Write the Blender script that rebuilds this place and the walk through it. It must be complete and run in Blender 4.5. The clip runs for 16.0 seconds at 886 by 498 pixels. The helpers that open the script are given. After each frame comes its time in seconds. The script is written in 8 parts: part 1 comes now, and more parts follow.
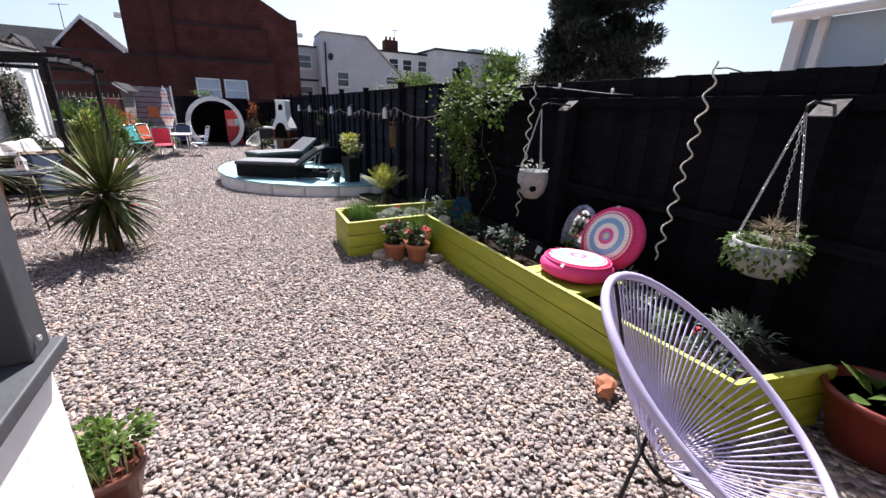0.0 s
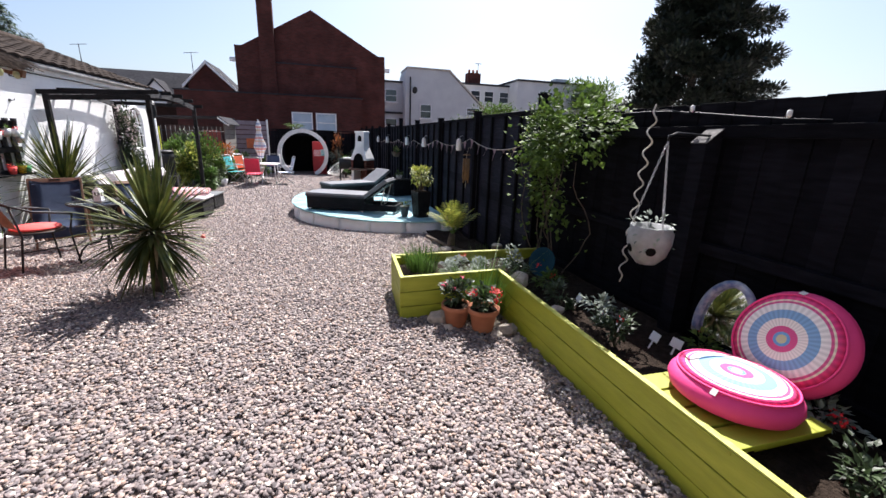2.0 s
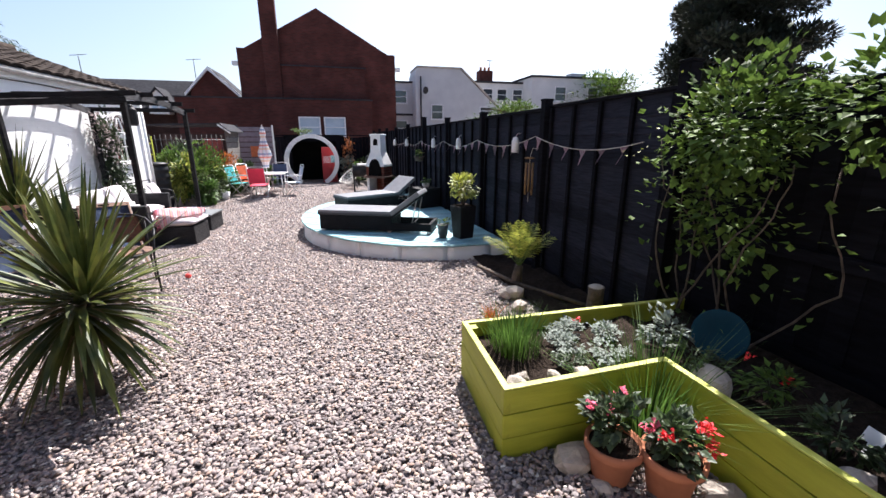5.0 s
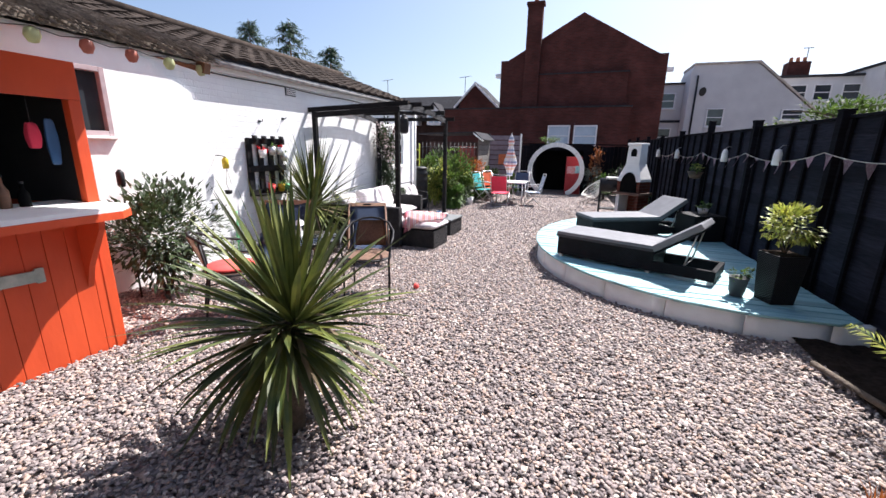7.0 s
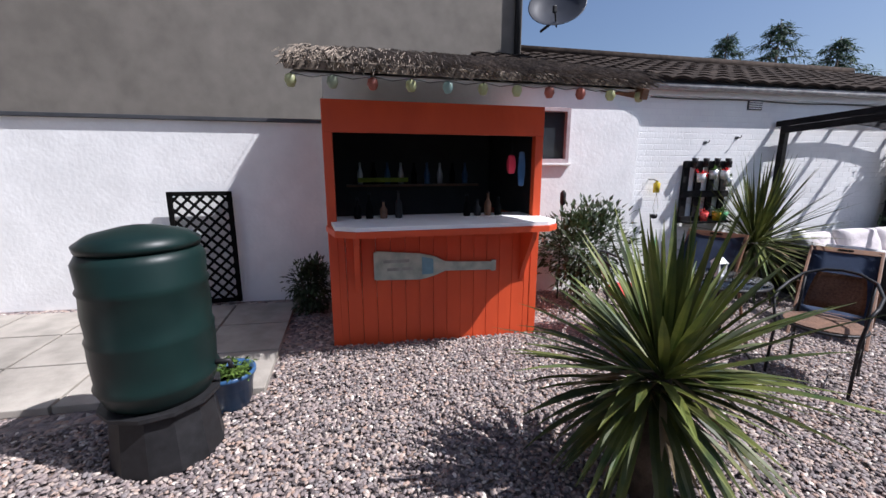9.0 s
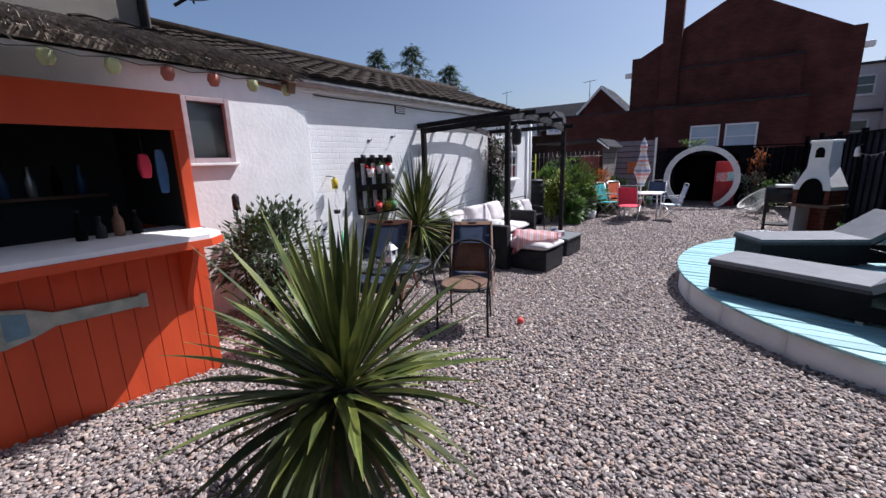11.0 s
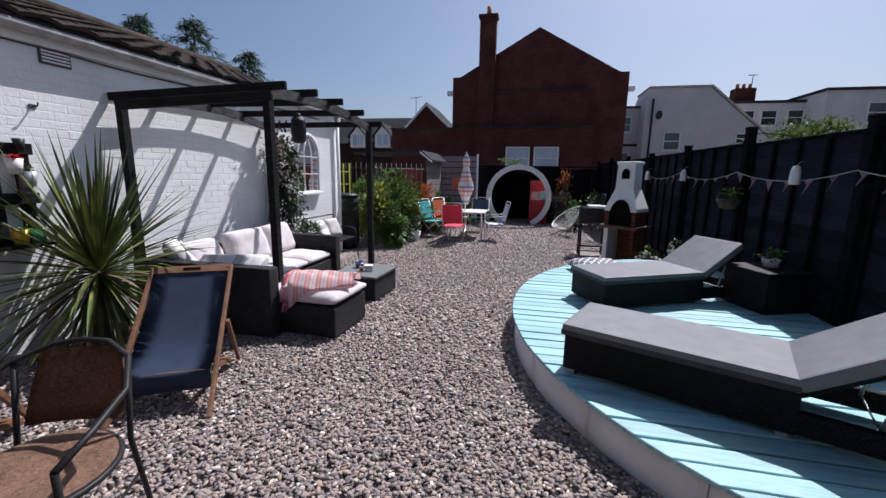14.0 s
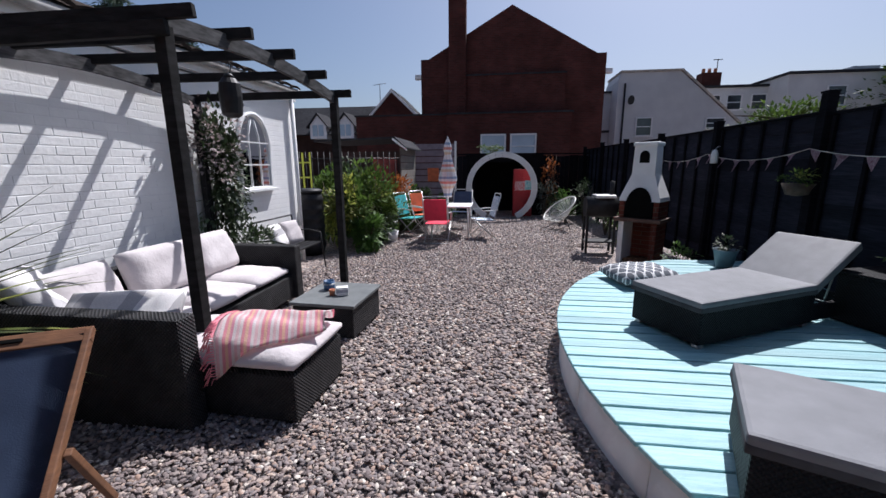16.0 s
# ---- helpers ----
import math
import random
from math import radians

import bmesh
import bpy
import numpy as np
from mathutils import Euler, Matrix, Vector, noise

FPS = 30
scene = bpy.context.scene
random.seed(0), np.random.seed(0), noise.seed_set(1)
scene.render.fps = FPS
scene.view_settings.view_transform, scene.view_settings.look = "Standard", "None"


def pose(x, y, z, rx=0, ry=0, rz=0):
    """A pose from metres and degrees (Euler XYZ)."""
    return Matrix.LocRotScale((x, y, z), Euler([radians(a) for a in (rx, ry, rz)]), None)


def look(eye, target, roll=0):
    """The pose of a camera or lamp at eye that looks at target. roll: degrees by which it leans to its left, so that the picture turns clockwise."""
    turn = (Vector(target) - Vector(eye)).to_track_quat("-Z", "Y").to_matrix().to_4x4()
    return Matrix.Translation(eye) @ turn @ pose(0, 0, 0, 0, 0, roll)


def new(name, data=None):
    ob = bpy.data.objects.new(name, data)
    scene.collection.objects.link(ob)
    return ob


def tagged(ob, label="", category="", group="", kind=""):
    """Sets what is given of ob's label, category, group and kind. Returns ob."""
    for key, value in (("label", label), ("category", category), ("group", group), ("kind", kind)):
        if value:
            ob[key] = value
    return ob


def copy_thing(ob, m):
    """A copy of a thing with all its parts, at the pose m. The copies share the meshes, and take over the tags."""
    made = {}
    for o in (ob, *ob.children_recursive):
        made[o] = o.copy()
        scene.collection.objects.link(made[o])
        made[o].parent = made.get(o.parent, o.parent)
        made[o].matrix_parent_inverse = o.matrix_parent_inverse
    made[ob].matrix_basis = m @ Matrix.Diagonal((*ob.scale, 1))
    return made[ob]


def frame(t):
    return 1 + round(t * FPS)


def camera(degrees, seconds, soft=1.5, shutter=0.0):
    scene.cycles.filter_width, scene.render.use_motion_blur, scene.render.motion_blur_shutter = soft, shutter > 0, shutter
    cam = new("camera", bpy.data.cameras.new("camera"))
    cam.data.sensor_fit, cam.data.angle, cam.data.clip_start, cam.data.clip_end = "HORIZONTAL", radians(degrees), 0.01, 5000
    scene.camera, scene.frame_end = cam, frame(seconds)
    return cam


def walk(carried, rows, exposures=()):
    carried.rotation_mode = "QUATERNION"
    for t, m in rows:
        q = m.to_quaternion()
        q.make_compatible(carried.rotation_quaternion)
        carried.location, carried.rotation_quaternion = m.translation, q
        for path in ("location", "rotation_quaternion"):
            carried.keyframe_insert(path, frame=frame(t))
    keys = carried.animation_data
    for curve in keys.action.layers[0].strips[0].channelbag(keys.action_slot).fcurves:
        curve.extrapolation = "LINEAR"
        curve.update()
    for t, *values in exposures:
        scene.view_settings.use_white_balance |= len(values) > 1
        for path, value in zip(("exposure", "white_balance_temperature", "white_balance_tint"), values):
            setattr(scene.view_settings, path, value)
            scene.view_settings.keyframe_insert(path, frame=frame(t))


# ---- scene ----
cam = camera(96.1, 16.0)
METRES, EYE, TILT, LEAN, TURN = 8.3, 1.5, 0.0, 0.0, -26.9
ROWS = [
    (0.0, 0.0, 0.0, 0.0, 0.7, -19.03, -2.04),
    (0.5, -0.0053, 0.0315, 0.0014, 4.31, -18.23, 0.53),
    (1.0, 0.0004, 0.0648, 0.002, 14.08, -16.52, -1.92),
    (1.5, 0.006, 0.0858, 0.0027, 14.96, -17.6, -1.98),
    (2.0, -0.0036, 0.1099, 0.0024, 11.65, -15.44, -1.83),
    (2.5, -0.0176, 0.1343, 0.0023, 12.45, -15.93, -0.26),
    (3.0, -0.0306, 0.1656, 0.002, 14.72, -13.9, -0.57),
    (5.5, -0.1356, 0.3126, -0.0014, 12.24, -15.58, 0.07),
    (6.0, -0.1561, 0.3422, -0.001, 18.22, -15.66, 1.02),
    (6.5, -0.1711, 0.3743, 0.0005, 36.83, -13.8, -2.06),
    (7.0, -0.1911, 0.3933, -0.0017, 45.45, -14.24, -0.9),
    (7.5, -0.2045, 0.4035, -0.0, 57.87, -14.56, 1.13),
    (8.0, -0.2049, 0.4082, 0.0014, 80.46, -13.53, -1.72),
    (10.5, -0.2097, 0.4363, 0.0022, 74.79, -12.38, -0.59),
    (11.0, -0.2373, 0.4524, -0.0007, 62.05, -12.41, 1.68),
    (11.5, -0.2549, 0.4832, -0.0024, 57.25, -14.19, 2.57),
    (12.0, -0.2676, 0.5264, -0.0032, 53.64, -14.69, -0.1),
    (12.5, -0.2938, 0.5696, -0.0044, 47.49, -10.06, -1.3),
    (13.0, -0.3212, 0.6051, -0.0077, 44.36, -13.45, -0.17),
    (13.5, -0.3558, 0.6427, -0.0105, 44.74, -13.0, 0.28),
    (14.0, -0.3958, 0.6777, -0.0133, 39.38, -10.62, -0.89),
    (14.5, -0.4334, 0.7128, -0.0179, 35.15, -10.51, -0.21),
    (15.0, -0.471, 0.7391, -0.0169, 36.02, -12.05, 0.58),
    (15.5, -0.5075, 0.7602, -0.0189, 34.65, -13.83, 1.43),
    (16.0, -0.5338, 0.7852, -0.0218, 34.36, -11.7, 0.35),
]
path = [(t, pose(0, 0, EYE, TILT, LEAN, TURN) @ pose(METRES * x, METRES * y, METRES * z, 90 + pitch, roll, yaw)) for t, x, y, z, yaw, pitch, roll in ROWS]
path += [(8.2, look((0.06, 3.82, 1.475), (-1.651, 4.774, 1.074), 1.0)), (9.2, look((0.06, 3.90, 1.50), (-1.84, 4.34, 1.09))), (10.3, look((0.08, 3.99, 1.518), (-1.511, 5.146, 1.096), -0.3))]
walk(cam, sorted(path, key=lambda row: row[0]), exposures=[
    (0.0, 1.25, 6250, 14), (3.0, 1.22, 6250, 14), (5.5, 1.48, 6250, 14), (7.0, 1.32, 6250, 14), (7.5, 1.08, 6250, 14), (8.0, 0.76, 6000, 14),
    (10.5, 0.54, 5850, 14), (12.5, 0.38, 5900, 14), (16.0, 0.30, 5950, 14)])

# ---- world and sun ----
SUN_EL, SUN_AZ = 53.0, 25.5
world = bpy.data.worlds.new("sky")
scene.world = world
world.use_nodes = True
wn = world.node_tree
sky = wn.nodes.new("ShaderNodeTexSky")
sky.sky_type = "NISHITA"
sky.sun_disc = False
sky.sun_elevation, sky.sun_rotation = radians(SUN_EL), radians(SUN_AZ)
sky.air_density, sky.dust_density, sky.ozone_density = 1.0, 2.4, 2.2
wn.links.new(sky.outputs[0], wn.nodes["Background"].inputs[0])
wn.nodes["Background"].inputs[1].default_value = 0.072
sun_data = bpy.data.lights.new("sun", "SUN")
sun_data.energy, sun_data.angle, sun_data.color = 5.0, radians(0.53), (1.0, 0.95, 0.89)
sun = new("sun", sun_data)
sd = Vector((math.sin(radians(SUN_AZ)) * math.cos(radians(SUN_EL)), math.cos(radians(SUN_AZ)) * math.cos(radians(SUN_EL)), math.sin(radians(SUN_EL))))
sun.matrix_world = look(tuple(sd * 40), (0, 0, 0))


# ---- materials ----
def nodes_of(name):
    m = bpy.data.materials.new(name)
    m.use_nodes = True
    return m, m.node_tree, m.node_tree.nodes["Principled BSDF"]


def mat(name, c1, c2=None, scale=8.0, rough=0.7, bump=0.2, bscale=60.0, metal=0.0, large=0.35, stretch=(1, 1, 1), island=0.0, rnd=0.0, translucent=0.0, dist=0.004, coat=0.0, spec=0.5):
    """A surface with grain at two scales, colour wandering from c1 to c2, fine relief."""
    m, t, b = nodes_of(name)
    c2 = c2 or tuple(v * 0.72 for v in c1)
    geo = t.nodes.new("ShaderNodeNewGeometry")
    mp = t.nodes.new("ShaderNodeMapping")
    mp.inputs["Scale"].default_value = stretch
    t.links.new(geo.outputs["Position"], mp.inputs[0])
    n1 = t.nodes.new("ShaderNodeTexNoise")
    n1.inputs["Scale"].default_value, n1.inputs["Detail"].default_value = scale, 6
    n2 = t.nodes.new("ShaderNodeTexNoise")
    n2.inputs["Scale"].default_value, n2.inputs["Detail"].default_value = scale * 0.13, 3
    n3 = t.nodes.new("ShaderNodeTexNoise")
    n3.inputs["Scale"].default_value, n3.inputs["Detail"].default_value = bscale, 4
    for n in (n1, n2, n3):
        t.links.new(mp.outputs[0], n.inputs["Vector"])
    ramp = t.nodes.new("ShaderNodeValToRGB")
    ramp.color_ramp.elements[0].position, ramp.color_ramp.elements[1].position = 0.32, 0.68
    ramp.color_ramp.elements[0].color, ramp.color_ramp.elements[1].color = (*c2, 1), (*c1, 1)
    t.links.new(n1.outputs["Fac"], ramp.inputs[0])
    hsv = t.nodes.new("ShaderNodeHueSaturation")
    val = t.nodes.new("ShaderNodeMapRange")
    val.inputs["From Min"].default_value, val.inputs["From Max"].default_value = 0.3, 0.7
    val.inputs["To Min"].default_value, val.inputs["To Max"].default_value = 1 - large * 0.5, 1 + large * 0.5
    t.links.new(n2.outputs["Fac"], val.inputs["Value"])
    src = val.outputs[0]
    for amount, out in ((island, geo.outputs["Random Per Island"]), (rnd, None)):
        if amount:
            if out is None:
                out = t.nodes.new("ShaderNodeObjectInfo").outputs["Random"]
            mr = t.nodes.new("ShaderNodeMapRange")
            mr.inputs["To Min"].default_value, mr.inputs["To Max"].default_value = 1 - amount, 1 + amount
            t.links.new(out, mr.inputs["Value"])
            mul = t.nodes.new("ShaderNodeMath")
            mul.operation = "MULTIPLY"
            t.links.new(src, mul.inputs[0])
            t.links.new(mr.outputs[0], mul.inputs[1])
            src = mul.outputs[0]
    t.links.new(src, hsv.inputs["Value"])
    t.links.new(ramp.outputs[0], hsv.inputs["Color"])
    t.links.new(hsv.outputs[0], b.inputs["Base Color"])
    b.inputs["Roughness"].default_value, b.inputs["Metallic"].default_value = rough, metal
    b.inputs["Specular IOR Level"].default_value = spec
    b.inputs["Coat Weight"].default_value = coat
    if bump:
        bp = t.nodes.new("ShaderNodeBump")
        bp.inputs["Strength"].default_value, bp.inputs["Distance"].default_value = bump, dist
        t.links.new(n3.outputs["Fac"], bp.inputs["Height"])
        t.links.new(bp.outputs[0], b.inputs["Normal"])
    if translucent:
        tr = t.nodes.new("ShaderNodeBsdfTranslucent")
        t.links.new(hsv.outputs[0], tr.inputs[0])
        mx = t.nodes.new("ShaderNodeMixShader")
        mx.inputs[0].default_value = translucent
        t.links.new(b.outputs[0], mx.inputs[1])
        t.links.new(tr.outputs[0], mx.inputs[2])
        t.links.new(mx.outputs[0], t.nodes["Material Output"].inputs[0])
    return m


def pebble_ramp(t, out):
    r = t.nodes.new("ShaderNodeValToRGB")
    cols = [(0.0, (0.060, 0.050, 0.050)), (0.16, (0.150, 0.120, 0.116)), (0.36, (0.275, 0.220, 0.207)), (0.54, (0.185, 0.165, 0.166)), (0.74, (0.375, 0.302, 0.262)), (0.87, (0.315, 0.212, 0.165)), (0.95, (0.46, 0.40, 0.345)), (1.0, (0.66, 0.61, 0.55))]
    e = r.color_ramp.elements
    e[0].position, e[0].color = cols[0][0], (*cols[0][1], 1)
    e[1].position, e[1].color = cols[-1][0], (*cols[-1][1], 1)
    for p, c in cols[1:-1]:
        e.new(p).color = (*c, 1)
    t.links.new(out, r.inputs[0])
    return r


def gravel_material(name, loose):
    """Pinkish-grey pebbles: loose stones take a colour each; the sheet below shows cells of the same size."""
    m, t, b = nodes_of(name)
    geo = t.nodes.new("ShaderNodeNewGeometry")
    nz = t.nodes.new("ShaderNodeTexNoise")
    nz.inputs["Scale"].default_value = 90
    t.links.new(geo.outputs["Position"], nz.inputs["Vector"])
    hs = t.nodes.new("ShaderNodeHueSaturation")
    mr = t.nodes.new("ShaderNodeMapRange")
    mr.inputs["To Min"].default_value, mr.inputs["To Max"].default_value = 0.8, 1.2
    t.links.new(nz.outputs["Fac"], mr.inputs["Value"])
    bp = t.nodes.new("ShaderNodeBump")
    if loose:
        r = pebble_ramp(t, geo.outputs["Random Per Island"])
        bp.inputs["Strength"].default_value, bp.inputs["Distance"].default_value = 0.25, 0.002
        t.links.new(nz.outputs["Fac"], bp.inputs["Height"])
    else:
        v = t.nodes.new("ShaderNodeTexVoronoi")
        v.inputs["Scale"].default_value = 30
        t.links.new(geo.outputs["Position"], v.inputs["Vector"])
        sep = t.nodes.new("ShaderNodeSeparateColor")
        t.links.new(v.outputs["Color"], sep.inputs[0])
        r = pebble_ramp(t, sep.outputs[0])
        bp.invert = True
        bp.inputs["Strength"].default_value, bp.inputs["Distance"].default_value = 1.0, 0.03
        t.links.new(v.outputs["Distance"], bp.inputs["Height"])
    t.links.new(r.outputs[0], hs.inputs["Color"])
    t.links.new(mr.outputs[0], hs.inputs["Value"])
    t.links.new(hs.outputs[0], b.inputs["Base Color"])
    b.inputs["Roughness"].default_value = 0.75
    t.links.new(bp.outputs[0], b.inputs["Normal"])
    return m


def brick_material(name, c1, c2, mortar, rough=0.85, axis="xz", strength=0.6, paint=False):
    m, t, b = nodes_of(name)
    geo = t.nodes.new("ShaderNodeNewGeometry")
    sp = t.nodes.new("ShaderNodeSeparateXYZ")
    cb = t.nodes.new("ShaderNodeCombineXYZ")
    t.links.new(geo.outputs["Position"], sp.inputs[0])
    t.links.new(sp.outputs["X" if axis == "xz" else "Y"], cb.inputs[0])
    t.links.new(sp.outputs["Z"], cb.inputs[1])
    br = t.nodes.new("ShaderNodeTexBrick")
    br.inputs["Scale"].default_value = 1
    br.inputs["Brick Width"].default_value, br.inputs["Row Height"].default_value = 0.225, 0.075
    br.inputs["Mortar Size"].default_value, br.inputs["Mortar Smooth"].default_value = 0.007, 0.3
    br.inputs["Color1"].default_value, br.inputs["Color2"].default_value, br.inputs["Mortar"].default_value = (*c1, 1), (*c2, 1), (*mortar, 1)
    t.links.new(cb.outputs[0], br.inputs["Vector"])
    nz = t.nodes.new("ShaderNodeTexNoise")
    nz.inputs["Scale"].default_value, nz.inputs["Detail"].default_value = 1.3, 8
    t.links.new(geo.outputs["Position"], nz.inputs["Vector"])
    hs = t.nodes.new("ShaderNodeHueSaturation")
    mr = t.nodes.new("ShaderNodeMapRange")
    mr.inputs["From Min"].default_value, mr.inputs["From Max"].default_value = 0.3, 0.7
    mr.inputs["To Min"].default_value, mr.inputs["To Max"].default_value = (0.9, 1.06) if paint else (0.72, 1.25)
    t.links.new(nz.outputs["Fac"], mr.inputs["Value"])
    t.links.new(br.outputs["Color"], hs.inputs["Color"])
    t.links.new(mr.outputs[0], hs.inputs["Value"])
    t.links.new(hs.outputs[0], b.inputs["Base Color"])
    b.inputs["Roughness"].default_value = rough
    b.inputs["Specular IOR Level"].default_value = 0.4 if paint else 0.15
    n2 = t.nodes.new("ShaderNodeTexNoise")
    n2.inputs["Scale"].default_value = 35
    t.links.new(geo.outputs["Position"], n2.inputs["Vector"])
    ad = t.nodes.new("ShaderNodeMath")
    ad.operation = "MULTIPLY_ADD"
    ad.inputs[1].default_value = -1.0
    t.links.new(br.outputs["Fac"], ad.inputs[0])
    t.links.new(n2.outputs["Fac"], ad.inputs[2])
    bp = t.nodes.new("ShaderNodeBump")
    bp.inputs["Strength"].default_value, bp.inputs["Distance"].default_value = strength, 0.008
    t.links.new(ad.outputs[0], bp.inputs["Height"])
    t.links.new(bp.outputs[0], b.inputs["Normal"])
    return m


def glass_material(name, tint=(0.9, 0.95, 0.95), rough=0.02):
    m, t, b = nodes_of(name)
    b.inputs["Base Color"].default_value = (*tint, 1)
    b.inputs["Transmission Weight"].default_value, b.inputs["Roughness"].default_value = 1.0, rough
    b.inputs["IOR"].default_value = 1.45
    return m


def ring_material(name, rings, rough=0.8):
    """Printed concentric rings round the local z axis: (radius, colour) rows, outward."""
    m, t, b = nodes_of(name)
    tc = t.nodes.new("ShaderNodeTexCoord")
    sp = t.nodes.new("ShaderNodeSeparateXYZ")
    cb = t.nodes.new("ShaderNodeCombineXYZ")
    ln = t.nodes.new("ShaderNodeVectorMath")
    ln.operation = "LENGTH"
    t.links.new(tc.outputs["Object"], sp.inputs[0])
    t.links.new(sp.outputs[0], cb.inputs[0])
    t.links.new(sp.outputs[1], cb.inputs[1])
    t.links.new(cb.outputs[0], ln.inputs[0])
    r = t.nodes.new("ShaderNodeValToRGB")
    r.color_ramp.interpolation = "CONSTANT"
    mr = t.nodes.new("ShaderNodeMapRange")
    mr.inputs["From Max"].default_value = 0.30
    t.links.new(ln.outputs["Value"], mr.inputs["Value"])
    t.links.new(mr.outputs[0], r.inputs[0])
    e = r.color_ramp.elements
    e[0].position, e[0].color = 0, (*rings[0][1], 1)
    e[1].position, e[1].color = rings[-1][0] / 0.30, (*rings[-1][1], 1)
    for p, c in rings[1:-1]:
        e.new(p / 0.30).color = (*c, 1)
    # small spokes of dots round the print
    gr = t.nodes.new("ShaderNodeTexGradient")
    gr.gradient_type = "RADIAL"
    t.links.new(tc.outputs["Object"], gr.inputs[0])
    wv = t.nodes.new("ShaderNodeMath")
    wv.operation = "PINGPONG"
    mu = t.nodes.new("ShaderNodeMath")
    mu.operation = "MULTIPLY"
    mu.inputs[1].default_value = 40
    t.links.new(gr.outputs["Fac"], mu.inputs[0])
    t.links.new(mu.outputs[0], wv.inputs[0])
    wv.inputs[1].default_value = 0.5
    hs = t.nodes.new("ShaderNodeHueSaturation")
    vr = t.nodes.new("ShaderNodeMapRange")
    vr.inputs["From Max"].default_value = 0.5
    vr.inputs["To Min"].default_value, vr.inputs["To Max"].default_value = 0.82, 1.12
    t.links.new(wv.outputs[0], vr.inputs["Value"])
    t.links.new(vr.outputs[0], hs.inputs["Value"])
    t.links.new(r.outputs[0], hs.inputs["Color"])
    t.links.new(hs.outputs[0], b.inputs["Base Color"])
    b.inputs["Roughness"].default_value = rough
    return m


def stripe_material(name, cols, width, axis=0, rough=0.8):
    """Woven stripes across one local axis, cols in turn."""
    m, t, b = nodes_of(name)
    tc = t.nodes.new("ShaderNodeTexCoord")
    sp = t.nodes.new("ShaderNodeSeparateXYZ")
    t.links.new(tc.outputs["Object"], sp.inputs[0])
    mu = t.nodes.new("ShaderNodeMath")
    mu.operation = "MULTIPLY"
    mu.inputs[1].default_value = 1 / (width * len(cols))
    fr = t.nodes.new("ShaderNodeMath")
    fr.operation = "FRACT"
    t.links.new(sp.outputs[axis], mu.inputs[0])
    t.links.new(mu.outputs[0], fr.inputs[0])
    r = t.nodes.new("ShaderNodeValToRGB")
    r.color_ramp.interpolation = "CONSTANT"
    e = r.color_ramp.elements
    e[0].position, e[0].color = 0, (*cols[0], 1)
    e[1].position, e[1].color = (len(cols) - 1) / len(cols), (*cols[-1], 1)
    for i, c in enumerate(cols[1:-1], 1):
        e.new(i / len(cols)).color = (*c, 1)
    t.links.new(fr.outputs[0], r.inputs[0])
    nz = t.nodes.new("ShaderNodeTexNoise")
    nz.inputs["Scale"].default_value = 120
    t.links.new(tc.outputs["Object"], nz.inputs["Vector"])
    hs = t.nodes.new("ShaderNodeHueSaturation")
    mr = t.nodes.new("ShaderNodeMapRange")
    mr.inputs["To Min"].default_value, mr.inputs["To Max"].default_value = 0.8, 1.2
    t.links.new(nz.outputs["Fac"], mr.inputs["Value"])
    t.links.new(mr.outputs[0], hs.inputs["Value"])
    t.links.new(r.outputs[0], hs.inputs["Color"])
    t.links.new(hs.outputs[0], b.inputs["Base Color"])
    bp = t.nodes.new("ShaderNodeBump")
    bp.inputs["Strength"].default_value, bp.inputs["Distance"].default_value = 0.4, 0.003
    t.links.new(nz.outputs["Fac"], bp.inputs["Height"])
    t.links.new(bp.outputs[0], b.inputs["Normal"])
    b.inputs["Roughness"].default_value = rough
    return m


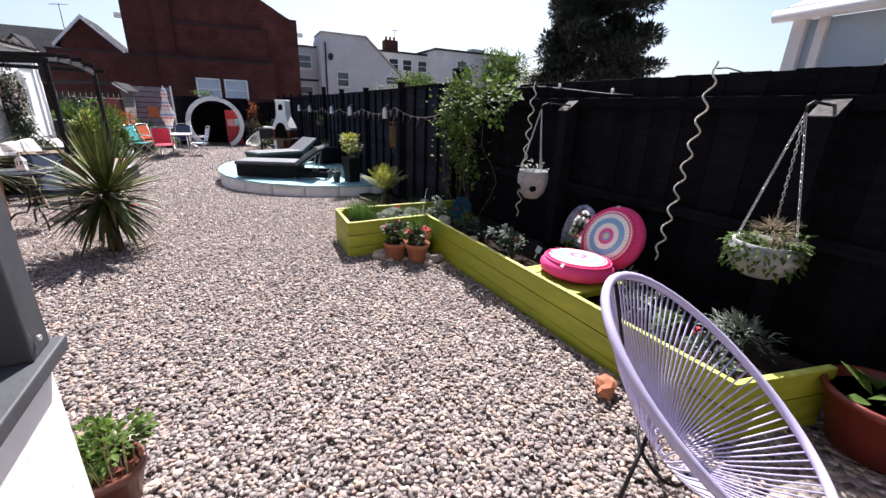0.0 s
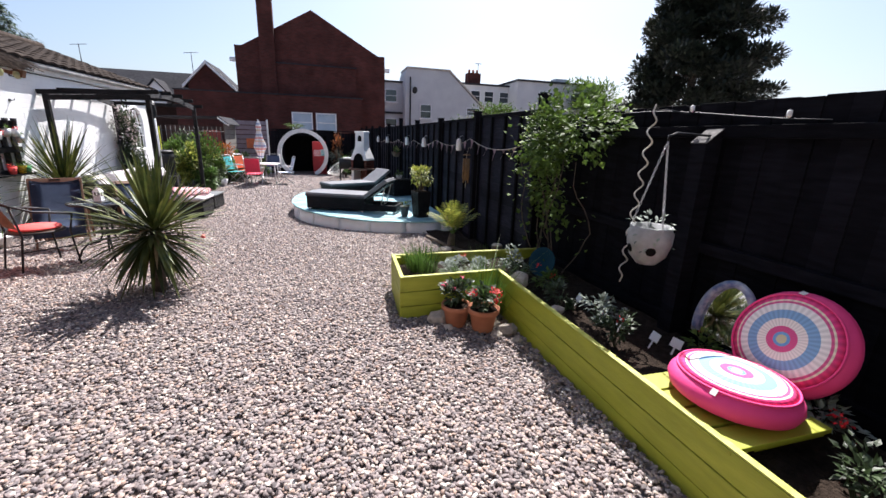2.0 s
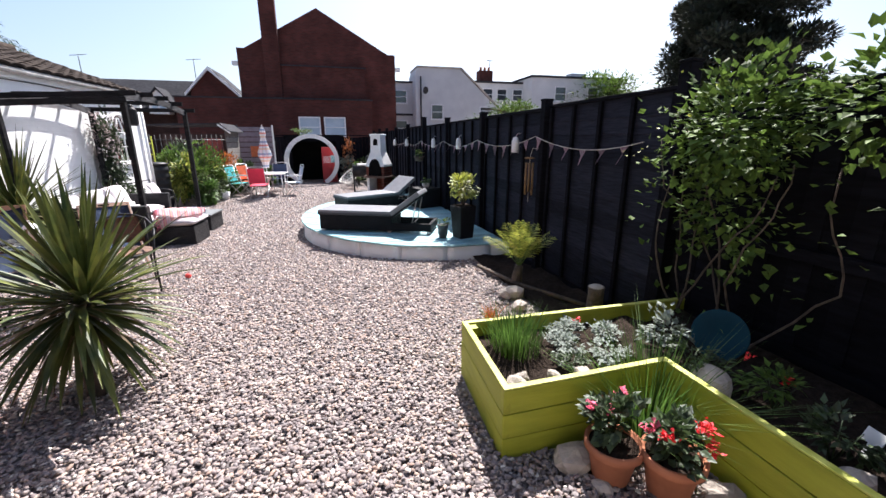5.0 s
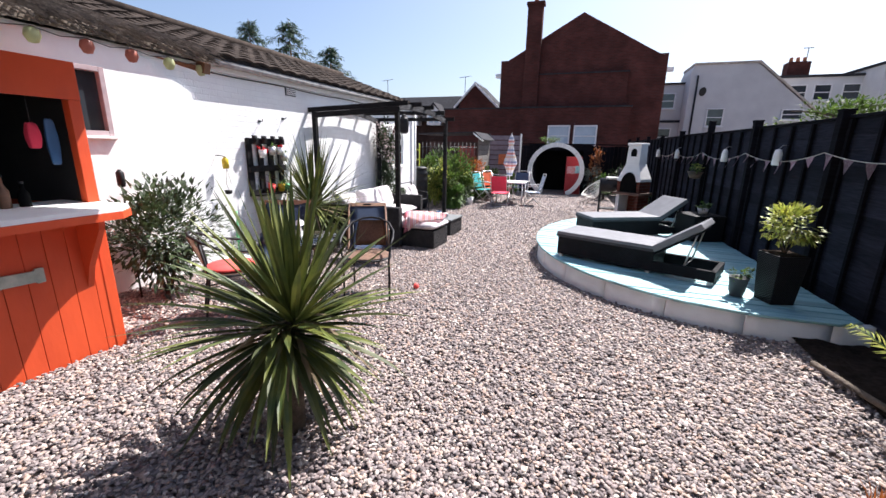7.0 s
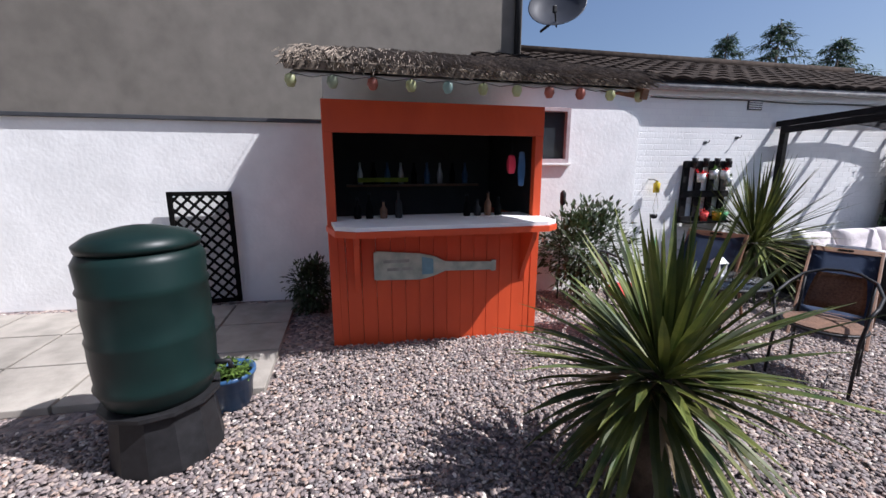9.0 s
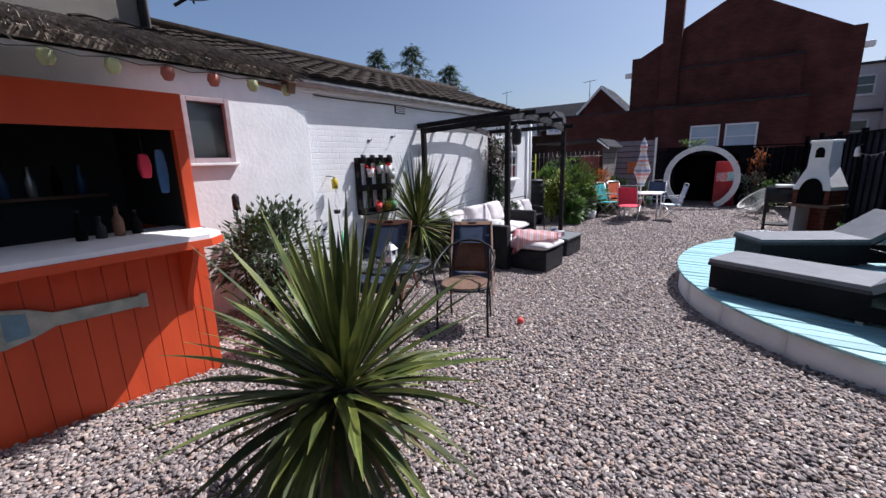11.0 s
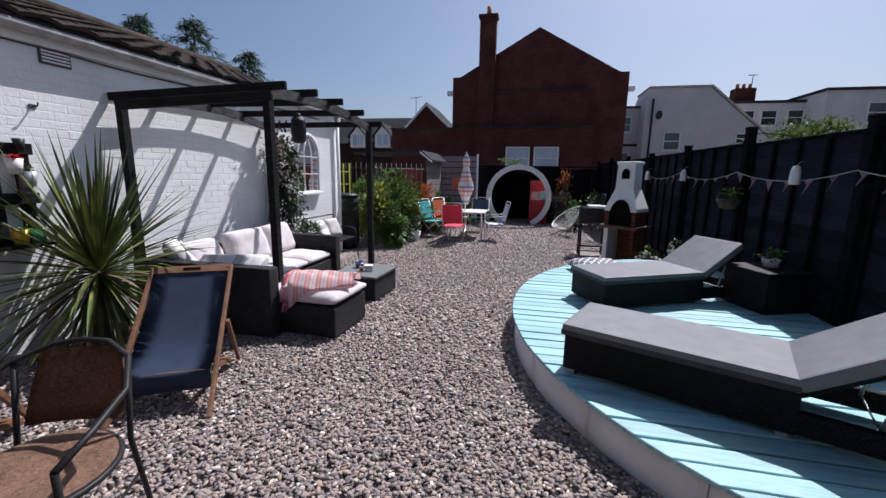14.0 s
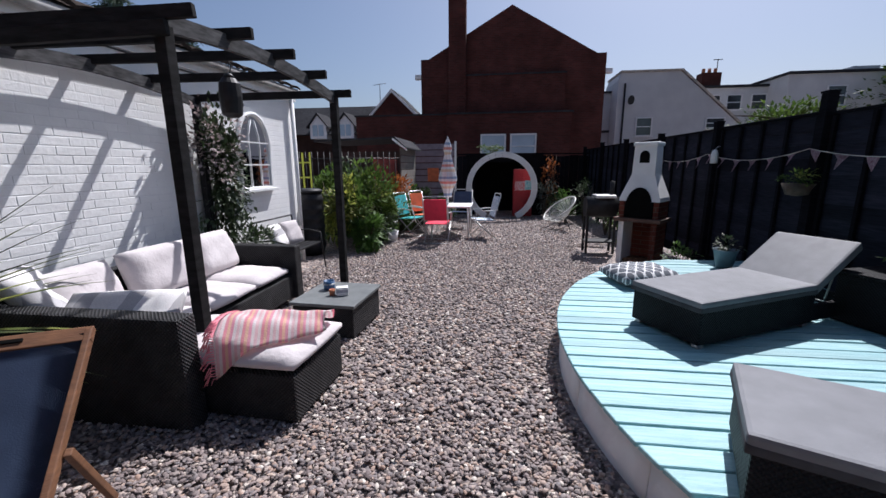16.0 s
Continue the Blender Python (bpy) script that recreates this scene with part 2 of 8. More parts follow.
def weave_material(name, light, dark, pitch=0.012, rough=0.5):
    """Flat plastic strands woven over and under, on upright and level faces alike."""
    m, t, b = nodes_of(name)
    tc = t.nodes.new("ShaderNodeTexCoord")
    sp = t.nodes.new("ShaderNodeSeparateXYZ")
    t.links.new(tc.outputs["Object"], sp.inputs[0])

    def wave(src, k):
        mu = t.nodes.new("ShaderNodeMath")
        mu.operation = "MULTIPLY"
        mu.inputs[1].default_value = k
        t.links.new(src, mu.inputs[0])
        sn = t.nodes.new("ShaderNodeMath")
        sn.operation = "SINE"
        t.links.new(mu.outputs[0], sn.inputs[0])
        return sn.outputs[0]
    add = t.nodes.new("ShaderNodeMath")
    t.links.new(sp.outputs[0], add.inputs[0])
    t.links.new(sp.outputs[1], add.inputs[1])
    pr = t.nodes.new("ShaderNodeMath")
    pr.operation = "MULTIPLY"
    t.links.new(wave(add.outputs[0], math.pi / pitch), pr.inputs[0])
    t.links.new(wave(sp.outputs[2], math.pi / pitch), pr.inputs[1])
    nz = t.nodes.new("ShaderNodeTexNoise")
    nz.inputs["Scale"].default_value = 7
    t.links.new(tc.outputs["Object"], nz.inputs["Vector"])
    sm = t.nodes.new("ShaderNodeMath")
    sm.operation = "MULTIPLY_ADD"
    sm.inputs[1].default_value = 0.35
    t.links.new(pr.outputs[0], sm.inputs[0])
    t.links.new(nz.outputs["Fac"], sm.inputs[2])
    r = t.nodes.new("ShaderNodeValToRGB")
    r.color_ramp.elements[0].position, r.color_ramp.elements[1].position = 0.2, 0.85
    r.color_ramp.elements[0].color, r.color_ramp.elements[1].color = (*dark, 1), (*light, 1)
    t.links.new(sm.outputs[0], r.inputs[0])
    t.links.new(r.outputs[0], b.inputs["Base Color"])
    bp = t.nodes.new("ShaderNodeBump")
    bp.inputs["Strength"].default_value, bp.inputs["Distance"].default_value = 0.8, 0.005
    t.links.new(pr.outputs[0], bp.inputs["Height"])
    t.links.new(bp.outputs[0], b.inputs["Normal"])
    b.inputs["Roughness"].default_value, b.inputs["Specular IOR Level"].default_value = rough, 0.15
    return m


def trellis_material(name, ground, line, pitch):
    """A printed ogee lattice on local x and y."""
    m, t, b = nodes_of(name)
    tc = t.nodes.new("ShaderNodeTexCoord")
    sp = t.nodes.new("ShaderNodeSeparateXYZ")
    t.links.new(tc.outputs["Object"], sp.inputs[0])
    cs = []
    for k in (0, 1):
        mu = t.nodes.new("ShaderNodeMath")
        mu.operation = "MULTIPLY_ADD"
        mu.inputs[1].default_value, mu.inputs[2].default_value = 2 * math.pi / (pitch * (1.0, 1.5)[k]), 0.4
        t.links.new(sp.outputs[k], mu.inputs[0])
        c = t.nodes.new("ShaderNodeMath")
        c.operation = "COSINE"
        t.links.new(mu.outputs[0], c.inputs[0])
        cs.append(c.outputs[0])
    ad = t.nodes.new("ShaderNodeMath")
    t.links.new(cs[0], ad.inputs[0])
    t.links.new(cs[1], ad.inputs[1])
    ab = t.nodes.new("ShaderNodeMath")
    ab.operation = "ABSOLUTE"
    t.links.new(ad.outputs[0], ab.inputs[0])
    r = t.nodes.new("ShaderNodeValToRGB")
    r.color_ramp.elements[0].position, r.color_ramp.elements[1].position = 0.32, 0.42
    r.color_ramp.elements[0].color, r.color_ramp.elements[1].color = (*line, 1), (*ground, 1)
    t.links.new(ab.outputs[0], r.inputs[0])
    t.links.new(r.outputs[0], b.inputs["Base Color"])
    b.inputs["Roughness"].default_value = 0.9
    return m


GRAVEL_SHEET = gravel_material("gravel_sheet", False)
GRAVEL_STONE = gravel_material("gravel_pebbles", True)
SOIL = mat("dark_soil", (0.041, 0.030, 0.023), (0.019, 0.014, 0.011), 25, 0.95, 0.9, 70, dist=0.02, spec=0.05)
WHITE_BRICK = brick_material("white_painted_brick", (0.84, 0.84, 0.83), (0.81, 0.81, 0.81), (0.80, 0.80, 0.80), 0.6, "yz", 0.35, True)
WHITE_PAINT = mat("white_masonry_paint", (0.84, 0.84, 0.83), (0.77, 0.77, 0.76), 5, 0.65, 0.5, 24, large=0.14, dist=0.007)
RENDER_GREY = mat("grey_brown_render", (0.20, 0.18, 0.155), (0.155, 0.14, 0.12), 4, 0.9, 0.4, 80, large=0.25)
RED_BRICK = brick_material("red_brick", (0.092, 0.028, 0.023), (0.062, 0.021, 0.018), (0.072, 0.044, 0.039), 0.9, "xz", 0.4)
# darker brick copy with the unlit state of the far wall in its colour
UNLIT_BRICK = brick_material("unlit_dark_brick", (0.045, 0.022, 0.018), (0.034, 0.017, 0.014), (0.04, 0.032, 0.028), 0.9, "xz", 0.4)
ROOF_TILE = mat("brown_concrete_roof_tile", (0.055, 0.043, 0.036), (0.026, 0.021, 0.018), 9, 0.9, 0.5, 60, rnd=0.25, island=0.2, spec=0.05)
SLATE = mat("dark_slate", (0.05, 0.05, 0.055), (0.03, 0.03, 0.034), 6, 0.8, 0.3, 50, spec=0.05)
FENCE = mat("blue_black_stained_timber", (0.0085, 0.0085, 0.012), (0.004, 0.004, 0.0055), 6, 0.75, 0.6, 30, rnd=0.3, stretch=(1, 1, 6), spec=0.05)
FENCE_H = mat("blue_black_stained_lap_board", (0.023, 0.025, 0.038), (0.011, 0.012, 0.018), 6, 0.75, 0.6, 30, rnd=0.35, stretch=(6, 1, 12), spec=0.08)
WORN = mat("bare_grey_end_grain", (0.15, 0.14, 0.135), (0.04, 0.038, 0.038), 30, 0.9, 0.8, 60)
LIME = mat("lime_green_painted_timber", (0.378, 0.396, 0.032), (0.297, 0.324, 0.023), 5, 0.55, 0.5, 28, rnd=0.08, stretch=(1, 1, 5))
LIME_CAP = mat("faded_lime_top_edge", (0.55, 0.56, 0.13), (0.38, 0.40, 0.05), 20, 0.6, 0.6, 40)
DECK = mat("aqua_painted_deck_board", (0.300, 0.515, 0.540), (0.200, 0.400, 0.440), 9, 0.5, 0.7, 35, rnd=0.16, stretch=(0.5, 6, 1))
BLACK = mat("black_powder_coated_metal", (0.02, 0.02, 0.022), (0.012, 0.012, 0.013), 20, 0.5, 0.1, 80, spec=0.25)
CHARCOAL = mat("charcoal_stained_pergola_timber", (0.027, 0.026, 0.027), (0.013, 0.013, 0.013), 7, 0.7, 0.6, 40, stretch=(1, 1, 4), spec=0.05)
# paler than CHARCOAL: weathering plus the sunlit side, both put into the colour
WEATHERED_SUNLIT = mat("weathered_sunlit_charcoal_timber", (0.11, 0.108, 0.11), (0.035, 0.034, 0.035), 9, 0.8, 0.6, 40, stretch=(1, 1, 4), spec=0.1)
RATTAN = weave_material("dark_grey_woven_rattan", (0.050, 0.049, 0.050), (0.012, 0.012, 0.013))
LOUNGER = weave_material("black_woven_lounger_frame", (0.014, 0.014, 0.017), (0.006, 0.006, 0.007))
GREY_CLOTH = mat("mid_grey_coated_canvas", (0.150, 0.155, 0.170), (0.120, 0.125, 0.138), 10, 0.6, 0.3, 150, large=0.25, spec=0.35)
DARK_CLOTH = mat("dark_cushion_piping", (0.05, 0.05, 0.058), (0.035, 0.035, 0.04), 20, 0.9, 0.3, 100)
CREAM = mat("cream_cushion_cloth", (0.62, 0.575, 0.575), (0.52, 0.48, 0.485), 4, 0.9, 0.5, 25, large=0.15, dist=0.01)
ORANGE = mat("orange_painted_board", (0.64, 0.080, 0.020), (0.54, 0.062, 0.016), 4, 0.5, 0.35, 30, large=0.2, rnd=0.04, stretch=(1, 1, 0.4))
THATCH = mat("weathered_reed_thatch", (0.27, 0.22, 0.17), (0.09, 0.07, 0.055), 25, 0.95, 0.9, 60, island=0.4)
TERRACOTTA = mat("terracotta", (0.44, 0.17, 0.085), (0.36, 0.13, 0.065), 12, 0.85, 0.3, 60, rnd=0.1)
STONE = mat("pale_rockery_stone", (0.46, 0.40, 0.34), (0.25, 0.22, 0.19), 9, 0.9, 0.8, 30, rnd=0.25, dist=0.02)
CONCRETE = mat("pale_concrete_slab", (0.34, 0.31, 0.27), (0.24, 0.22, 0.19), 6, 0.9, 0.5, 60)
GREY_CAP = mat("slate_grey_painted_coping", (0.058, 0.062, 0.070), (0.040, 0.043, 0.050), 8, 0.6, 0.3, 50)
LILAC = mat("lilac_plastic_cord", (0.50, 0.46, 0.66), (0.46, 0.42, 0.62), 10, 0.35, 0.0, 60)
WHITE_CORD = mat("white_plastic_cord", (0.75, 0.74, 0.70), (0.68, 0.67, 0.63), 10, 0.4, 0.0, 60)
PINE_WOOD = mat("weathered_brown_hardwood", (0.185, 0.088, 0.042), (0.11, 0.052, 0.028), 12, 0.55, 0.4, 40, stretch=(1, 1, 6))
NAVY = mat("navy_sling_canvas", (0.050, 0.078, 0.145), (0.038, 0.060, 0.115), 8, 0.85, 0.3, 200)
WICKER = mat("brown_flat_weave_wicker", (0.19, 0.105, 0.065), (0.09, 0.048, 0.03), 70, 0.55, 0.9, 110)
CORAL = mat("coral_red_cushion", (0.78, 0.10, 0.09), (0.70, 0.08, 0.07), 9, 0.85, 0.3, 90)
RED_CLOTH = mat("crimson_mesh_cloth", (0.72, 0.035, 0.085), (0.62, 0.03, 0.07), 9, 0.8, 0.3, 150)
TEAL_CLOTH = mat("teal_mesh_cloth", (0.05, 0.42, 0.44), None, 9, 0.8, 0.3, 150)
ORANGE_CLOTH = mat("tangerine_mesh_cloth", (0.80, 0.17, 0.06), None, 9, 0.8, 0.3, 150)
SILVER = mat("pale_grey_tubular_steel", (0.62, 0.62, 0.62), (0.52, 0.52, 0.52), 20, 0.35, 0.05, 60, metal=0.6)
WHITE_GLOSS = mat("white_plastic", (0.78, 0.78, 0.77), (0.72, 0.72, 0.71), 12, 0.4, 0.1, 50, large=0.1)
TABLE_GLASS = glass_material("smoked_table_glass", (0.62, 0.72, 0.70), 0.08)
PANE = mat("dark_window_pane", (0.05, 0.06, 0.07), (0.03, 0.035, 0.04), 2, 0.06, 0.0, 10, spec=0.8)
# pale blue base colour stands in for sky reflected in the glass
PANE_SKY = mat("sky_reflecting_pane", (0.42, 0.52, 0.62), (0.34, 0.44, 0.54), 1.5, 0.12, 0.0, 10, spec=0.8)
MIRROR = mat("mirror_silver", (0.85, 0.86, 0.86), (0.84, 0.85, 0.85), 2, 0.03, 0.0, 10, metal=1.0, large=0.02)
PVC = mat("white_upvc_frame", (0.78, 0.78, 0.78), (0.73, 0.73, 0.73), 5, 0.4, 0.05, 60, large=0.1)
BLUE_GLAZE = mat("blue_glazed_pot", (0.045, 0.115, 0.24), (0.03, 0.08, 0.18), 7, 0.3, 0.2, 30)
AQUA_GLAZE = mat("turquoise_glazed_ceramic", (0.008, 0.055, 0.085), (0.006, 0.04, 0.065), 7, 0.6, 0.2, 30, spec=0.15)
RED_PAINT = mat("red_painted_cabinet", (0.42, 0.014, 0.022), (0.34, 0.012, 0.018), 6, 0.5, 0.2, 40)
ROSE_BRICK = brick_material("barbecue_red_brick", (0.14, 0.040, 0.026), (0.10, 0.028, 0.020), (0.12, 0.08, 0.065), 0.9, "xz", 0.5)
# near-black for soot, black finishes, and shade coloured into holes and the shelter
SOOT_SHADE_BLACK = mat("soot_and_shade_black", (0.007, 0.007, 0.007), (0.005, 0.005, 0.005), 9, 0.95, 0.3, 40, spec=0.05)
BARK = mat("rough_brown_bark", (0.13, 0.10, 0.075), (0.06, 0.046, 0.035), 14, 0.95, 1.0, 40, dist=0.02)
ROPE = mat("sun_bleached_cord", (0.62, 0.58, 0.52), (0.45, 0.42, 0.37), 60, 0.9, 0.4, 200)
BAMBOO = mat("golden_brown_bamboo", (0.24, 0.145, 0.065), (0.15, 0.09, 0.04), 14, 0.6, 0.3, 60)
BUNTING = mat("faded_pink_floral_bunting", (0.42, 0.33, 0.37), (0.22, 0.11, 0.16), 55, 0.9, 0.2, 120, rnd=0.4)
PINK_VINYL = mat("hot_pink_cushion_side", (0.80, 0.055, 0.23), (0.74, 0.045, 0.20), 6, 0.7, 0.3, 60, large=0.15)
PRINT = ring_material("mandala_printed_cloth", [(0, (0.55, 0.50, 0.30)), (0.022, (0.15, 0.32, 0.55)), (0.036, (0.62, 0.08, 0.22)), (0.065, (0.74, 0.68, 0.62)), (0.105, (0.20, 0.36, 0.55)), (0.15, (0.78, 0.74, 0.70)), (0.185, (0.62, 0.10, 0.24)), (0.196, (0.76, 0.68, 0.50)), (0.205, (0.80, 0.055, 0.23))])
THROW = stripe_material("pink_and_white_woven_throw", [(0.80, 0.74, 0.73), (0.80, 0.36, 0.42), (0.82, 0.60, 0.44), (0.80, 0.40, 0.50), (0.80, 0.76, 0.75), (0.80, 0.58, 0.60)], 0.017, 0)
PARASOL = stripe_material("white_parasol_with_coloured_bands", [(0.76, 0.74, 0.74), (0.72, 0.30, 0.25), (0.76, 0.74, 0.74), (0.30, 0.38, 0.52), (0.76, 0.74, 0.74), (0.78, 0.76, 0.75), (0.74, 0.56, 0.40)], 0.055, 2)
STRIPE_BLUE = stripe_material("blue_and_white_striped_cloth", [(0.74, 0.74, 0.74), (0.16, 0.28, 0.45), (0.74, 0.74, 0.74), (0.30, 0.42, 0.52)], 0.045, 1)
POUF = trellis_material("grey_cloth_with_white_trellis", (0.10, 0.11, 0.13), (0.68, 0.68, 0.68), 0.10)
STRIPE_PILLOW = stripe_material("white_pillow_with_grey_stripe", [(0.74, 0.72, 0.70), (0.72, 0.70, 0.69), (0.42, 0.41, 0.42)], 0.09, 0)
YELLOW = mat("yellow_plastic", (0.72, 0.55, 0.03), None, 9, 0.4, 0.1, 60)
GREEN_PLASTIC = mat("bright_green_enamel", (0.12, 0.45, 0.20), None, 9, 0.4, 0.1, 60)
FOLIAGE = {
    "strap": mat("strappy_green_leaf", (0.125, 0.135, 0.030), (0.030, 0.052, 0.015), 7, 0.5, 0.1, 60, island=0.5, rnd=0.55, translucent=0.10, spec=0.3),
    "vine": mat("fresh_green_leaf", (0.115, 0.18, 0.034), (0.055, 0.10, 0.022), 14, 0.6, 0.15, 80, island=0.5, translucent=0.3, spec=0.2),
    "dark": mat("dark_shrub_leaf", (0.050, 0.080, 0.030), (0.028, 0.045, 0.018), 14, 0.5, 0.15, 80, island=0.5, translucent=0.2),
    "grass": mat("chive_green_blade", (0.10, 0.19, 0.035), (0.06, 0.12, 0.025), 14, 0.5, 0.0, 80, island=0.4, translucent=0.3),
    "silver": mat("silver_grey_leaf", (0.25, 0.29, 0.25), (0.16, 0.19, 0.15), 14, 0.7, 0.0, 80, island=0.3, translucent=0.15),
    "gold": mat("yellow_variegated_leaf", (0.42, 0.42, 0.08), (0.16, 0.22, 0.04), 14, 0.5, 0.0, 80, island=0.5, translucent=0.3),
    "conifer": mat("dark_pine_needle", (0.018, 0.028, 0.014), (0.009, 0.014, 0.008), 5, 0.7, 0.0, 60, island=0.5, translucent=0.05),
    "spruce": mat("blue_green_cypress_spray", (0.055, 0.105, 0.055), (0.030, 0.062, 0.036), 5, 0.7, 0.0, 60, island=0.4, translucent=0.15),
    "blossom": mat("pale_pink_clematis_flower", (0.46, 0.38, 0.37), (0.22, 0.18, 0.17), 14, 0.8, 0.0, 80, island=0.5, translucent=0.2),
    "red": mat("scarlet_petal", (0.75, 0.02, 0.025), (0.6, 0.015, 0.02), 14, 0.6, 0.0, 80, island=0.2, translucent=0.25),
    "pink": mat("pink_petal", (0.80, 0.16, 0.25), (0.7, 0.10, 0.18), 14, 0.6, 0.0, 80, island=0.2, translucent=0.25),
    "rust": mat("rusty_orange_leaf", (0.50, 0.16, 0.04), (0.30, 0.09, 0.02), 14, 0.6, 0.0, 80, island=0.4, translucent=0.25),
    "dry": mat("dry_straw_blade", (0.26, 0.20, 0.11), (0.14, 0.10, 0.055), 14, 0.7, 0.0, 80, island=0.4, translucent=0.2),
}


# ---- building blocks ----
def gz(y):
    """Height of the gravel: it falls gently away from the house and then runs level."""
    return 0.106 - 0.03 * min(max(y, -4.0), 13.0)


def box(bm, c, s, rot=None, bevel=0.0, taper=1.0):
    m = Matrix.Translation(c) @ (rot.to_4x4() if rot else Matrix.Identity(4))
    vs = [bm.verts.new(m @ Vector((x * s[0] / 2 * (taper if z > 0 else 1), y * s[1] / 2 * (taper if z > 0 else 1), z * s[2] / 2))) for z in (-1, 1) for y in (-1, 1) for x in (-1, 1)]
    fs = [bm.faces.new([vs[i] for i in q]) for q in ((0, 2, 3, 1), (4, 5, 7, 6), (0, 1, 5, 4), (2, 6, 7, 3), (0, 4, 6, 2), (1, 3, 7, 5))]
    if bevel:
        bmesh.ops.bevel(bm, geom=list({e for f in fs for e in f.edges}), offset=bevel, segments=2, affect="EDGES", profile=0.6)
    return bm


def tube(bm, pts, r, seg=8, r1=None, closed=False):
    """A round bar along points, tapering from r to r1."""
    pts = [Vector(p) for p in pts]
    n, rings = len(pts), []
    r1 = r if r1 is None else r1
    side = None
    for i, p in enumerate(pts):
        if closed:
            d = pts[(i + 1) % n] - pts[i - 1]
        else:
            d = pts[min(i + 1, n - 1)] - pts[max(i - 1, 0)]
        d.normalize()
        if side is None:
            side = d.cross(Vector((0, 0, 1)))
            if side.length < 0.05:
                side = d.cross(Vector((1, 0, 0)))
        side = (side - d * side.dot(d)).normalized()
        up = d.cross(side)
        k = r + (r1 - r) * i / max(n - 1, 1)
        rings.append([bm.verts.new(p + (side * math.cos(a) + up * math.sin(a)) * k) for a in [2 * math.pi * j / seg for j in range(seg)]])
    for i in range(n if closed else n - 1):
        a, b = rings[i], rings[(i + 1) % n]
        for j in range(seg):
            bm.faces.new((a[j], a[(j + 1) % seg], b[(j + 1) % seg], b[j])).smooth = True
    if not closed:
        bm.faces.new(rings[0][::-1])
        bm.faces.new(rings[-1])
    return bm


def lathe(bm, prof, seg=24, c=(0, 0, 0), squash=(1, 1), smooth=True):
    """Turns (radius, height) rows round the upright axis."""
    rings = []
    for r, z in prof:
        rings.append([bm.verts.new((c[0] + r * squash[0] * math.cos(a), c[1] + r * squash[1] * math.sin(a), c[2] + z)) for a in [2 * math.pi * j / seg for j in range(seg)]])
    for a, b in zip(rings, rings[1:]):
        for j in range(seg):
            bm.faces.new((a[j], a[(j + 1) % seg], b[(j + 1) % seg], b[j])).smooth = smooth
    if prof[0][0] > 1e-4:
        bm.faces.new(rings[0][::-1])
    if prof[-1][0] > 1e-4:
        bm.faces.new(rings[-1])
    return bm


def prism(bm, outline, d, thick):
    """A flat plate: an outline of 3D points pushed along d by thick."""
    a = [bm.verts.new(p) for p in outline]
    b = [bm.verts.new(Vector(p) + Vector(d) * thick) for p in outline]
    n = len(a)
    bm.faces.new(a[::-1])
    bm.faces.new(b)
    for i in range(n):
        bm.faces.new((a[i], a[(i + 1) % n], b[(i + 1) % n], b[i]))
    return bm


def pillow(bm, c, s, rot=None, nx=10, ny=8, puff=1.0, sag=0.0):
    """A stuffed cushion: a rounded slab with soft corners."""
    m = Matrix.Translation(c) @ (rot.to_4x4() if rot else Matrix.Identity(4))
    top, bot = {}, {}
    for i in range(nx + 1):
        for j in range(ny + 1):
            u, v = 2 * i / nx - 1, 2 * j / ny - 1
            e = (1 - u ** 6) * (1 - v ** 6)
            h = s[2] / 2 * (0.25 + 0.75 * max(e, 0) ** 0.5 * puff)
            w = 0.006 * math.sin(7 * u + 3 * v) + 0.005 * math.sin(11 * v - 4 * u)
            px, py = u * s[0] / 2 * (1 - 0.03 * v * v), v * s[1] / 2 * (1 - 0.03 * u * u)
            top[i, j] = bm.verts.new(m @ Vector((px, py, h + w * e - sag * (1 - u * u))))
            bot[i, j] = bm.verts.new(m @ Vector((px, py, -h)))
    for i in range(nx):
        for j in range(ny):
            bm.faces.new((top[i, j], top[i + 1, j], top[i + 1, j + 1], top[i, j + 1])).smooth = True
            bm.faces.new((bot[i, j], bot[i, j + 1], bot[i + 1, j + 1], bot[i + 1, j])).smooth = True
    for i in range(nx):
        bm.faces.new((top[i + 1, 0], top[i, 0], bot[i, 0], bot[i + 1, 0])).smooth = True
        bm.faces.new((top[i, ny], top[i + 1, ny], bot[i + 1, ny], bot[i, ny])).smooth = True
    for j in range(ny):
        bm.faces.new((top[0, j], top[0, j + 1], bot[0, j + 1], bot[0, j])).smooth = True
        bm.faces.new((top[nx, j + 1], top[nx, j], bot[nx, j], bot[nx, j + 1])).smooth = True
    return bm


def rock(bm, c, s, seed, sub=2):
    r = random.Random(seed)
    made = bmesh.ops.create_icosphere(bm, subdivisions=sub, radius=1)
    off = Vector((r.random() * 50, r.random() * 50, r.random() * 50))
    for v in made["verts"]:
        k = 1 + 0.45 * noise.noise(v.co * 1.1 + off) + 0.15 * noise.noise(v.co * 3 + off)
        v.co = Vector((v.co.x * s[0] * k, v.co.y * s[1] * k, v.co.z * s[2] * k)) + Vector(c)
    return bm


def part(name, bm, material, parent=None, label="", at=None):
    """Links a bmesh as one mesh object under a thing or a part."""
    me = bpy.data.meshes.new(name)
    bmesh.ops.recalc_face_normals(bm, faces=bm.faces)
    bm.to_mesh(me)
    bm.free()
    me.materials.append(material)
    ob = new(name, me)
    if at is not None:
        ob.matrix_basis = at
    if parent is not None:
        ob.parent = parent
    return tagged(ob, label)


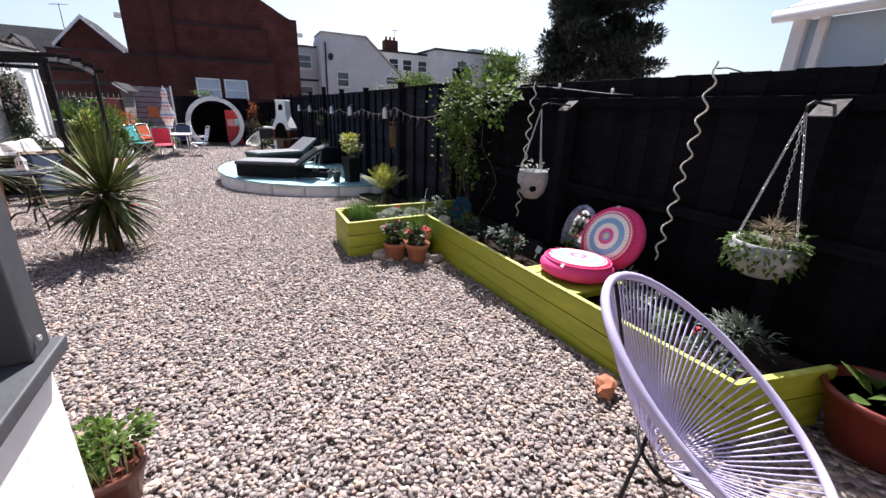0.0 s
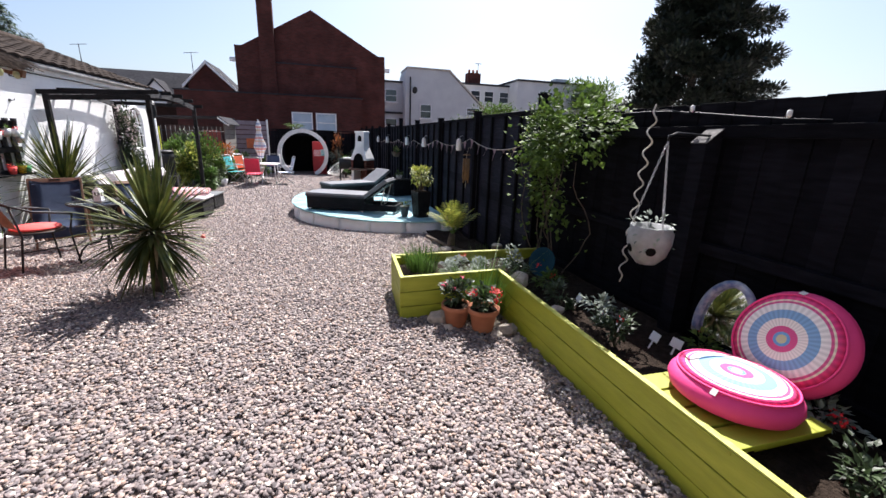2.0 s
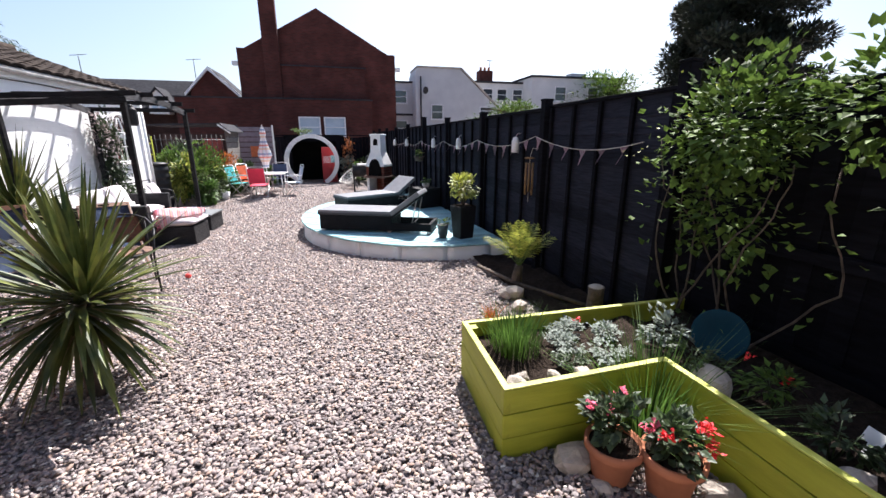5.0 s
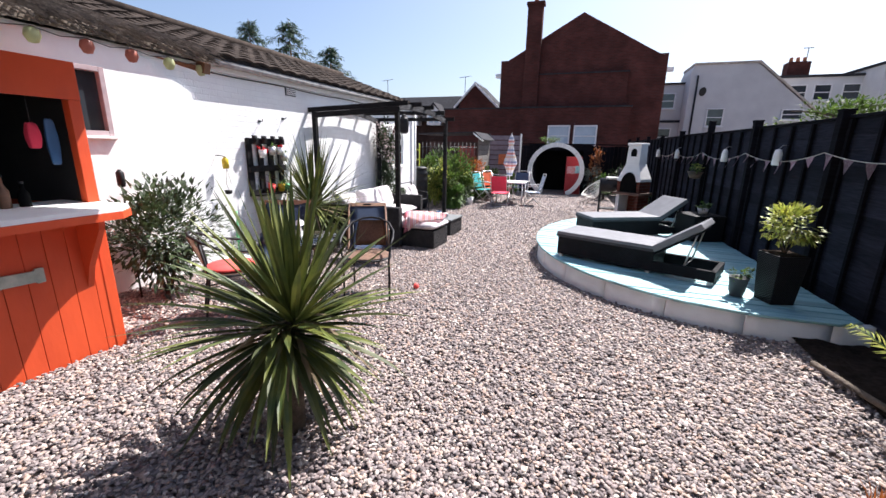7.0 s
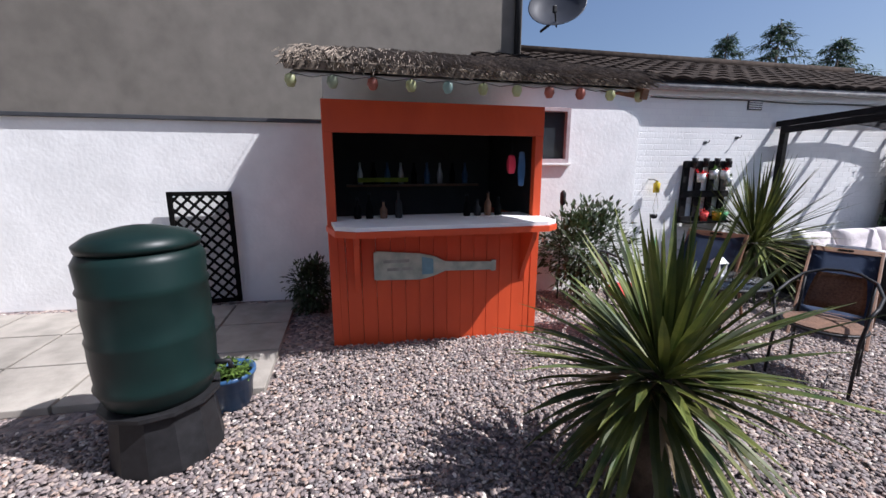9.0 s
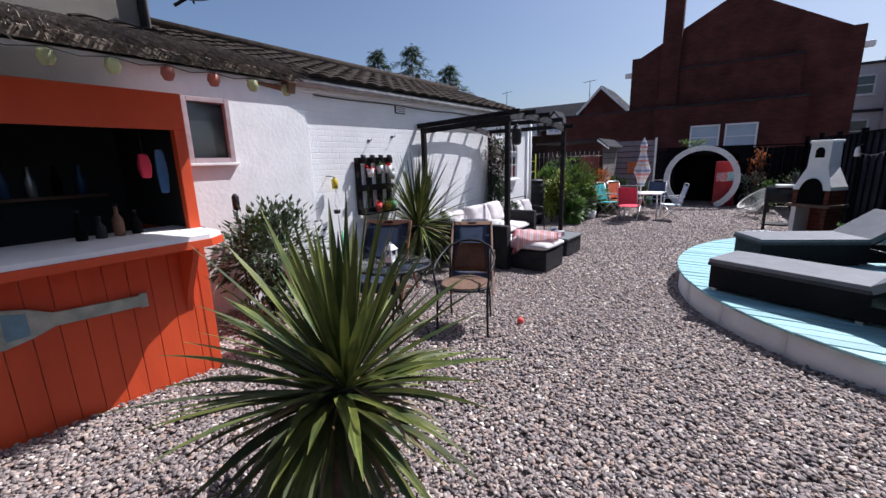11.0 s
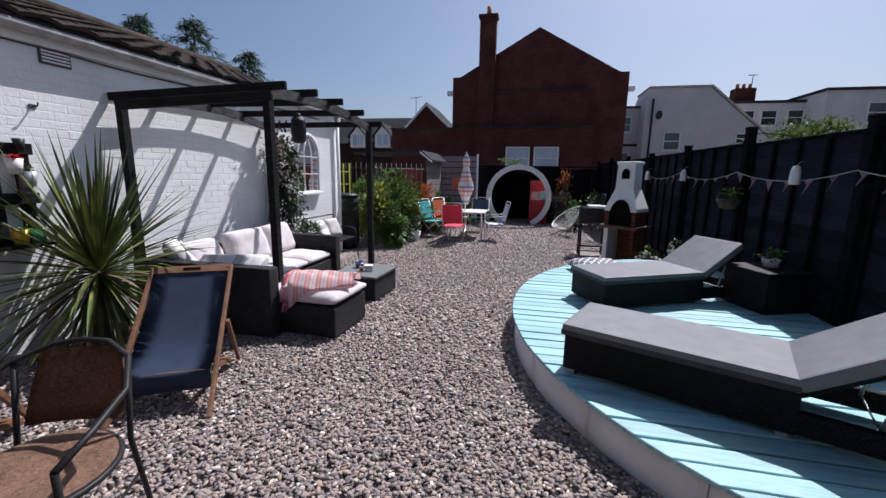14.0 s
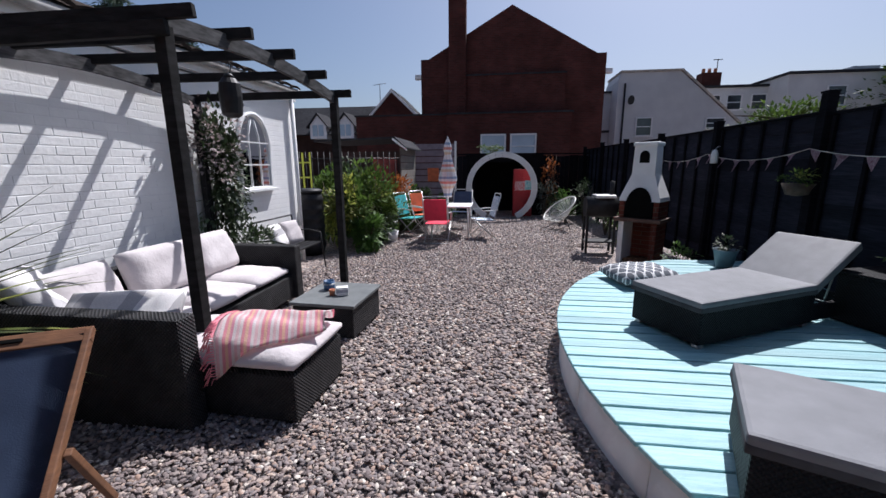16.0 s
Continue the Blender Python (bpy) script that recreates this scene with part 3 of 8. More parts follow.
def raw(name, verts, faces, material, parent=None, label="", smooth=False):
    me = bpy.data.meshes.new(name)
    me.from_pydata(verts, [], faces)
    if smooth:
        me.polygons.foreach_set("use_smooth", [True] * len(me.polygons))
    me.materials.append(material)
    ob = new(name, me)
    if parent is not None:
        ob.parent = parent
    return tagged(ob, label)


def thing(name, m, label, category, group="", kind=""):
    ob = new(name)
    ob.empty_display_size = 0.1
    ob.matrix_basis = m
    return tagged(ob, label, category, group, kind)


def shared(name, me, parent, m):
    """A piece: an object of its own on a mesh that alike pieces share."""
    ob = new(name, me)
    ob.parent = parent
    ob.matrix_basis = m
    return ob


def mesh_of(name, bm, material):
    me = bpy.data.meshes.new(name)
    bmesh.ops.recalc_face_normals(bm, faces=bm.faces)
    bm.to_mesh(me)
    bm.free()
    me.materials.append(material)
    return me


def B():
    return bmesh.new()


# ---- foliage ----
def straps(r, n, origin, length, width, el0, el1, droop, seg=6, spread=0.04):
    """Sword-shaped leaves that spring from one head and arch over under their weight."""
    V, F = [], []
    for k in range(n):
        az = 2.399963 * k + r.uniform(-0.3, 0.3)
        f = (k + 0.5) / n
        el = el0 + (el1 - el0) * f + r.uniform(-0.1, 0.1)
        L, w = length * r.uniform(0.75, 1.1), width * r.uniform(0.8, 1.15)
        d = Vector((math.cos(az) * math.cos(el), math.sin(az) * math.cos(el), math.sin(el)))
        p = Vector(origin) + Vector((math.cos(az), math.sin(az), 0)) * spread + Vector((0, 0, 0.12 * f))
        dr = droop * r.uniform(0.5, 1.5)
        base = len(V)
        for i in range(seg + 1):
            u = i / seg
            side = d.cross(Vector((0, 0, 1)))
            if side.length < 0.02:
                side = Vector((-math.sin(az), math.cos(az), 0))
            side.normalize()
            nn = side.cross(d).normalized()
            ww = w * 0.5 * (0.55 + 1.5 * u * (1 - u) * 1.6) * (1 - u ** 4) + 0.0008
            V += [tuple(p - side * ww + nn * ww * 0.35), tuple(p), tuple(p + side * ww + nn * ww * 0.35)]
            p = p + d * (L / seg)
            d = (d + Vector((0, 0, -dr * (0.3 + u) / seg * max(0.15, math.cos(el))))).normalized()
        for i in range(seg):
            a = base + 3 * i
            F += [(a, a + 1, a + 4, a + 3), (a + 1, a + 2, a + 5, a + 4)]
    return V, F


def leaflets(r, spots, size, ratio=0.55, fold=0.25):
    """Pointed leaves, folded along the midrib: one per (place, heading)."""
    V, F = [], []
    for p, d in spots:
        d = Vector(d)
        d = (d + Vector((r.uniform(-0.7, 0.7), r.uniform(-0.7, 0.7), r.uniform(-0.6, 0.5)))).normalized()
        s = d.cross(Vector((r.uniform(-0.4, 0.4), r.uniform(-0.4, 0.4), 1))).normalized()
        n = s.cross(d)
        L = size * r.uniform(0.6, 1.25)
        w = L * ratio * 0.5
        p, b = Vector(p), len(V)
        V += [tuple(p), tuple(p + d * L * 0.35 - s * w + n * w * fold), tuple(p + d * L * 0.45), tuple(p + d * L * 0.35 + s * w + n * w * fold), tuple(p + d * L - n * L * 0.12)]
        F += [(b, b + 2, b + 1), (b, b + 3, b + 2), (b + 1, b + 2, b + 4), (b + 2, b + 3, b + 4)]
    return V, F


def clump_spots(r, n, centre, radius, clumps=14, shell=0.5):
    """Places for leaves, gathered in uneven clumps so that the outline has gaps."""
    cs = []
    for _ in range(clumps):
        v = Vector((r.gauss(0, 1), r.gauss(0, 1), r.gauss(0, 1))).normalized() * r.uniform(shell, 1.0)
        cs.append((Vector((v.x * radius[0], v.y * radius[1], v.z * radius[2])), r.uniform(0.22, 0.5)))
    out = []
    for _ in range(n):
        c, k = r.choice(cs)
        o = Vector([max(-1.5, min(1.5, r.gauss(0, 1))) for _ in range(3)]) * k * 0.55
        p = c + Vector((o.x * radius[0], o.y * radius[1], o.z * radius[2]))
        out.append((Vector(centre) + p, p.normalized() + Vector((0, 0, 0.2))))
    return out


def blades(r, n, centre, spread, height, width, lean=0.5):
    V, F = [], []
    for _ in range(n):
        a, q = r.uniform(0, 6.283), spread * math.sqrt(r.random())
        p = Vector(centre) + Vector((math.cos(a) * q, math.sin(a) * q, 0))
        h = height * r.uniform(0.6, 1.1)
        o = Vector((math.cos(a), math.sin(a), 0)) * lean * h * r.uniform(0.1, 1.0) * (0.3 + q / spread)
        s = Vector((-math.sin(a + r.uniform(-1, 1)), math.cos(a), 0)) * width * 0.5
        b = len(V)
        V += [tuple(p - s), tuple(p + s), tuple(p + o * 0.35 + Vector((0, 0, h * 0.6)) + s * 0.8), tuple(p + o * 0.35 + Vector((0, 0, h * 0.6)) - s * 0.8), tuple(p + o + Vector((0, 0, h)))]
        F += [(b, b + 1, b + 2, b + 3), (b + 3, b + 2, b + 4)]
    return V, F


# ---- ground, walls and roofs ----
def ground_sheet():
    ys = [-60, -20, -4, 0, 4, 8, 13, 20, 40, 90, 400]
    xs = [-400, -90, -30, -10, -4, 0, 4, 10, 30, 90, 400]
    V = [(x, y, gz(y) - 0.02) for y in ys for x in xs]
    n = len(xs)
    F = [(j * n + i, j * n + i + 1, (j + 1) * n + i + 1, (j + 1) * n + i) for j in range(len(ys) - 1) for i in range(n - 1)]
    tagged(raw("ground", V, F, GRAVEL_SHEET), "pinkish grey gravel ground falling gently away", "ground", kind="structure")


ground_sheet()


def wall_x(y):
    return -4.72 + 0.02 * y


def fence_x(y):
    return 2.80 - 0.045 * (y - 2.7)


WALL_ROT = math.degrees(math.atan2(0.02, 1.0))  # the wall leans off the y axis by this


def white_building():
    """The long low white outbuilding: near rendered stretch, painted brick, tiled roof, gutter."""
    w = thing("wall_west", pose(wall_x(0), 0, 0, 0, 0, -WALL_ROT), "white painted brick wall of a long low outbuilding", "wall", kind="structure")
    bm = B()
    box(bm, (-0.15, 10.52, 0.95), (0.30, 7.80, 3.1))
    part("brick_wall", bm, WHITE_BRICK, w)
    bm = B()  # rendered stretch, with the window opening left through it
    y0, y1, z0, z1 = 6.16, 6.60, 1.56, 2.20
    box(bm, (-0.11, (3.70 + y0) / 2, 0.925), (0.34, y0 - 3.70, 3.05))
    curve = [(7.59, 1.98), (7.555, 2.09), (7.46, 2.15), (7.30, 2.22), (7.18, 2.30), (7.06, 2.37), (6.92, 2.43), (6.76, 2.45)]
    prism(bm, [(-0.28, y1, -0.6), (-0.28, 7.58, -0.6)] + [(-0.28, y, z) for y, z in curve] + [(-0.28, y1, 2.45)], (1, 0, 0), 0.34)
    box(bm, (-0.11, (y0 + y1) / 2, (z0 - 0.6) / 2), (0.34, y1 - y0, z0 + 0.6))
    box(bm, (-0.11, (y0 + y1) / 2, (z1 + 2.45) / 2), (0.34, y1 - y0, 2.45 - z1))
    part("rendered_wall", bm, WHITE_PAINT, w)
    bm = B()
    box(bm, (-2.2, 14.27, 0.95), (3.8, 0.30, 3.1))
    part("end_wall", bm, WHITE_BRICK, w)
    win = thing("window_1", pose(wall_x(6.38), 6.38, 1.88, 0, 0, -WALL_ROT), "small window with a faded mauve timber frame", "window", kind="structure")
    m = mat("faded_mauve_frame", (0.42, 0.33, 0.34), (0.34, 0.26, 0.27), 12, 0.7, 0.3, 60)
    bm = B()
    for c, s in (((0.03, -0.21, 0), (0.07, 0.05, 0.66)), ((0.03, 0.21, 0), (0.07, 0.05, 0.66)), ((0.03, 0, 0.305), (0.07, 0.37, 0.05)), ((0.03, 0, -0.305), (0.07, 0.37, 0.05))):
        box(bm, c, s, bevel=0.006)
    part("window_frame", bm, m, win)
    part("pane", box(B(), (0.0, 0, 0), (0.012, 0.37, 0.56)), PANE, win)
    part("window_sill", box(B(), (0.085, 0, -0.345), (0.05, 0.50, 0.03), bevel=0.006), WHITE_PAINT, win)
    # roof: courses of interlocking tiles on a low slope
    roof = thing("roof", pose(wall_x(0), 0, 0, 0, 0, -WALL_ROT), "low pitched roof of weathered brown tiles", "roof", kind="structure")
    slope = radians(19.8)
    part("roof_deck", box(B(), (-1.11, 10.15, 2.985), (2.60, 8.7, 0.06), Matrix.Rotation(slope, 3, "Y")), SLATE, roof)
    V, F = [], []
    tile = []
    for i in range(5):
        u = i / 4
        tile.append((u * 0.30, 0.028 * math.sin(u * math.pi) + 0.008 * u))
    rt = Matrix.Rotation(slope, 3, "Y")
    r = random.Random(5)
    for c in range(8):
        for k in range(29):
            y = 5.80 + k * 0.30
            lift = 0.012 + r.uniform(0, 0.006)
            b = len(V)
            for (dy, dz) in tile:
                for (dx, ez) in ((0.0, 0.02), (-0.36, 0.0), (0.0, -0.015)):
                    p = rt @ Vector((0.165 - c * 0.315 + dx, 0, dz + ez + lift))
                    V.append((p.x, y + dy, p.z + 2.615))
            for i in range(4):
                a = b + 3 * i
                F += [(a, a + 3, a + 4, a + 1), (a, a + 2, a + 5, a + 3)]
    tagged(raw("roof_tile", V, F, ROOF_TILE, roof), kind="stuff")
    tube_bm = tube(B(), [(-2.33, 5.8, 3.50), (-2.33, 14.5, 3.50)], 0.09, 8)
    part("ridge", tube_bm, ROOF_TILE, roof)
    g = thing("gutter", pose(wall_x(0), 0, 0, 0, 0, -WALL_ROT), "white plastic gutter along the eaves", "gutter", kind="structure")
    bm = B()
    tube(bm, [(0.105, 5.8, 2.485), (0.105, 14.55, 2.545)], 0.045, 12)
    part("gutter_trough", bm, mat("weathered_grey_gutter", (0.42, 0.41, 0.40), (0.24, 0.23, 0.22), 9, 0.6, 0.3, 40), g)
    bm = B()
    box(bm, (0.018, 10.2, 2.47), (0.036, 8.7, 0.13), bevel=0.004)
    part("fascia", bm, WHITE_PAINT, g)
    bm = B()
    tube(bm, [(0.06, 14.36, 2.50), (0.06, 14.36, -0.3)], 0.035, 10)
    part("downpipe", bm, WHITE_PAINT, g)
    # fascia's lower edge line, drawn as a thin grey tube, and air brick
    tube_bm = tube(B(), [(0.015, 7.75 + k * 0.3, 2.385 - 0.008 * math.sin(k)) for k in range(21)], 0.008, 5)
    tagged(part("cable", tube_bm, GREY_CAP, None, at=pose(wall_x(0), 0, 0, 0, 0, -WALL_ROT)), "thin grey line along the lower edge of the fascia", "cable", kind="structure")
    v = thing("air_vent", pose(wall_x(9.41), 9.41, 2.335, 0, 0, -WALL_ROT), "grey louvred air vent set in the white wall", "vent")
    part("frame", box(B(), (0.006, 0, 0), (0.02, 0.24, 0.13), bevel=0.003), GREY_CAP, v)
    for k in range(4):
        part("slat", box(B(), (0.02, 0, -0.042 + 0.028 * k), (0.016, 0.21, 0.012), Matrix.Rotation(0.5, 3, "Y")), WHITE_PAINT, v)


white_building()


def other_walls():
    w = thing("wall_southwest", pose(-4.66, 0, 0), "white rendered yard wall with a dark coping", "wall", kind="structure")
    part("wall_body", box(B(), (-0.12, 0.3, 0.72), (0.24, 6.8, 2.5)), WHITE_PAINT, w)
    part("coping", box(B(), (-0.12, 0.3, 1.985), (0.32, 6.8, 0.04), bevel=0.005), GREY_CAP, w)
    h = thing("house_west", pose(-6.15, 0, 0), "tall grey-brown rendered house behind the yard", "house")
    part("wall", box(B(), (-3, 1.42, 3.3), (6, 10.44, 8)), RENDER_GREY, h)
    part("roof", box(B(), (-3, 1.42, 7.4), (6.6, 10.9, 0.2)), SLATE, h)
    bm = B()
    tube(bm, [(0.06, 6.55, 1.6), (0.06, 6.55, 7.0)], 0.05, 10)
    part("downpipe", bm, BLACK, h)
    d = thing("satellite_dish", pose(-5.70, 6.98, 3.72), "dark grey satellite dish on a bracket", "satellite dish")
    bm = B()
    lathe(bm, [(0.0, 0.0), (0.12, 0.01), (0.22, 0.035), (0.29, 0.075), (0.30, 0.075), (0.22, 0.028), (0.12, 0.002), (0.0, -0.01)], 28)
    part("dish", bm, mat("dark_blue_grey_dish", (0.018, 0.022, 0.034), None, 5, 0.5, 0.1, 40), d, at=pose(0, 0, 0.0, 58, 0, 60) @ Matrix.Scale(1.35, 4))
    bm = B()
    tube(bm, [(-0.05, 0.02, 0), (-0.15, 0.0, -0.12), (-0.30, -0.1, -0.2)], 0.02, 8)
    part("bracket", bm, BLACK, d)
    bm = B()
    tube(bm, [(0.06, -0.03, -0.24), (0.28, -0.18, -0.12)], 0.012, 6)
    box(bm, (0.29, -0.19, -0.10), (0.05, 0.05, 0.09), bevel=0.01)
    part("receiver_arm", bm, BLACK, d)
    # unseen wall, added tall and grey to cut sky fill and bounce from behind
    b = thing("wall_south", pose(0, -3.2, 0), "unseen grey-brown wall added behind the yard to block sky light", "wall", kind="structure")
    part("wall_body", box(B(), (-0.5, -0.15, 3.0), (9.0, 0.3, 6.6)), RENDER_GREY, b)
    # low painted pier with coping and post by the entrance
    p = thing("brick_pier", pose(-0.525, 1.33, gz(1.3) - 0.035), "low white painted brick wall with a grey coping", "wall")
    part("wall_body", box(B(), (-0.32, -1.0, 0.36), (0.60, 2.0, 0.80), bevel=0.012), WHITE_PAINT, p)
    part("coping", box(B(), (-0.31, -1.0, 0.81), (0.66, 2.05, 0.04), bevel=0.006), GREY_CAP, p)
    q = thing("porch_post", pose(-0.585, 1.275, 0.862), "dark grey square timber post on the coping", "post")
    part("shaft", box(B(), (0, 0, 1.0), (0.11, 0.11, 2.0), bevel=0.008), GREY_CAP, q)
    part("bolt", tube(B(), [(0.06, -0.02, 0.05), (0.068, -0.02, 0.05)], 0.008, 6), SILVER, q)
    s = thing("pavement", pose(0, 0, 0), "pale concrete paving slabs along the yard wall", "paving", kind="structure")
    for i in range(3):
        for j in range(6):
            x, y = -2.90 - 0.61 * i, 3.0 - 0.61 * j
            part("slab", box(B(), (x, y, gz(y) + 0.006), (0.59, 0.59, 0.05), Matrix.Rotation(-0.03, 3, "X"), bevel=0.006), CONCRETE, s)


other_walls()


# ---- fence ----
def fence():
    f = thing("board_fence", pose(0, 0, 0), "tall blue-black stained close-board timber fence", "fence")
    tilt = Matrix.Rotation(0.045, 3, "Z")
    me = mesh_of("board", box(B(), (0, 0, 0), (0.022, 0.118, 2.0), bevel=0.004), FENCE)
    for k in range(66):
        y = -2.75 + k * 0.1185
        shared("board", me, f, Matrix.Translation((fence_x(y) + 0.03 + 0.006 * (k % 2), y, 0.80 + 0.004 * math.sin(k * 2.1))) @ tilt.to_4x4())
    for z in (0.28, 0.87, 1.62):
        part("rail", box(B(), (fence_x(1.15) - 0.005, 1.15, z), (0.05, 7.7, 0.075), tilt, bevel=0.006), FENCE, f)
    for y in (-0.85, 1.09, 2.93):
        bm = B()
        x = fence_x(y) - 0.09
        prism(bm, [(x - 0.05, y - 0.055, -0.1), (x + 0.07, y - 0.055, -0.1), (x + 0.07, y - 0.055, 1.635), (x - 0.05, y - 0.055, 1.545)], (0, 1, 0), 0.11)
        po = part("post", bm, FENCE, f)
        bm = B()
        prism(bm, [(x - 0.055, y - 0.06, 1.544), (x + 0.072, y - 0.06, 1.642), (x + 0.072, y - 0.06, 1.648), (x - 0.055, y - 0.06, 1.550)], (0, 1, 0), 0.12)
        part("cut_end", bm, WORN, po, "bare weathered end grain")
    panel = thing("lap_fence", pose(0, 0, 0), "blue-black stained waney-lap fence panel with battens", "fence", "fence panels along the garden")
    me = mesh_of("lap_board", box(B(), (0, 0, 0), (0.012, 1.76, 0.165), Matrix.Rotation(0.07, 3, "Y")), FENCE_H)
    for k in range(13):
        shared("lap_board", me, panel, Matrix.Translation((0.02, 0, -0.02 + k * 0.145)) @ pose(0, 0, 0, 0.4 * math.sin(k * 5.3), 0, 0))
    me = mesh_of("batten", box(B(), (0, 0, 0), (0.03, 0.042, 1.86), bevel=0.004), FENCE)
    for k in range(5):
        shared("batten", me, panel, Matrix.Translation((-0.012, -0.84 + 0.42 * k, 0.86)))
    part("top_cap", box(B(), (0.01, 0, 1.815), (0.06, 1.78, 0.03), bevel=0.006), FENCE, panel)
    part("gravel_board", box(B(), (0.02, 0, -0.16), (0.03, 1.76, 0.16)), FENCE, panel)
    mid = 5.97
    turn = pose(0, 0, 0, 0, 0, math.degrees(0.045))
    ys = [mid + 1.88 * k for k in range(9)]
    panel.matrix_basis = pose(fence_x(ys[0]), ys[0], 0.05) @ turn
    for k, y in enumerate(ys[1:]):
        copy_thing(panel, pose(fence_x(y), y, 0.03 - 0.01 * (k % 3)) @ turn)
    tops = (2.02, 1.93, 1.90, 1.92, 2.03, 1.93, 1.90, 1.92, 1.95, 1.92)
    for k in range(10):
        y = mid - 0.94 + 1.88 * k
        po = thing("timber_post", pose(fence_x(y), y, 0), "square blue-black stained fence post", "post", "fence posts")
        part("shaft", box(B(), (-0.02, 0, tops[k] / 2 - 0.25), (0.10, 0.10, tops[k] + 0.5), bevel=0.006), FENCE, po)
        part("cap", box(B(), (-0.02, 0, tops[k] + 0.008), (0.115, 0.115, 0.02), bevel=0.005), FENCE, po)


fence()


# ---- planter and bed along the fence ----
def planter():
    p = thing("raised_planter", pose(0, 0, 0), "long lime-green painted timber raised bed with a square end", "planter")
    runs = [  # (start, end, top at the start, top at the end) of each side, seen from above
        ((1.87, 0.74), (1.84, 4.06), 0.395, 0.37), ((0.935, 4.05), (1.84, 4.06), 0.355, 0.37), ((0.935, 4.05), (0.975, 4.83), 0.355, 0.325), ((0.975, 4.83), (2.66, 4.78), 0.325, 0.345), ((1.87, 0.74), (2.45, 0.62), 0.395, 0.395)]
    for (x0, y0), (x1, y1), t0, t1 in runs:
        L, a, e = math.hypot(x1 - x0, y1 - y0), math.atan2(y1 - y0, x1 - x0), math.atan2(t1 - t0, math.hypot(x1 - x0, y1 - y0))
        rot, h = Matrix.Rotation(a, 3, "Z") @ Matrix.Rotation(-e, 3, "Y"), 0.135
        for k in range(3):
            z = (t0 + t1) / 2 - h * (k + 0.5)
            part("board", box(B(), ((x0 + x1) / 2, (y0 + y1) / 2, z), (L + 0.035, 0.036 + 0.003 * (k % 2), h - 0.006), rot, bevel=0.004), LIME, p)
        part("top_edge", box(B(), ((x0 + x1) / 2, (y0 + y1) / 2, (t0 + t1) / 2 + 0.003), (L + 0.03, 0.034, 0.008), rot, bevel=0.002), LIME_CAP, p, "sun-faded top edge")
    for x, y in ((1.80, 4.10), (0.985, 4.10), (1.01, 4.78)):
        part("corner_block", box(B(), (x, y, 0.14), (0.06, 0.06, 0.36)), LIME, p)
    b = thing("planter_bench", pose(2.14, 2.02, 0.365), "lime-green slatted bench across the raised bed", "bench")
    for k in range(4):
        part("slat", box(B(), (-0.02, -0.20 + 0.135 * k, 0.008), (0.56, 0.12, 0.022), bevel=0.004), LIME, b)
    for y in (-0.20, 0.20):
        part("bearer", box(B(), (0.1, y, -0.035), (0.40, 0.04, 0.05)), LIME, b)


planter()


def soil():
    """Raised soil behind the boards and the dark bed round the palm."""
    def patch(name, x0, x1, y0, y1, z, seed, label):
        r, V, F, n, m = random.Random(seed), [], [], 14, 26
        for j in range(m + 1):
            for i in range(n + 1):
                x, y = x0 + (x1 - x0) * i / n, y0 + (y1 - y0) * j / m
                V.append((x, y, z(y) + 0.05 * noise.noise((x * 4, y * 4, seed)) + r.uniform(-0.008, 0.008)))
        F = [(j * (n + 1) + i, j * (n + 1) + i + 1, (j + 1) * (n + 1) + i + 1, (j + 1) * (n + 1) + i) for j in range(m) for i in range(n)]
        tagged(raw(name, V, F, SOIL, smooth=True), label, "soil", kind="stuff")
    patch("bed_soil", 1.86, 2.72, 0.72, 4.76, lambda y: 0.24, 3, "dark soil filling the raised bed")
    patch("end_soil", 0.96, 1.86, 4.07, 4.80, lambda y: 0.24, 4, "dark soil in the square end of the bed")
    patch("border_soil", 1.98, 2.62, 4.84, 7.9, lambda y: gz(y) + 0.02, 6, "bare dark border soil beside the fence")


soil()


def stuff_leaves(name, VF, kind, parent, label=""):
    return tagged(raw(name, VF[0], VF[1], FOLIAGE[kind], parent, label), kind="stuff")


def herb(name, x, y, z, r0, n, size, kind, label, cat="plant", h=0.16, ratio=0.55, flowers=None, seed=0, group=""):
    r = random.Random(seed * 31 + 7)
    t = thing(name, pose(x, y, z), label, cat, group)
    stuff_leaves("leaves", leaflets(r, clump_spots(r, n, (0, 0, h * 0.55), (r0, r0, h * 0.5), 10, 0.2), size, ratio), kind, t)
    bm = B()
    for k in range(5):
        a = k * 1.3 + seed
        tube(bm, [(0, 0, -0.03), (math.cos(a) * r0 * 0.5, math.sin(a) * r0 * 0.5, h * 0.7)], 0.004, 5, 0.002)
    part("stem", bm, FOLIAGE["dark"], t)
    if flowers:
        spots = []
        for k in range(flowers[1]):
            c = Vector((r.uniform(-1, 1) * r0, r.uniform(-1, 1) * r0, h * r.uniform(0.75, 1.15)))
            spots += [(c + Vector((r.gauss(0, 1), r.gauss(0, 1), r.gauss(0, 1))) * 0.012, Vector((r.gauss(0, 1), r.gauss(0, 1), r.gauss(0.5, 1)))) for _ in range(14)]
        stuff_leaves("flowers", leaflets(r, spots, flowers[2], 0.9), flowers[0], t)
    return t


def tuft(name, x, y, z, spread, h, n, kind, label, width=0.005, lean=0.5, seed=1):
    r = random.Random(seed)
    t = thing(name, pose(x, y, z), label, "plant")
    stuff_leaves("tuft", blades(r, n, (0, 0, -0.02), spread, h, width, lean), kind, t)
    return t


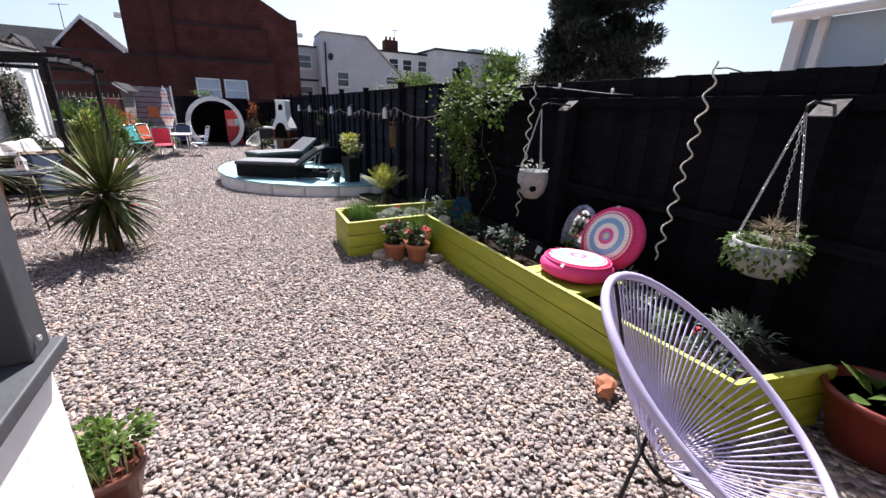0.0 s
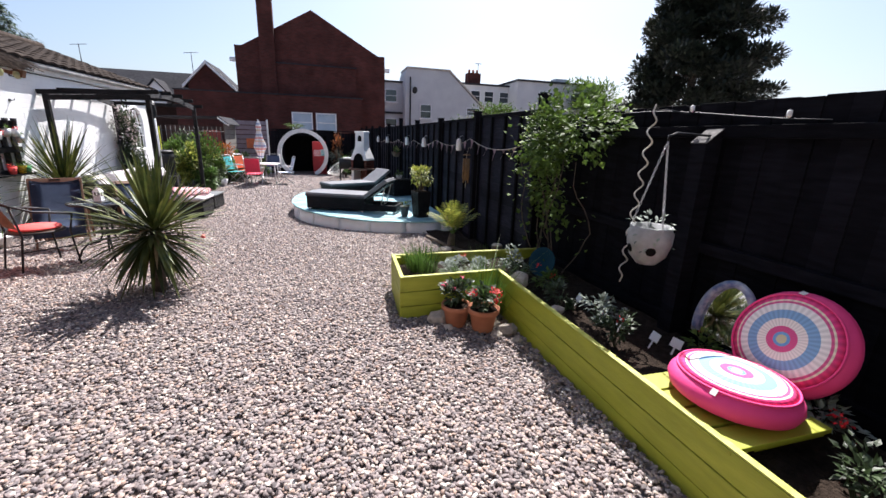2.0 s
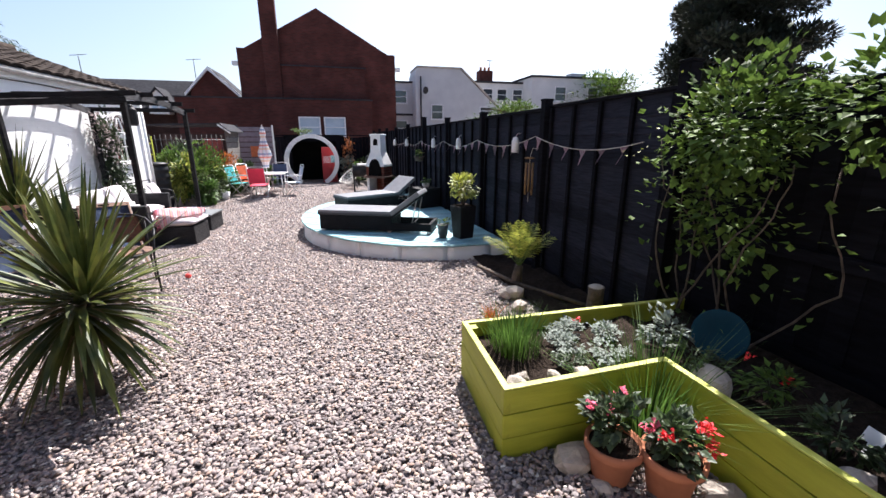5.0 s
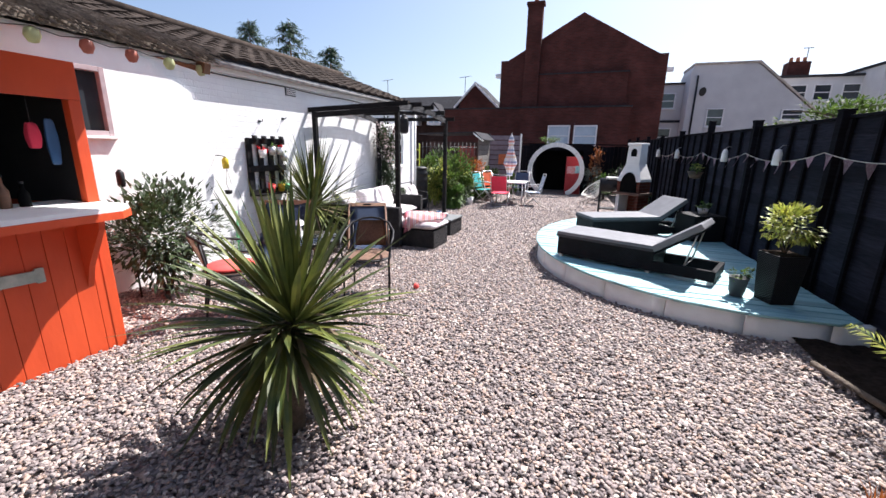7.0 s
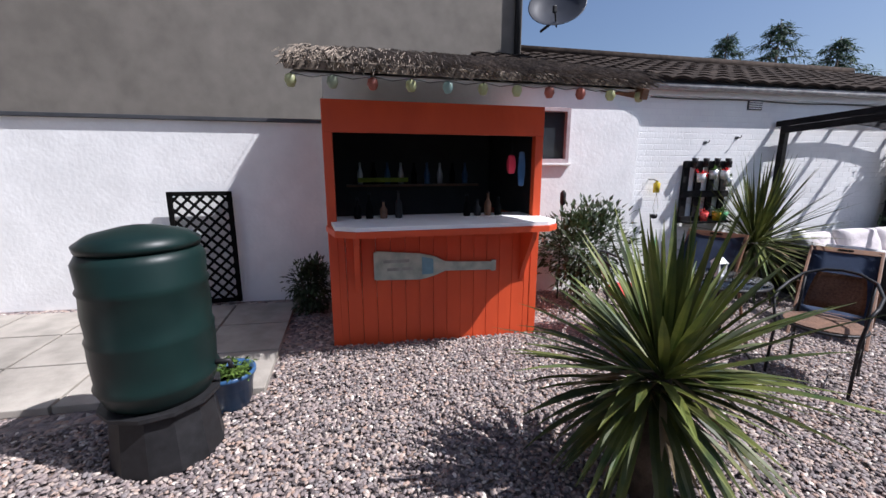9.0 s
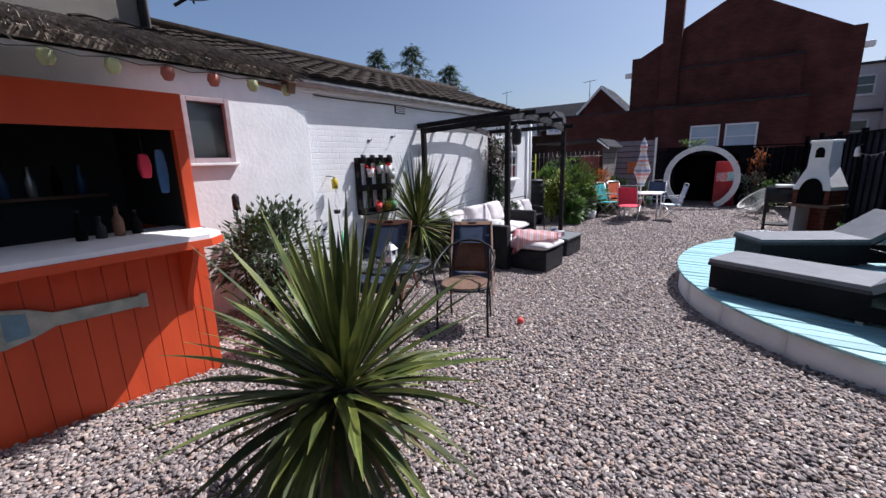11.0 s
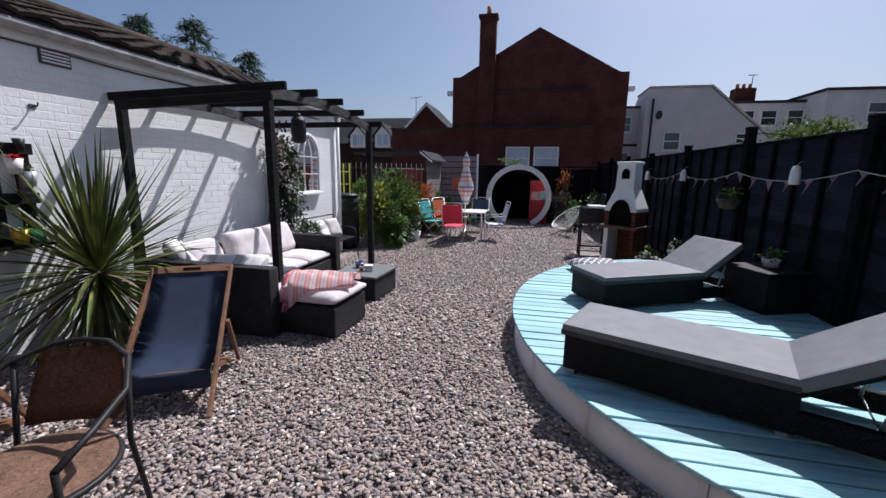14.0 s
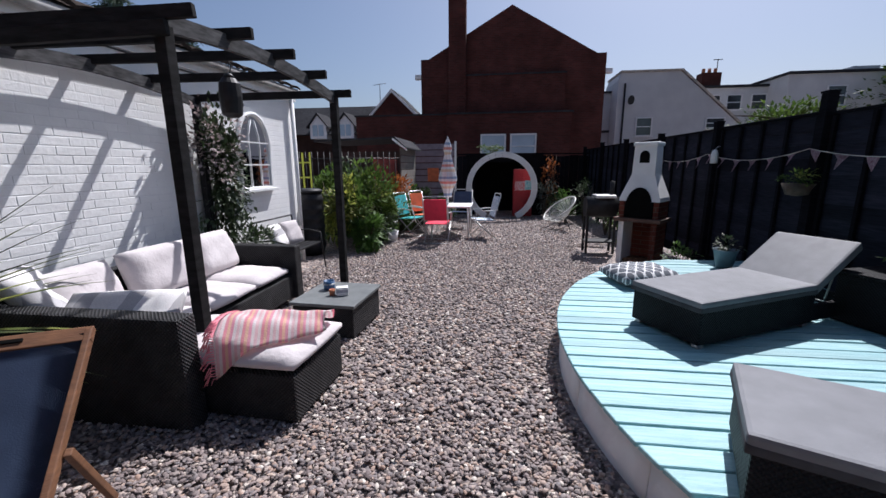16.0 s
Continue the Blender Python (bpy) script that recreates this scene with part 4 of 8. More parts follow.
def bed_plants():
    tuft("chive_clump", 1.22, 4.58, 0.23, 0.15, 0.30, 420, "grass", "bushy clump of fresh green chives in the bed", seed=2)
    tuft("grass_clump", 1.68, 3.95, gz(4) + 0.02, 0.16, 0.56, 380, "grass", "loose green grass tuft beside the planter", lean=0.9, seed=3)
    for k, (x, y, r0, kind) in enumerate([(1.52, 4.50, 0.16, "silver"), (1.70, 4.33, 0.15, "silver"), (1.45, 4.28, 0.12, "dark"), (1.62, 4.66, 0.13, "silver"), (1.85, 4.55, 0.12, "silver")]):
        herb("trailing_plant", x, y, 0.24, r0, 480, 0.026, kind, "low grey-green trailing plant in the raised bed", h=0.10, seed=k, flowers=("red", 1, 0.02) if k == 3 else None, group="bedding plants")
    for k in range(12):
        y = 0.95 + k * 0.31
        x = 2.04 + 0.22 * ((k * 7) % 5) / 4
        if 1.75 < y < 2.55:
            x = 2.52
        herb("bedding_plant", x, y, 0.25, 0.13, 200, 0.045, ("dark", "vine", "dark", "silver")[k % 4], "small leafy bedding plant in dark soil", h=0.20, seed=20 + k, flowers=(("red", "pink", "red")[k % 3], 1 + k % 2, 0.018) if k % 3 == 0 else None, group="bedding plants")
    herb("lavender_bush", 2.30, 0.98, 0.25, 0.16, 520, 0.05, "silver", "silver-leaved bush in the raised bed", h=0.30, ratio=0.2, seed=77)
    for k, (x, y) in enumerate([(2.12, 3.15), (2.10, 2.93), (2.18, 2.72), (2.25, 2.60), (2.08, 3.42)]):
        t = thing("plant_label", pose(x + 0.12, y, 0.17, 0, 24, 20 * math.sin(k * 3)), "small white plastic plant label", "plant label", "plant labels")
        part("tag", box(B(), (0, 0, 0.17), (0.004, 0.075, 0.06), bevel=0.001), WHITE_GLOSS, t)
        part("stake", box(B(), (0, 0, 0.06), (0.004, 0.012, 0.18)), WHITE_GLOSS, t)
    for k, (x, y, z, s) in enumerate([(1.05, 4.18, 0.26, 0.06), (1.12, 4.26, 0.25, 0.045), (1.42, 4.14, 0.26, 0.075), (1.30, 4.24, 0.25, 0.04), (2.0, 3.3, 0.27, 0.06),
                                      (1.24, 3.90, gz(4), 0.10), (1.36, 3.95, gz(4), 0.055), (1.28, 3.74, gz(4), 0.05), (1.66, 3.72, gz(4), 0.08), (1.72, 3.55, gz(3.6), 0.09), (1.62, 3.52, gz(3.6), 0.055), (1.74, 3.40, gz(3.5), 0.05), (1.48, 3.97, gz(4), 0.06),
                                      (1.86, 6.05, gz(6.0) + 0.02, 0.12), (1.81, 5.75, gz(5.7) + 0.02, 0.08), (1.98, 3.9, 0.30, 0.10)]):
        bm = rock(B(), (0, 0, s * 0.45), (s, s * 0.85, s * 0.68), k + 3)
        tagged(part("rockery_stone", bm, STONE, None, at=pose(x, y, z - 0.015, 0, 0, 40 * k)), "pale rounded rockery stone lying on the ground", "stone", "rockery stones")
    bm = B()
    rock(bm, (0, 0, 0.05), (0.075, 0.05, 0.06), 55)
    tagged(part("brick_offcut", bm, TERRACOTTA, None, at=pose(1.63, 1.2, gz(1.2))), "broken terracotta offcut beside the planter", "brick")
    st = thing("log_stump", pose(2.42, 5.46, gz(5.4)), "weathered upright log with a pale cut top", "log")
    bm = B()
    lathe(bm, [(0.085, -0.03), (0.075, 0.08), (0.068, 0.2), (0.072, 0.27)], 12)
    part("bark", bm, BARK, st)
    bm = B()
    lathe(bm, [(0.0, 0.285), (0.05, 0.283), (0.07, 0.272), (0.072, 0.268)], 12)
    part("cut_top", bm, STONE, st, "pale cut end")
    bm = B()
    tube(bm, [(0.55, 0.05, 0.03), (0.1, 0.9, 0.03), (-0.1, 1.6, 0.035)], 0.022, 7)
    tagged(part("edging_pole", bm, BARK, None, at=pose(1.95, 5.45, gz(5.6))), "thin dark pole lying along the border", "pole")
    # turquoise ceramic disc leaning in the bed
    g = thing("ceramic_disc", pose(2.40, 4.22, 0.36, 0, -70, 25), "turquoise glazed ceramic dish leaning in the bed", "garden ornament")
    part("dish", lathe(B(), [(0.0, 0.0), (0.09, 0.008), (0.14, 0.03), (0.15, 0.05), (0.145, 0.052), (0.08, 0.02), (0.0, 0.012)], 28), AQUA_GLAZE, g)
    tuft("orange_sedge", 1.44, 5.55, gz(5.5), 0.05, 0.20, 60, "rust", "small rusty orange sedge in the gravel", 0.008, 0.6, 9)


bed_plants()


def flower_pot(x, y, r0, h, seed, kind, label):
    z = gz(y)
    t = thing("flower_pot", pose(x, y, z), label, "flower pot", "terracotta pots by the planter")
    bm = lathe(B(), [(r0 * 0.68, 0), (r0 * 0.70, 0.01), (r0 * 0.9, h * 0.78), (r0 * 0.93, h * 0.78), (r0 * 1.06, h * 0.80), (r0 * 1.06, h), (r0 * 0.95, h), (r0 * 0.90, h * 0.9), (0.0, h * 0.88)], 28)
    part("pot", bm, TERRACOTTA, t)
    part("soil", lathe(B(), [(0, h * 0.885), (r0 * 0.9, h * 0.90)], 18), SOIL, t)
    r = random.Random(seed)
    pl = stuff_leaves("leaves", leaflets(r, clump_spots(r, 420, (0, 0, h + 0.09), (r0 * 1.05, r0 * 1.05, 0.10), 14, 0.3), 0.045, 0.75), "dark", t, "dark green geranium leaves")
    spots = []
    for k in range(4):
        c = Vector((r.uniform(-1, 1) * r0, r.uniform(-1, 1) * r0, h + r.uniform(0.10, 0.20)))
        spots += [(c + Vector((r.gauss(0, 1), r.gauss(0, 1), r.gauss(0, 1))) * 0.014, Vector((r.gauss(0, 1), r.gauss(0, 1), r.gauss(0.4, 1)))) for _ in range(26)]
    stuff_leaves("flowers", leaflets(r, spots, 0.024, 0.9), kind, t)


flower_pot(1.36, 3.80, 0.12, 0.19, 11, "pink", "terracotta pot of pink geraniums on the gravel")
flower_pot(1.55, 3.66, 0.125, 0.20, 12, "red", "terracotta pot of scarlet geraniums on the gravel")


def mint_pot():
    t = thing("herb_pot", pose(-0.56, 1.52, gz(1.52)), "terracotta pot of leafy green mint by the wall", "flower pot")
    r0, h = 0.10, 0.18
    part("pot", lathe(B(), [(r0 * 0.7, 0), (r0, h * 0.8), (r0 * 1.1, h * 0.82), (r0 * 1.1, h), (r0 * 0.98, h), (r0 * 0.9, h * 0.85), (0, h * 0.85)], 28), mat("dark_glazed_terracotta", (0.15, 0.048, 0.030), (0.09, 0.03, 0.02), 12, 0.4, 0.3, 60), t)
    r = random.Random(4)
    stuff_leaves("leaves", leaflets(r, clump_spots(r, 700, (0, 0, h + 0.08), (0.115, 0.115, 0.12), 22, 0.3), 0.034, 0.65), "vine", t)
    stuff_leaves("dry_stems", blades(r, 40, (0, 0, h - 0.02), 0.10, 0.26, 0.004, 0.6), "dry", t)


mint_pot()


def big_orange_pot():
    t = thing("plastic_tub", pose(2.46, 0.40, gz(0.4)), "large red-brown plastic tub with a big leaf", "flower pot")
    part("tub", lathe(B(), [(0.16, 0), (0.22, 0.25), (0.24, 0.26), (0.24, 0.29), (0.22, 0.29), (0.21, 0.24), (0, 0.23)], 32), mat("red_brown_plastic", (0.16, 0.022, 0.014), None, 6, 0.45, 0.1, 50), t)
    part("soil", lathe(B(), [(0, 0.245), (0.21, 0.245)], 20), SOIL, t)
    r = random.Random(6)
    stuff_leaves("leaves", leaflets(r, [((r.uniform(-0.1, 0.1), r.uniform(-0.1, 0.1), 0.26), (r.gauss(0, 1), r.gauss(0, 1), 0.8)) for _ in range(9)], 0.17, 0.6), "vine", t)


big_orange_pot()


# ---- round cushions, mirror, baskets and spirals by the fence ----
def floor_cushion(m, label):
    t = thing("round_cushion", m, label, "cushion", "round printed cushions")
    prof = [(0.0, 0.145), (0.10, 0.145), (0.20, 0.135), (0.235, 0.12), (0.262, 0.085), (0.268, 0.06), (0.255, 0.025), (0.22, 0.004), (0.0, 0.0)]
    part("side", lathe(B(), prof[3:], 40), PINK_VINYL, t, "hot pink side")
    part("printed_top", lathe(B(), prof[:4], 40), PRINT, t, "printed top with blue, white and pink rings")
    part("piping", tube(B(), [(0.236 * math.cos(a), 0.236 * math.sin(a), 0.121) for a in [k * 0.157 for k in range(40)]], 0.006, 6, closed=True), PINK_VINYL, t)
    part("care_label", box(B(), (0.245, 0.05, 0.118), (0.03, 0.025, 0.003), Matrix.Rotation(0.9, 3, "Y")), WHITE_GLOSS, t)


floor_cushion(pose(2.15, 2.03, 0.385, 0, -3, 190), "pink round cushion with a mandala print lying flat")
floor_cushion(pose(2.60, 2.08, 0.575, 8, -66, -8), "pink round cushion with a mandala print leaning on the fence")


def bed_mirror():
    t = thing("garden_mirror", pose(2.50, 2.44, 0.30, 0, 12, 0), "small arched mirror wound with blue and white cloth", "mirror")
    pts = [(0, 0.16 * math.cos(a), 0.24 + 0.24 * math.sin(a)) for a in [math.pi * (-0.15 + 1.3 * k / 20) for k in range(21)]]
    bm = B()
    prism(bm, [(p[0] + 0.012, p[1], p[2]) for p in pts], (1, 0, 0), 0.01)
    part("glass", bm, MIRROR, t)
    part("cloth_frame", tube(B(), pts, 0.022, 8), mat("white_and_blue_cloth", (0.42, 0.44, 0.48), (0.06, 0.10, 0.22), 14, 0.9, 0.4, 40), t)


bed_mirror()


def hanging_basket(x, y, ztop, zhook, r0, depth, plants, label, seed):
    t = thing("hanging_basket", pose(x, y, ztop), label, "hanging basket")
    pr = [(0.0, -depth), (r0 * 0.45, -depth * 0.97), (r0 * 0.8, -depth * 0.75), (r0 * 0.98, -depth * 0.4), (r0, -depth * 0.12), (r0 * 0.9, -0.01), (r0 * 0.93, 0.012), (r0 * 0.84, 0.012), (r0 * 0.82, -0.03), (0, -0.04)]
    body = part("bowl", lathe(B(), pr, 28), mat("grey_stoneware_%s" % ("banded" if plants < 200 else "plain"), (0.36, 0.37, 0.37), (0.24, 0.25, 0.25), 14, 0.6, 0.4, 40), t)
    if plants < 200:
        for a in (2.9, 4.1):
            # the hole is a black disc, its inner shade put into the colour
            part("spot", lathe(B(), [(0, 0.004), (0.025, 0.003), (0.03, 0)], 14), SOOT_SHADE_BLACK, body, "dark round hole", at=pose(r0 * 0.90 * math.cos(a), r0 * 0.90 * math.sin(a), -depth * 0.55) @ Vector((math.cos(a), math.sin(a), -0.25)).to_track_quat("Z", "Y").to_matrix().to_4x4())
    top = Vector((0.03, 0.02, zhook - ztop))
    for a in (0.3, 2.4, 4.5):
        bm = B()
        p0 = Vector((r0 * 0.9 * math.cos(a), r0 * 0.9 * math.sin(a), 0))
        n = int((top - p0).length / 0.022)
        for k in range(n):
            c = p0.lerp(top, (k + 0.5) / n)
            q = (top - p0).to_track_quat("Z", "X").to_matrix().to_4x4() @ pose(0, 0, 0, 0, 0, 90 * (k % 2))
            ring = [Matrix.Translation(c) @ q @ Vector((0.006 * math.cos(b), 0, 0.014 * math.sin(b))) for b in [j * math.pi / 3 for j in range(6)]]
            tube(bm, ring, 0.0018, 4, closed=True)
        part("chain", bm, SILVER, t)
    bm = B()
    tube(bm, [(0.03, 0.02, zhook - ztop), (0.03, 0.02, zhook - ztop + 0.03), (0.10, 0.03, zhook - ztop + 0.05), (fence_x(y) - x - 0.0, 0.05, zhook - ztop + 0.04), (fence_x(y) - x - 0.0, 0.05, zhook - ztop - 0.16)], 0.008, 6)
    part("bracket", bm, BLACK, t)
    r = random.Random(seed)
    spots = clump_spots(r, plants, (0, 0, 0.02), (r0 * 1.0, r0 * 1.0, 0.07), 14, 0.5)
    spots += [(Vector((math.cos(a) * r0, math.sin(a) * r0, 0.01 - 0.14 * r.random())), (math.cos(a), math.sin(a), -0.6)) for a in [r.uniform(0, 6.28) for _ in range(plants // 3)]]
    stuff_leaves("leaves", leaflets(r, spots, 0.035, 0.6), "vine" if plants > 200 else "silver", t)
    if plants > 200:
        stuff_leaves("dry_stems", leaflets(r, [(p + Vector((0, 0, 0.02)), d) for p, d in clump_spots(r, 300, (0, 0, 0.05), (r0 * 0.8, r0 * 0.8, 0.05), 10, 0.2)], 0.07, 0.06), "dry", t)


hanging_basket(2.33, 2.86, 1.02, 1.55, 0.135, 0.24, 60, "grey stoneware pot hanging by chains from a bracket", 1)
hanging_basket(2.44, 1.03, 0.90, 1.56, 0.165, 0.18, 760, "trailing plant in a grey hanging bowl on chains", 2)


def spiral(p0, p1, seed):
    p0, p1 = Vector(p0), Vector(p1)
    n, pts = 120, []
    for k in range(n + 1):
        u = k / n
        c = p0.lerp(p1, u)
        a = 2 * math.pi * 9 * u + seed
        rr = 0.022 * min(1, u * 12, (1 - u) * 12)
        pts.append(c + Vector((math.cos(a) * rr, math.sin(a) * rr, 0)))
    t = thing("spiral_rod", Matrix.Translation(p1), "twisted white metal plant spiral hanging by the fence", "plant support", "plant spirals")
    part("rod", tube(B(), [p - p1 for p in pts], 0.0055, 6), ROPE, t)
    q = p0 - p1
    part("hook", tube(B(), [q - Vector((0, 0, 0.04)), q + Vector((0.1, 0, -0.03)), q + Vector((fence_x(p0.y) - p0.x + 0.02, 0, -0.05))], 0.004, 5), BLACK, t)


spiral((2.5, 1.55, 1.83), (2.5, 1.66, 0.58), 0.0)
spiral((2.5, 3.18, 1.79), (2.5, 3.26, 0.50), 1.0)


def vine():
    """A climber spilling over the fence, leaf by leaf, with its stems."""
    r = random.Random(8)
    t = thing("climbing_vine", pose(2.55, 4.40, 0.2), "leafy green climber spilling over the dark fence", "climbing plant")
    bm = B()
    tips = []
    for k in range(8):
        p, pts = Vector((0.05, r.uniform(-0.3, 0.4), -0.05)), []
        d = Vector((r.uniform(-0.12, 0.0), r.uniform(-0.35, 0.30), 1)).normalized()
        for i in range(12):
            pts.append(p.copy())
            d = (d + Vector((r.uniform(-0.22, 0.14), r.uniform(-0.3, 0.3), r.uniform(-0.16, 0.16)))).normalized()
            p = p + d * 0.15
            p.x = max(-0.2, min(p.x, 0.08))
            p.y = max(-0.6, min(p.y, 0.45))
            p.z = min(p.z, 1.85)
            tips.append((p.copy(), d.copy()))
        tube(bm, pts, 0.008, 5, 0.003)
    part("stem", bm, BARK, t)
    spots = []
    for p, d in tips:
        n = 4 if p.z > 0.7 else 1
        for _ in range(n):
            spots.append((p + Vector((r.gauss(-0.05, 0.09), r.gauss(0, 0.14), r.gauss(0, 0.10))), d))
    spots += clump_spots(r, 1300, (-0.16, -0.02, 1.36), (0.20, 0.46, 0.36), 60, 0.4)
    spots += clump_spots(r, 560, (-0.16, -0.66, 1.46), (0.22, 0.38, 0.24), 22, 0.4)
    spots += clump_spots(r, 420, (-0.08, 0.0, 0.95), (0.16, 0.36, 0.45), 26, 0.3)
    spots = [(Vector((min(p.x, 0.12), p.y, p.z)), d) for p, d in spots]
    stuff_leaves("leaves", leaflets(r, spots, 0.056, 0.85), "vine", t)
    spots = clump_spots(r, 30, (-0.15, 0.2, 1.3), (0.2, 0.8, 0.4), 10, 0.4)
    stuff_leaves("flowers", leaflets(r, spots, 0.03, 0.9), "gold", t)


vine()


def acapulco(m, cord, label, flip=1, a=0.475, b=0.375):
    """A string chair: an oval rim with cords drawn to a small ring, on a three-rod stand."""
    t = thing("string_chair", m, label, "chair")
    # local: rim plane leans back; x is the way the sitter faces
    c, ux, uy = Vector((0.0, 0, 0.54)), Vector((0.80, 0, -0.60)), Vector((0, 1, 0))
    nrm = ux.cross(uy).normalized()
    rim = [c + ux * a * math.cos(q) + uy * b * math.sin(q) for q in [2 * math.pi * k / 48 for k in range(48)]]
    part("rim", tube(B(), rim, 0.017, 8, closed=True), cord, t)
    hub_c = c - nrm * 0.30 + ux * 0.12
    hub = [hub_c + ux * 0.075 * math.cos(q) + uy * 0.06 * math.sin(q) for q in [2 * math.pi * k / 24 for k in range(24)]]
    part("hub_ring", tube(B(), hub, 0.008, 6, closed=True), cord, t)
    bm = B()
    n = 92
    for k in range(n):
        q = 2 * math.pi * k / n
        p0 = c + ux * a * math.cos(q) + uy * b * math.sin(q)
        p1 = hub_c + ux * 0.075 * math.cos(q) + uy * 0.06 * math.sin(q)
        mid = p0.lerp(p1, 0.55) - nrm * 0.035
        tube(bm, [p0, p0.lerp(p1, 0.3) - nrm * 0.03, mid, p0.lerp(p1, 0.8) - nrm * 0.02, p1], 0.0040, 4)
    part("cords", bm, cord, t)
    for q in (0.5, -0.5, 2.3, -2.3, math.pi):
        e = c + ux * a * 0.86 * math.cos(q) + uy * b * 0.86 * math.sin(q) - nrm * 0.10
        foot = Vector((0.34 * math.cos(q) * (1.1 if abs(q) < 1 else 0.8), 0.34 * math.sin(q), 0.008))
        if q == math.pi:
            part("back_rod", tube(B(), [c - ux * a * 0.97, c - ux * a * 0.5 - nrm * 0.18, hub_c - ux * 0.07 - nrm * 0.02], 0.007, 6), BLACK, t)
        else:
            part("leg", tube(B(), [foot, hub_c - nrm * 0.03 + (e - hub_c) * 0.25], 0.008, 6), BLACK, t)
    part("stand_ring", tube(B(), [hub_c - nrm * 0.035 + ux * 0.12 * math.cos(q) + uy * 0.12 * math.sin(q) for q in [2 * math.pi * k / 20 for k in range(20)]], 0.007, 6, closed=True), BLACK, t)


acapulco(pose(1.39, 0.60, gz(0.60) - 0.02, 0, 0, -67.5), LILAC, "lilac string chair with an oval rim on black legs", 1, 0.505, 0.40)


# ---- tiki bar ----
def tiki_bar():
    t = thing("tiki_bar", pose(-3.26, 0, 0), "orange painted wooden garden bar with a thatched roof", "garden bar")
    z0 = -0.10
    n = 15
    me = mesh_of("front_board", box(B(), (0, 0, 0), (0.022, 0.121, 1.14), bevel=0.004), ORANGE)
    for k in range(n):
        shared("front_board", me, t, Matrix.Translation((-0.011, 3.803 + 0.1235 * k, 0.45)))
    part("corner_post", box(B(), (-0.03, 3.77, 0.95), (0.07, 0.075, 2.12), bevel=0.006), ORANGE, t)
    part("corner_post", box(B(), (-0.03, 5.565, 0.93), (0.07, 0.075, 2.12), bevel=0.006), ORANGE, t)
    part("header_board", box(B(), (0.004, 4.667, 1.885), (0.03, 1.86, 0.245), bevel=0.005), ORANGE, t)
    part("counter", prism(B(), [(-0.35, 3.72, 1.035), (0.30, 3.80, 1.035), (0.40, 3.95, 1.035), (0.40, 5.48, 1.035), (0.30, 5.60, 1.035), (-0.35, 5.60, 1.035)], (0, 0, 1), 0.03), WHITE_PAINT, t, "white painted counter top")
    part("counter_edge", prism(B(), [(-0.02, 3.72, 0.985), (0.305, 3.795, 0.985), (0.41, 3.945, 0.985), (0.41, 5.485, 0.985), (0.305, 5.61, 0.985), (-0.02, 5.61, 0.985)], (0, 0, 1), 0.048), ORANGE, t)
    for y in (3.93, 5.42):
        part("bracket", prism(B(), [(0.002, y, 0.98), (0.26, y, 0.98), (0.24, y, 0.90), (0.06, y, 0.62), (0.002, y, 0.46)], (0, 1, 0), 0.04), ORANGE, t)
    for y in (3.75, 5.585):
        part("side_panel", box(B(), (-0.68, y, 0.95), (1.26, 0.024, 2.12)), ORANGE, t)
    # back panel coloured dark to hold the shade inside the bar
    part("back_panel", box(B(), (-1.29, 4.66, 1.45), (0.02, 1.80, 1.1)), mat("shade_dark_bar_back", (0.028, 0.028, 0.031), None, 5, 0.8, 0.2, 40), t)
    # added dark boards on sides and ceiling, standing in for the interior shade
    lining = mat("shade_dark_bar_lining", (0.022, 0.021, 0.022), (0.012, 0.012, 0.013), 6, 0.6, 0.3, 40)
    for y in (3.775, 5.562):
        part("shade_board", box(B(), (-0.68, y, 1.50), (1.18, 0.012, 0.92)), lining, t)
    part("shade_ceiling", box(B(), (-0.66, 4.66, 1.985), (1.22, 1.78, 0.012)), lining, t)
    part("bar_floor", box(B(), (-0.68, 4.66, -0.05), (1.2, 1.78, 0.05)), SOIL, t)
    # bottle-shaped sign
    pts = []
    for u, w in ((0, 0.115), (0.03, 0.125), (0.40, 0.115), (0.52, 0.085), (0.62, 0.040), (0.80, 0.034), (1.04, 0.034), (1.05, 0.048), (1.09, 0.048)):
        pts.append((u, w))
    out = [(0.012, 4.09 + u, 0.68 - 0.05 * u - w + 0.006 * math.sin(30 * u)) for u, w in pts] + [(0.012, 4.09 + u, 0.68 - 0.05 * u + w + 0.006 * math.sin(25 * u)) for u, w in pts[::-1]]
    sg = part("bottle_sign", prism(B(), out, (1, 0, 0), 0.018), mat("weathered_pale_green_board", (0.46, 0.50, 0.42), (0.28, 0.33, 0.28), 12, 0.8, 0.4, 40), t, "pale weathered bottle-shaped board")
    for k in range(2):
        part("faded_bar", box(B(), (0.031, 4.28 + 0.03 * k, 0.715 - 0.07 * k), (0.002, 0.22, 0.026)), mat("faded_grey_lettering", (0.30, 0.32, 0.29), None, 20, 0.9), sg)
    part("neck_band", prism(B(), [(0.030, 4.50, 0.585), (0.030, 4.60, 0.59), (0.030, 4.60, 0.72), (0.030, 4.50, 0.745)], (1, 0, 0), 0.003), mat("blue_washed_paint", (0.18, 0.34, 0.42), None, 9, 0.8), sg)
    # roof: white boards under a reed thatch
    ro = part("roof_board", prism(B(), [(0.72, 3.61, 2.02), (0.72, 5.98, 2.02), (-1.36, 5.98, 2.62), (-1.36, 3.61, 2.62)], (0, 0, 1), 0.02), WHITE_PAINT, t)
    r = random.Random(3)
    V, F = [], []
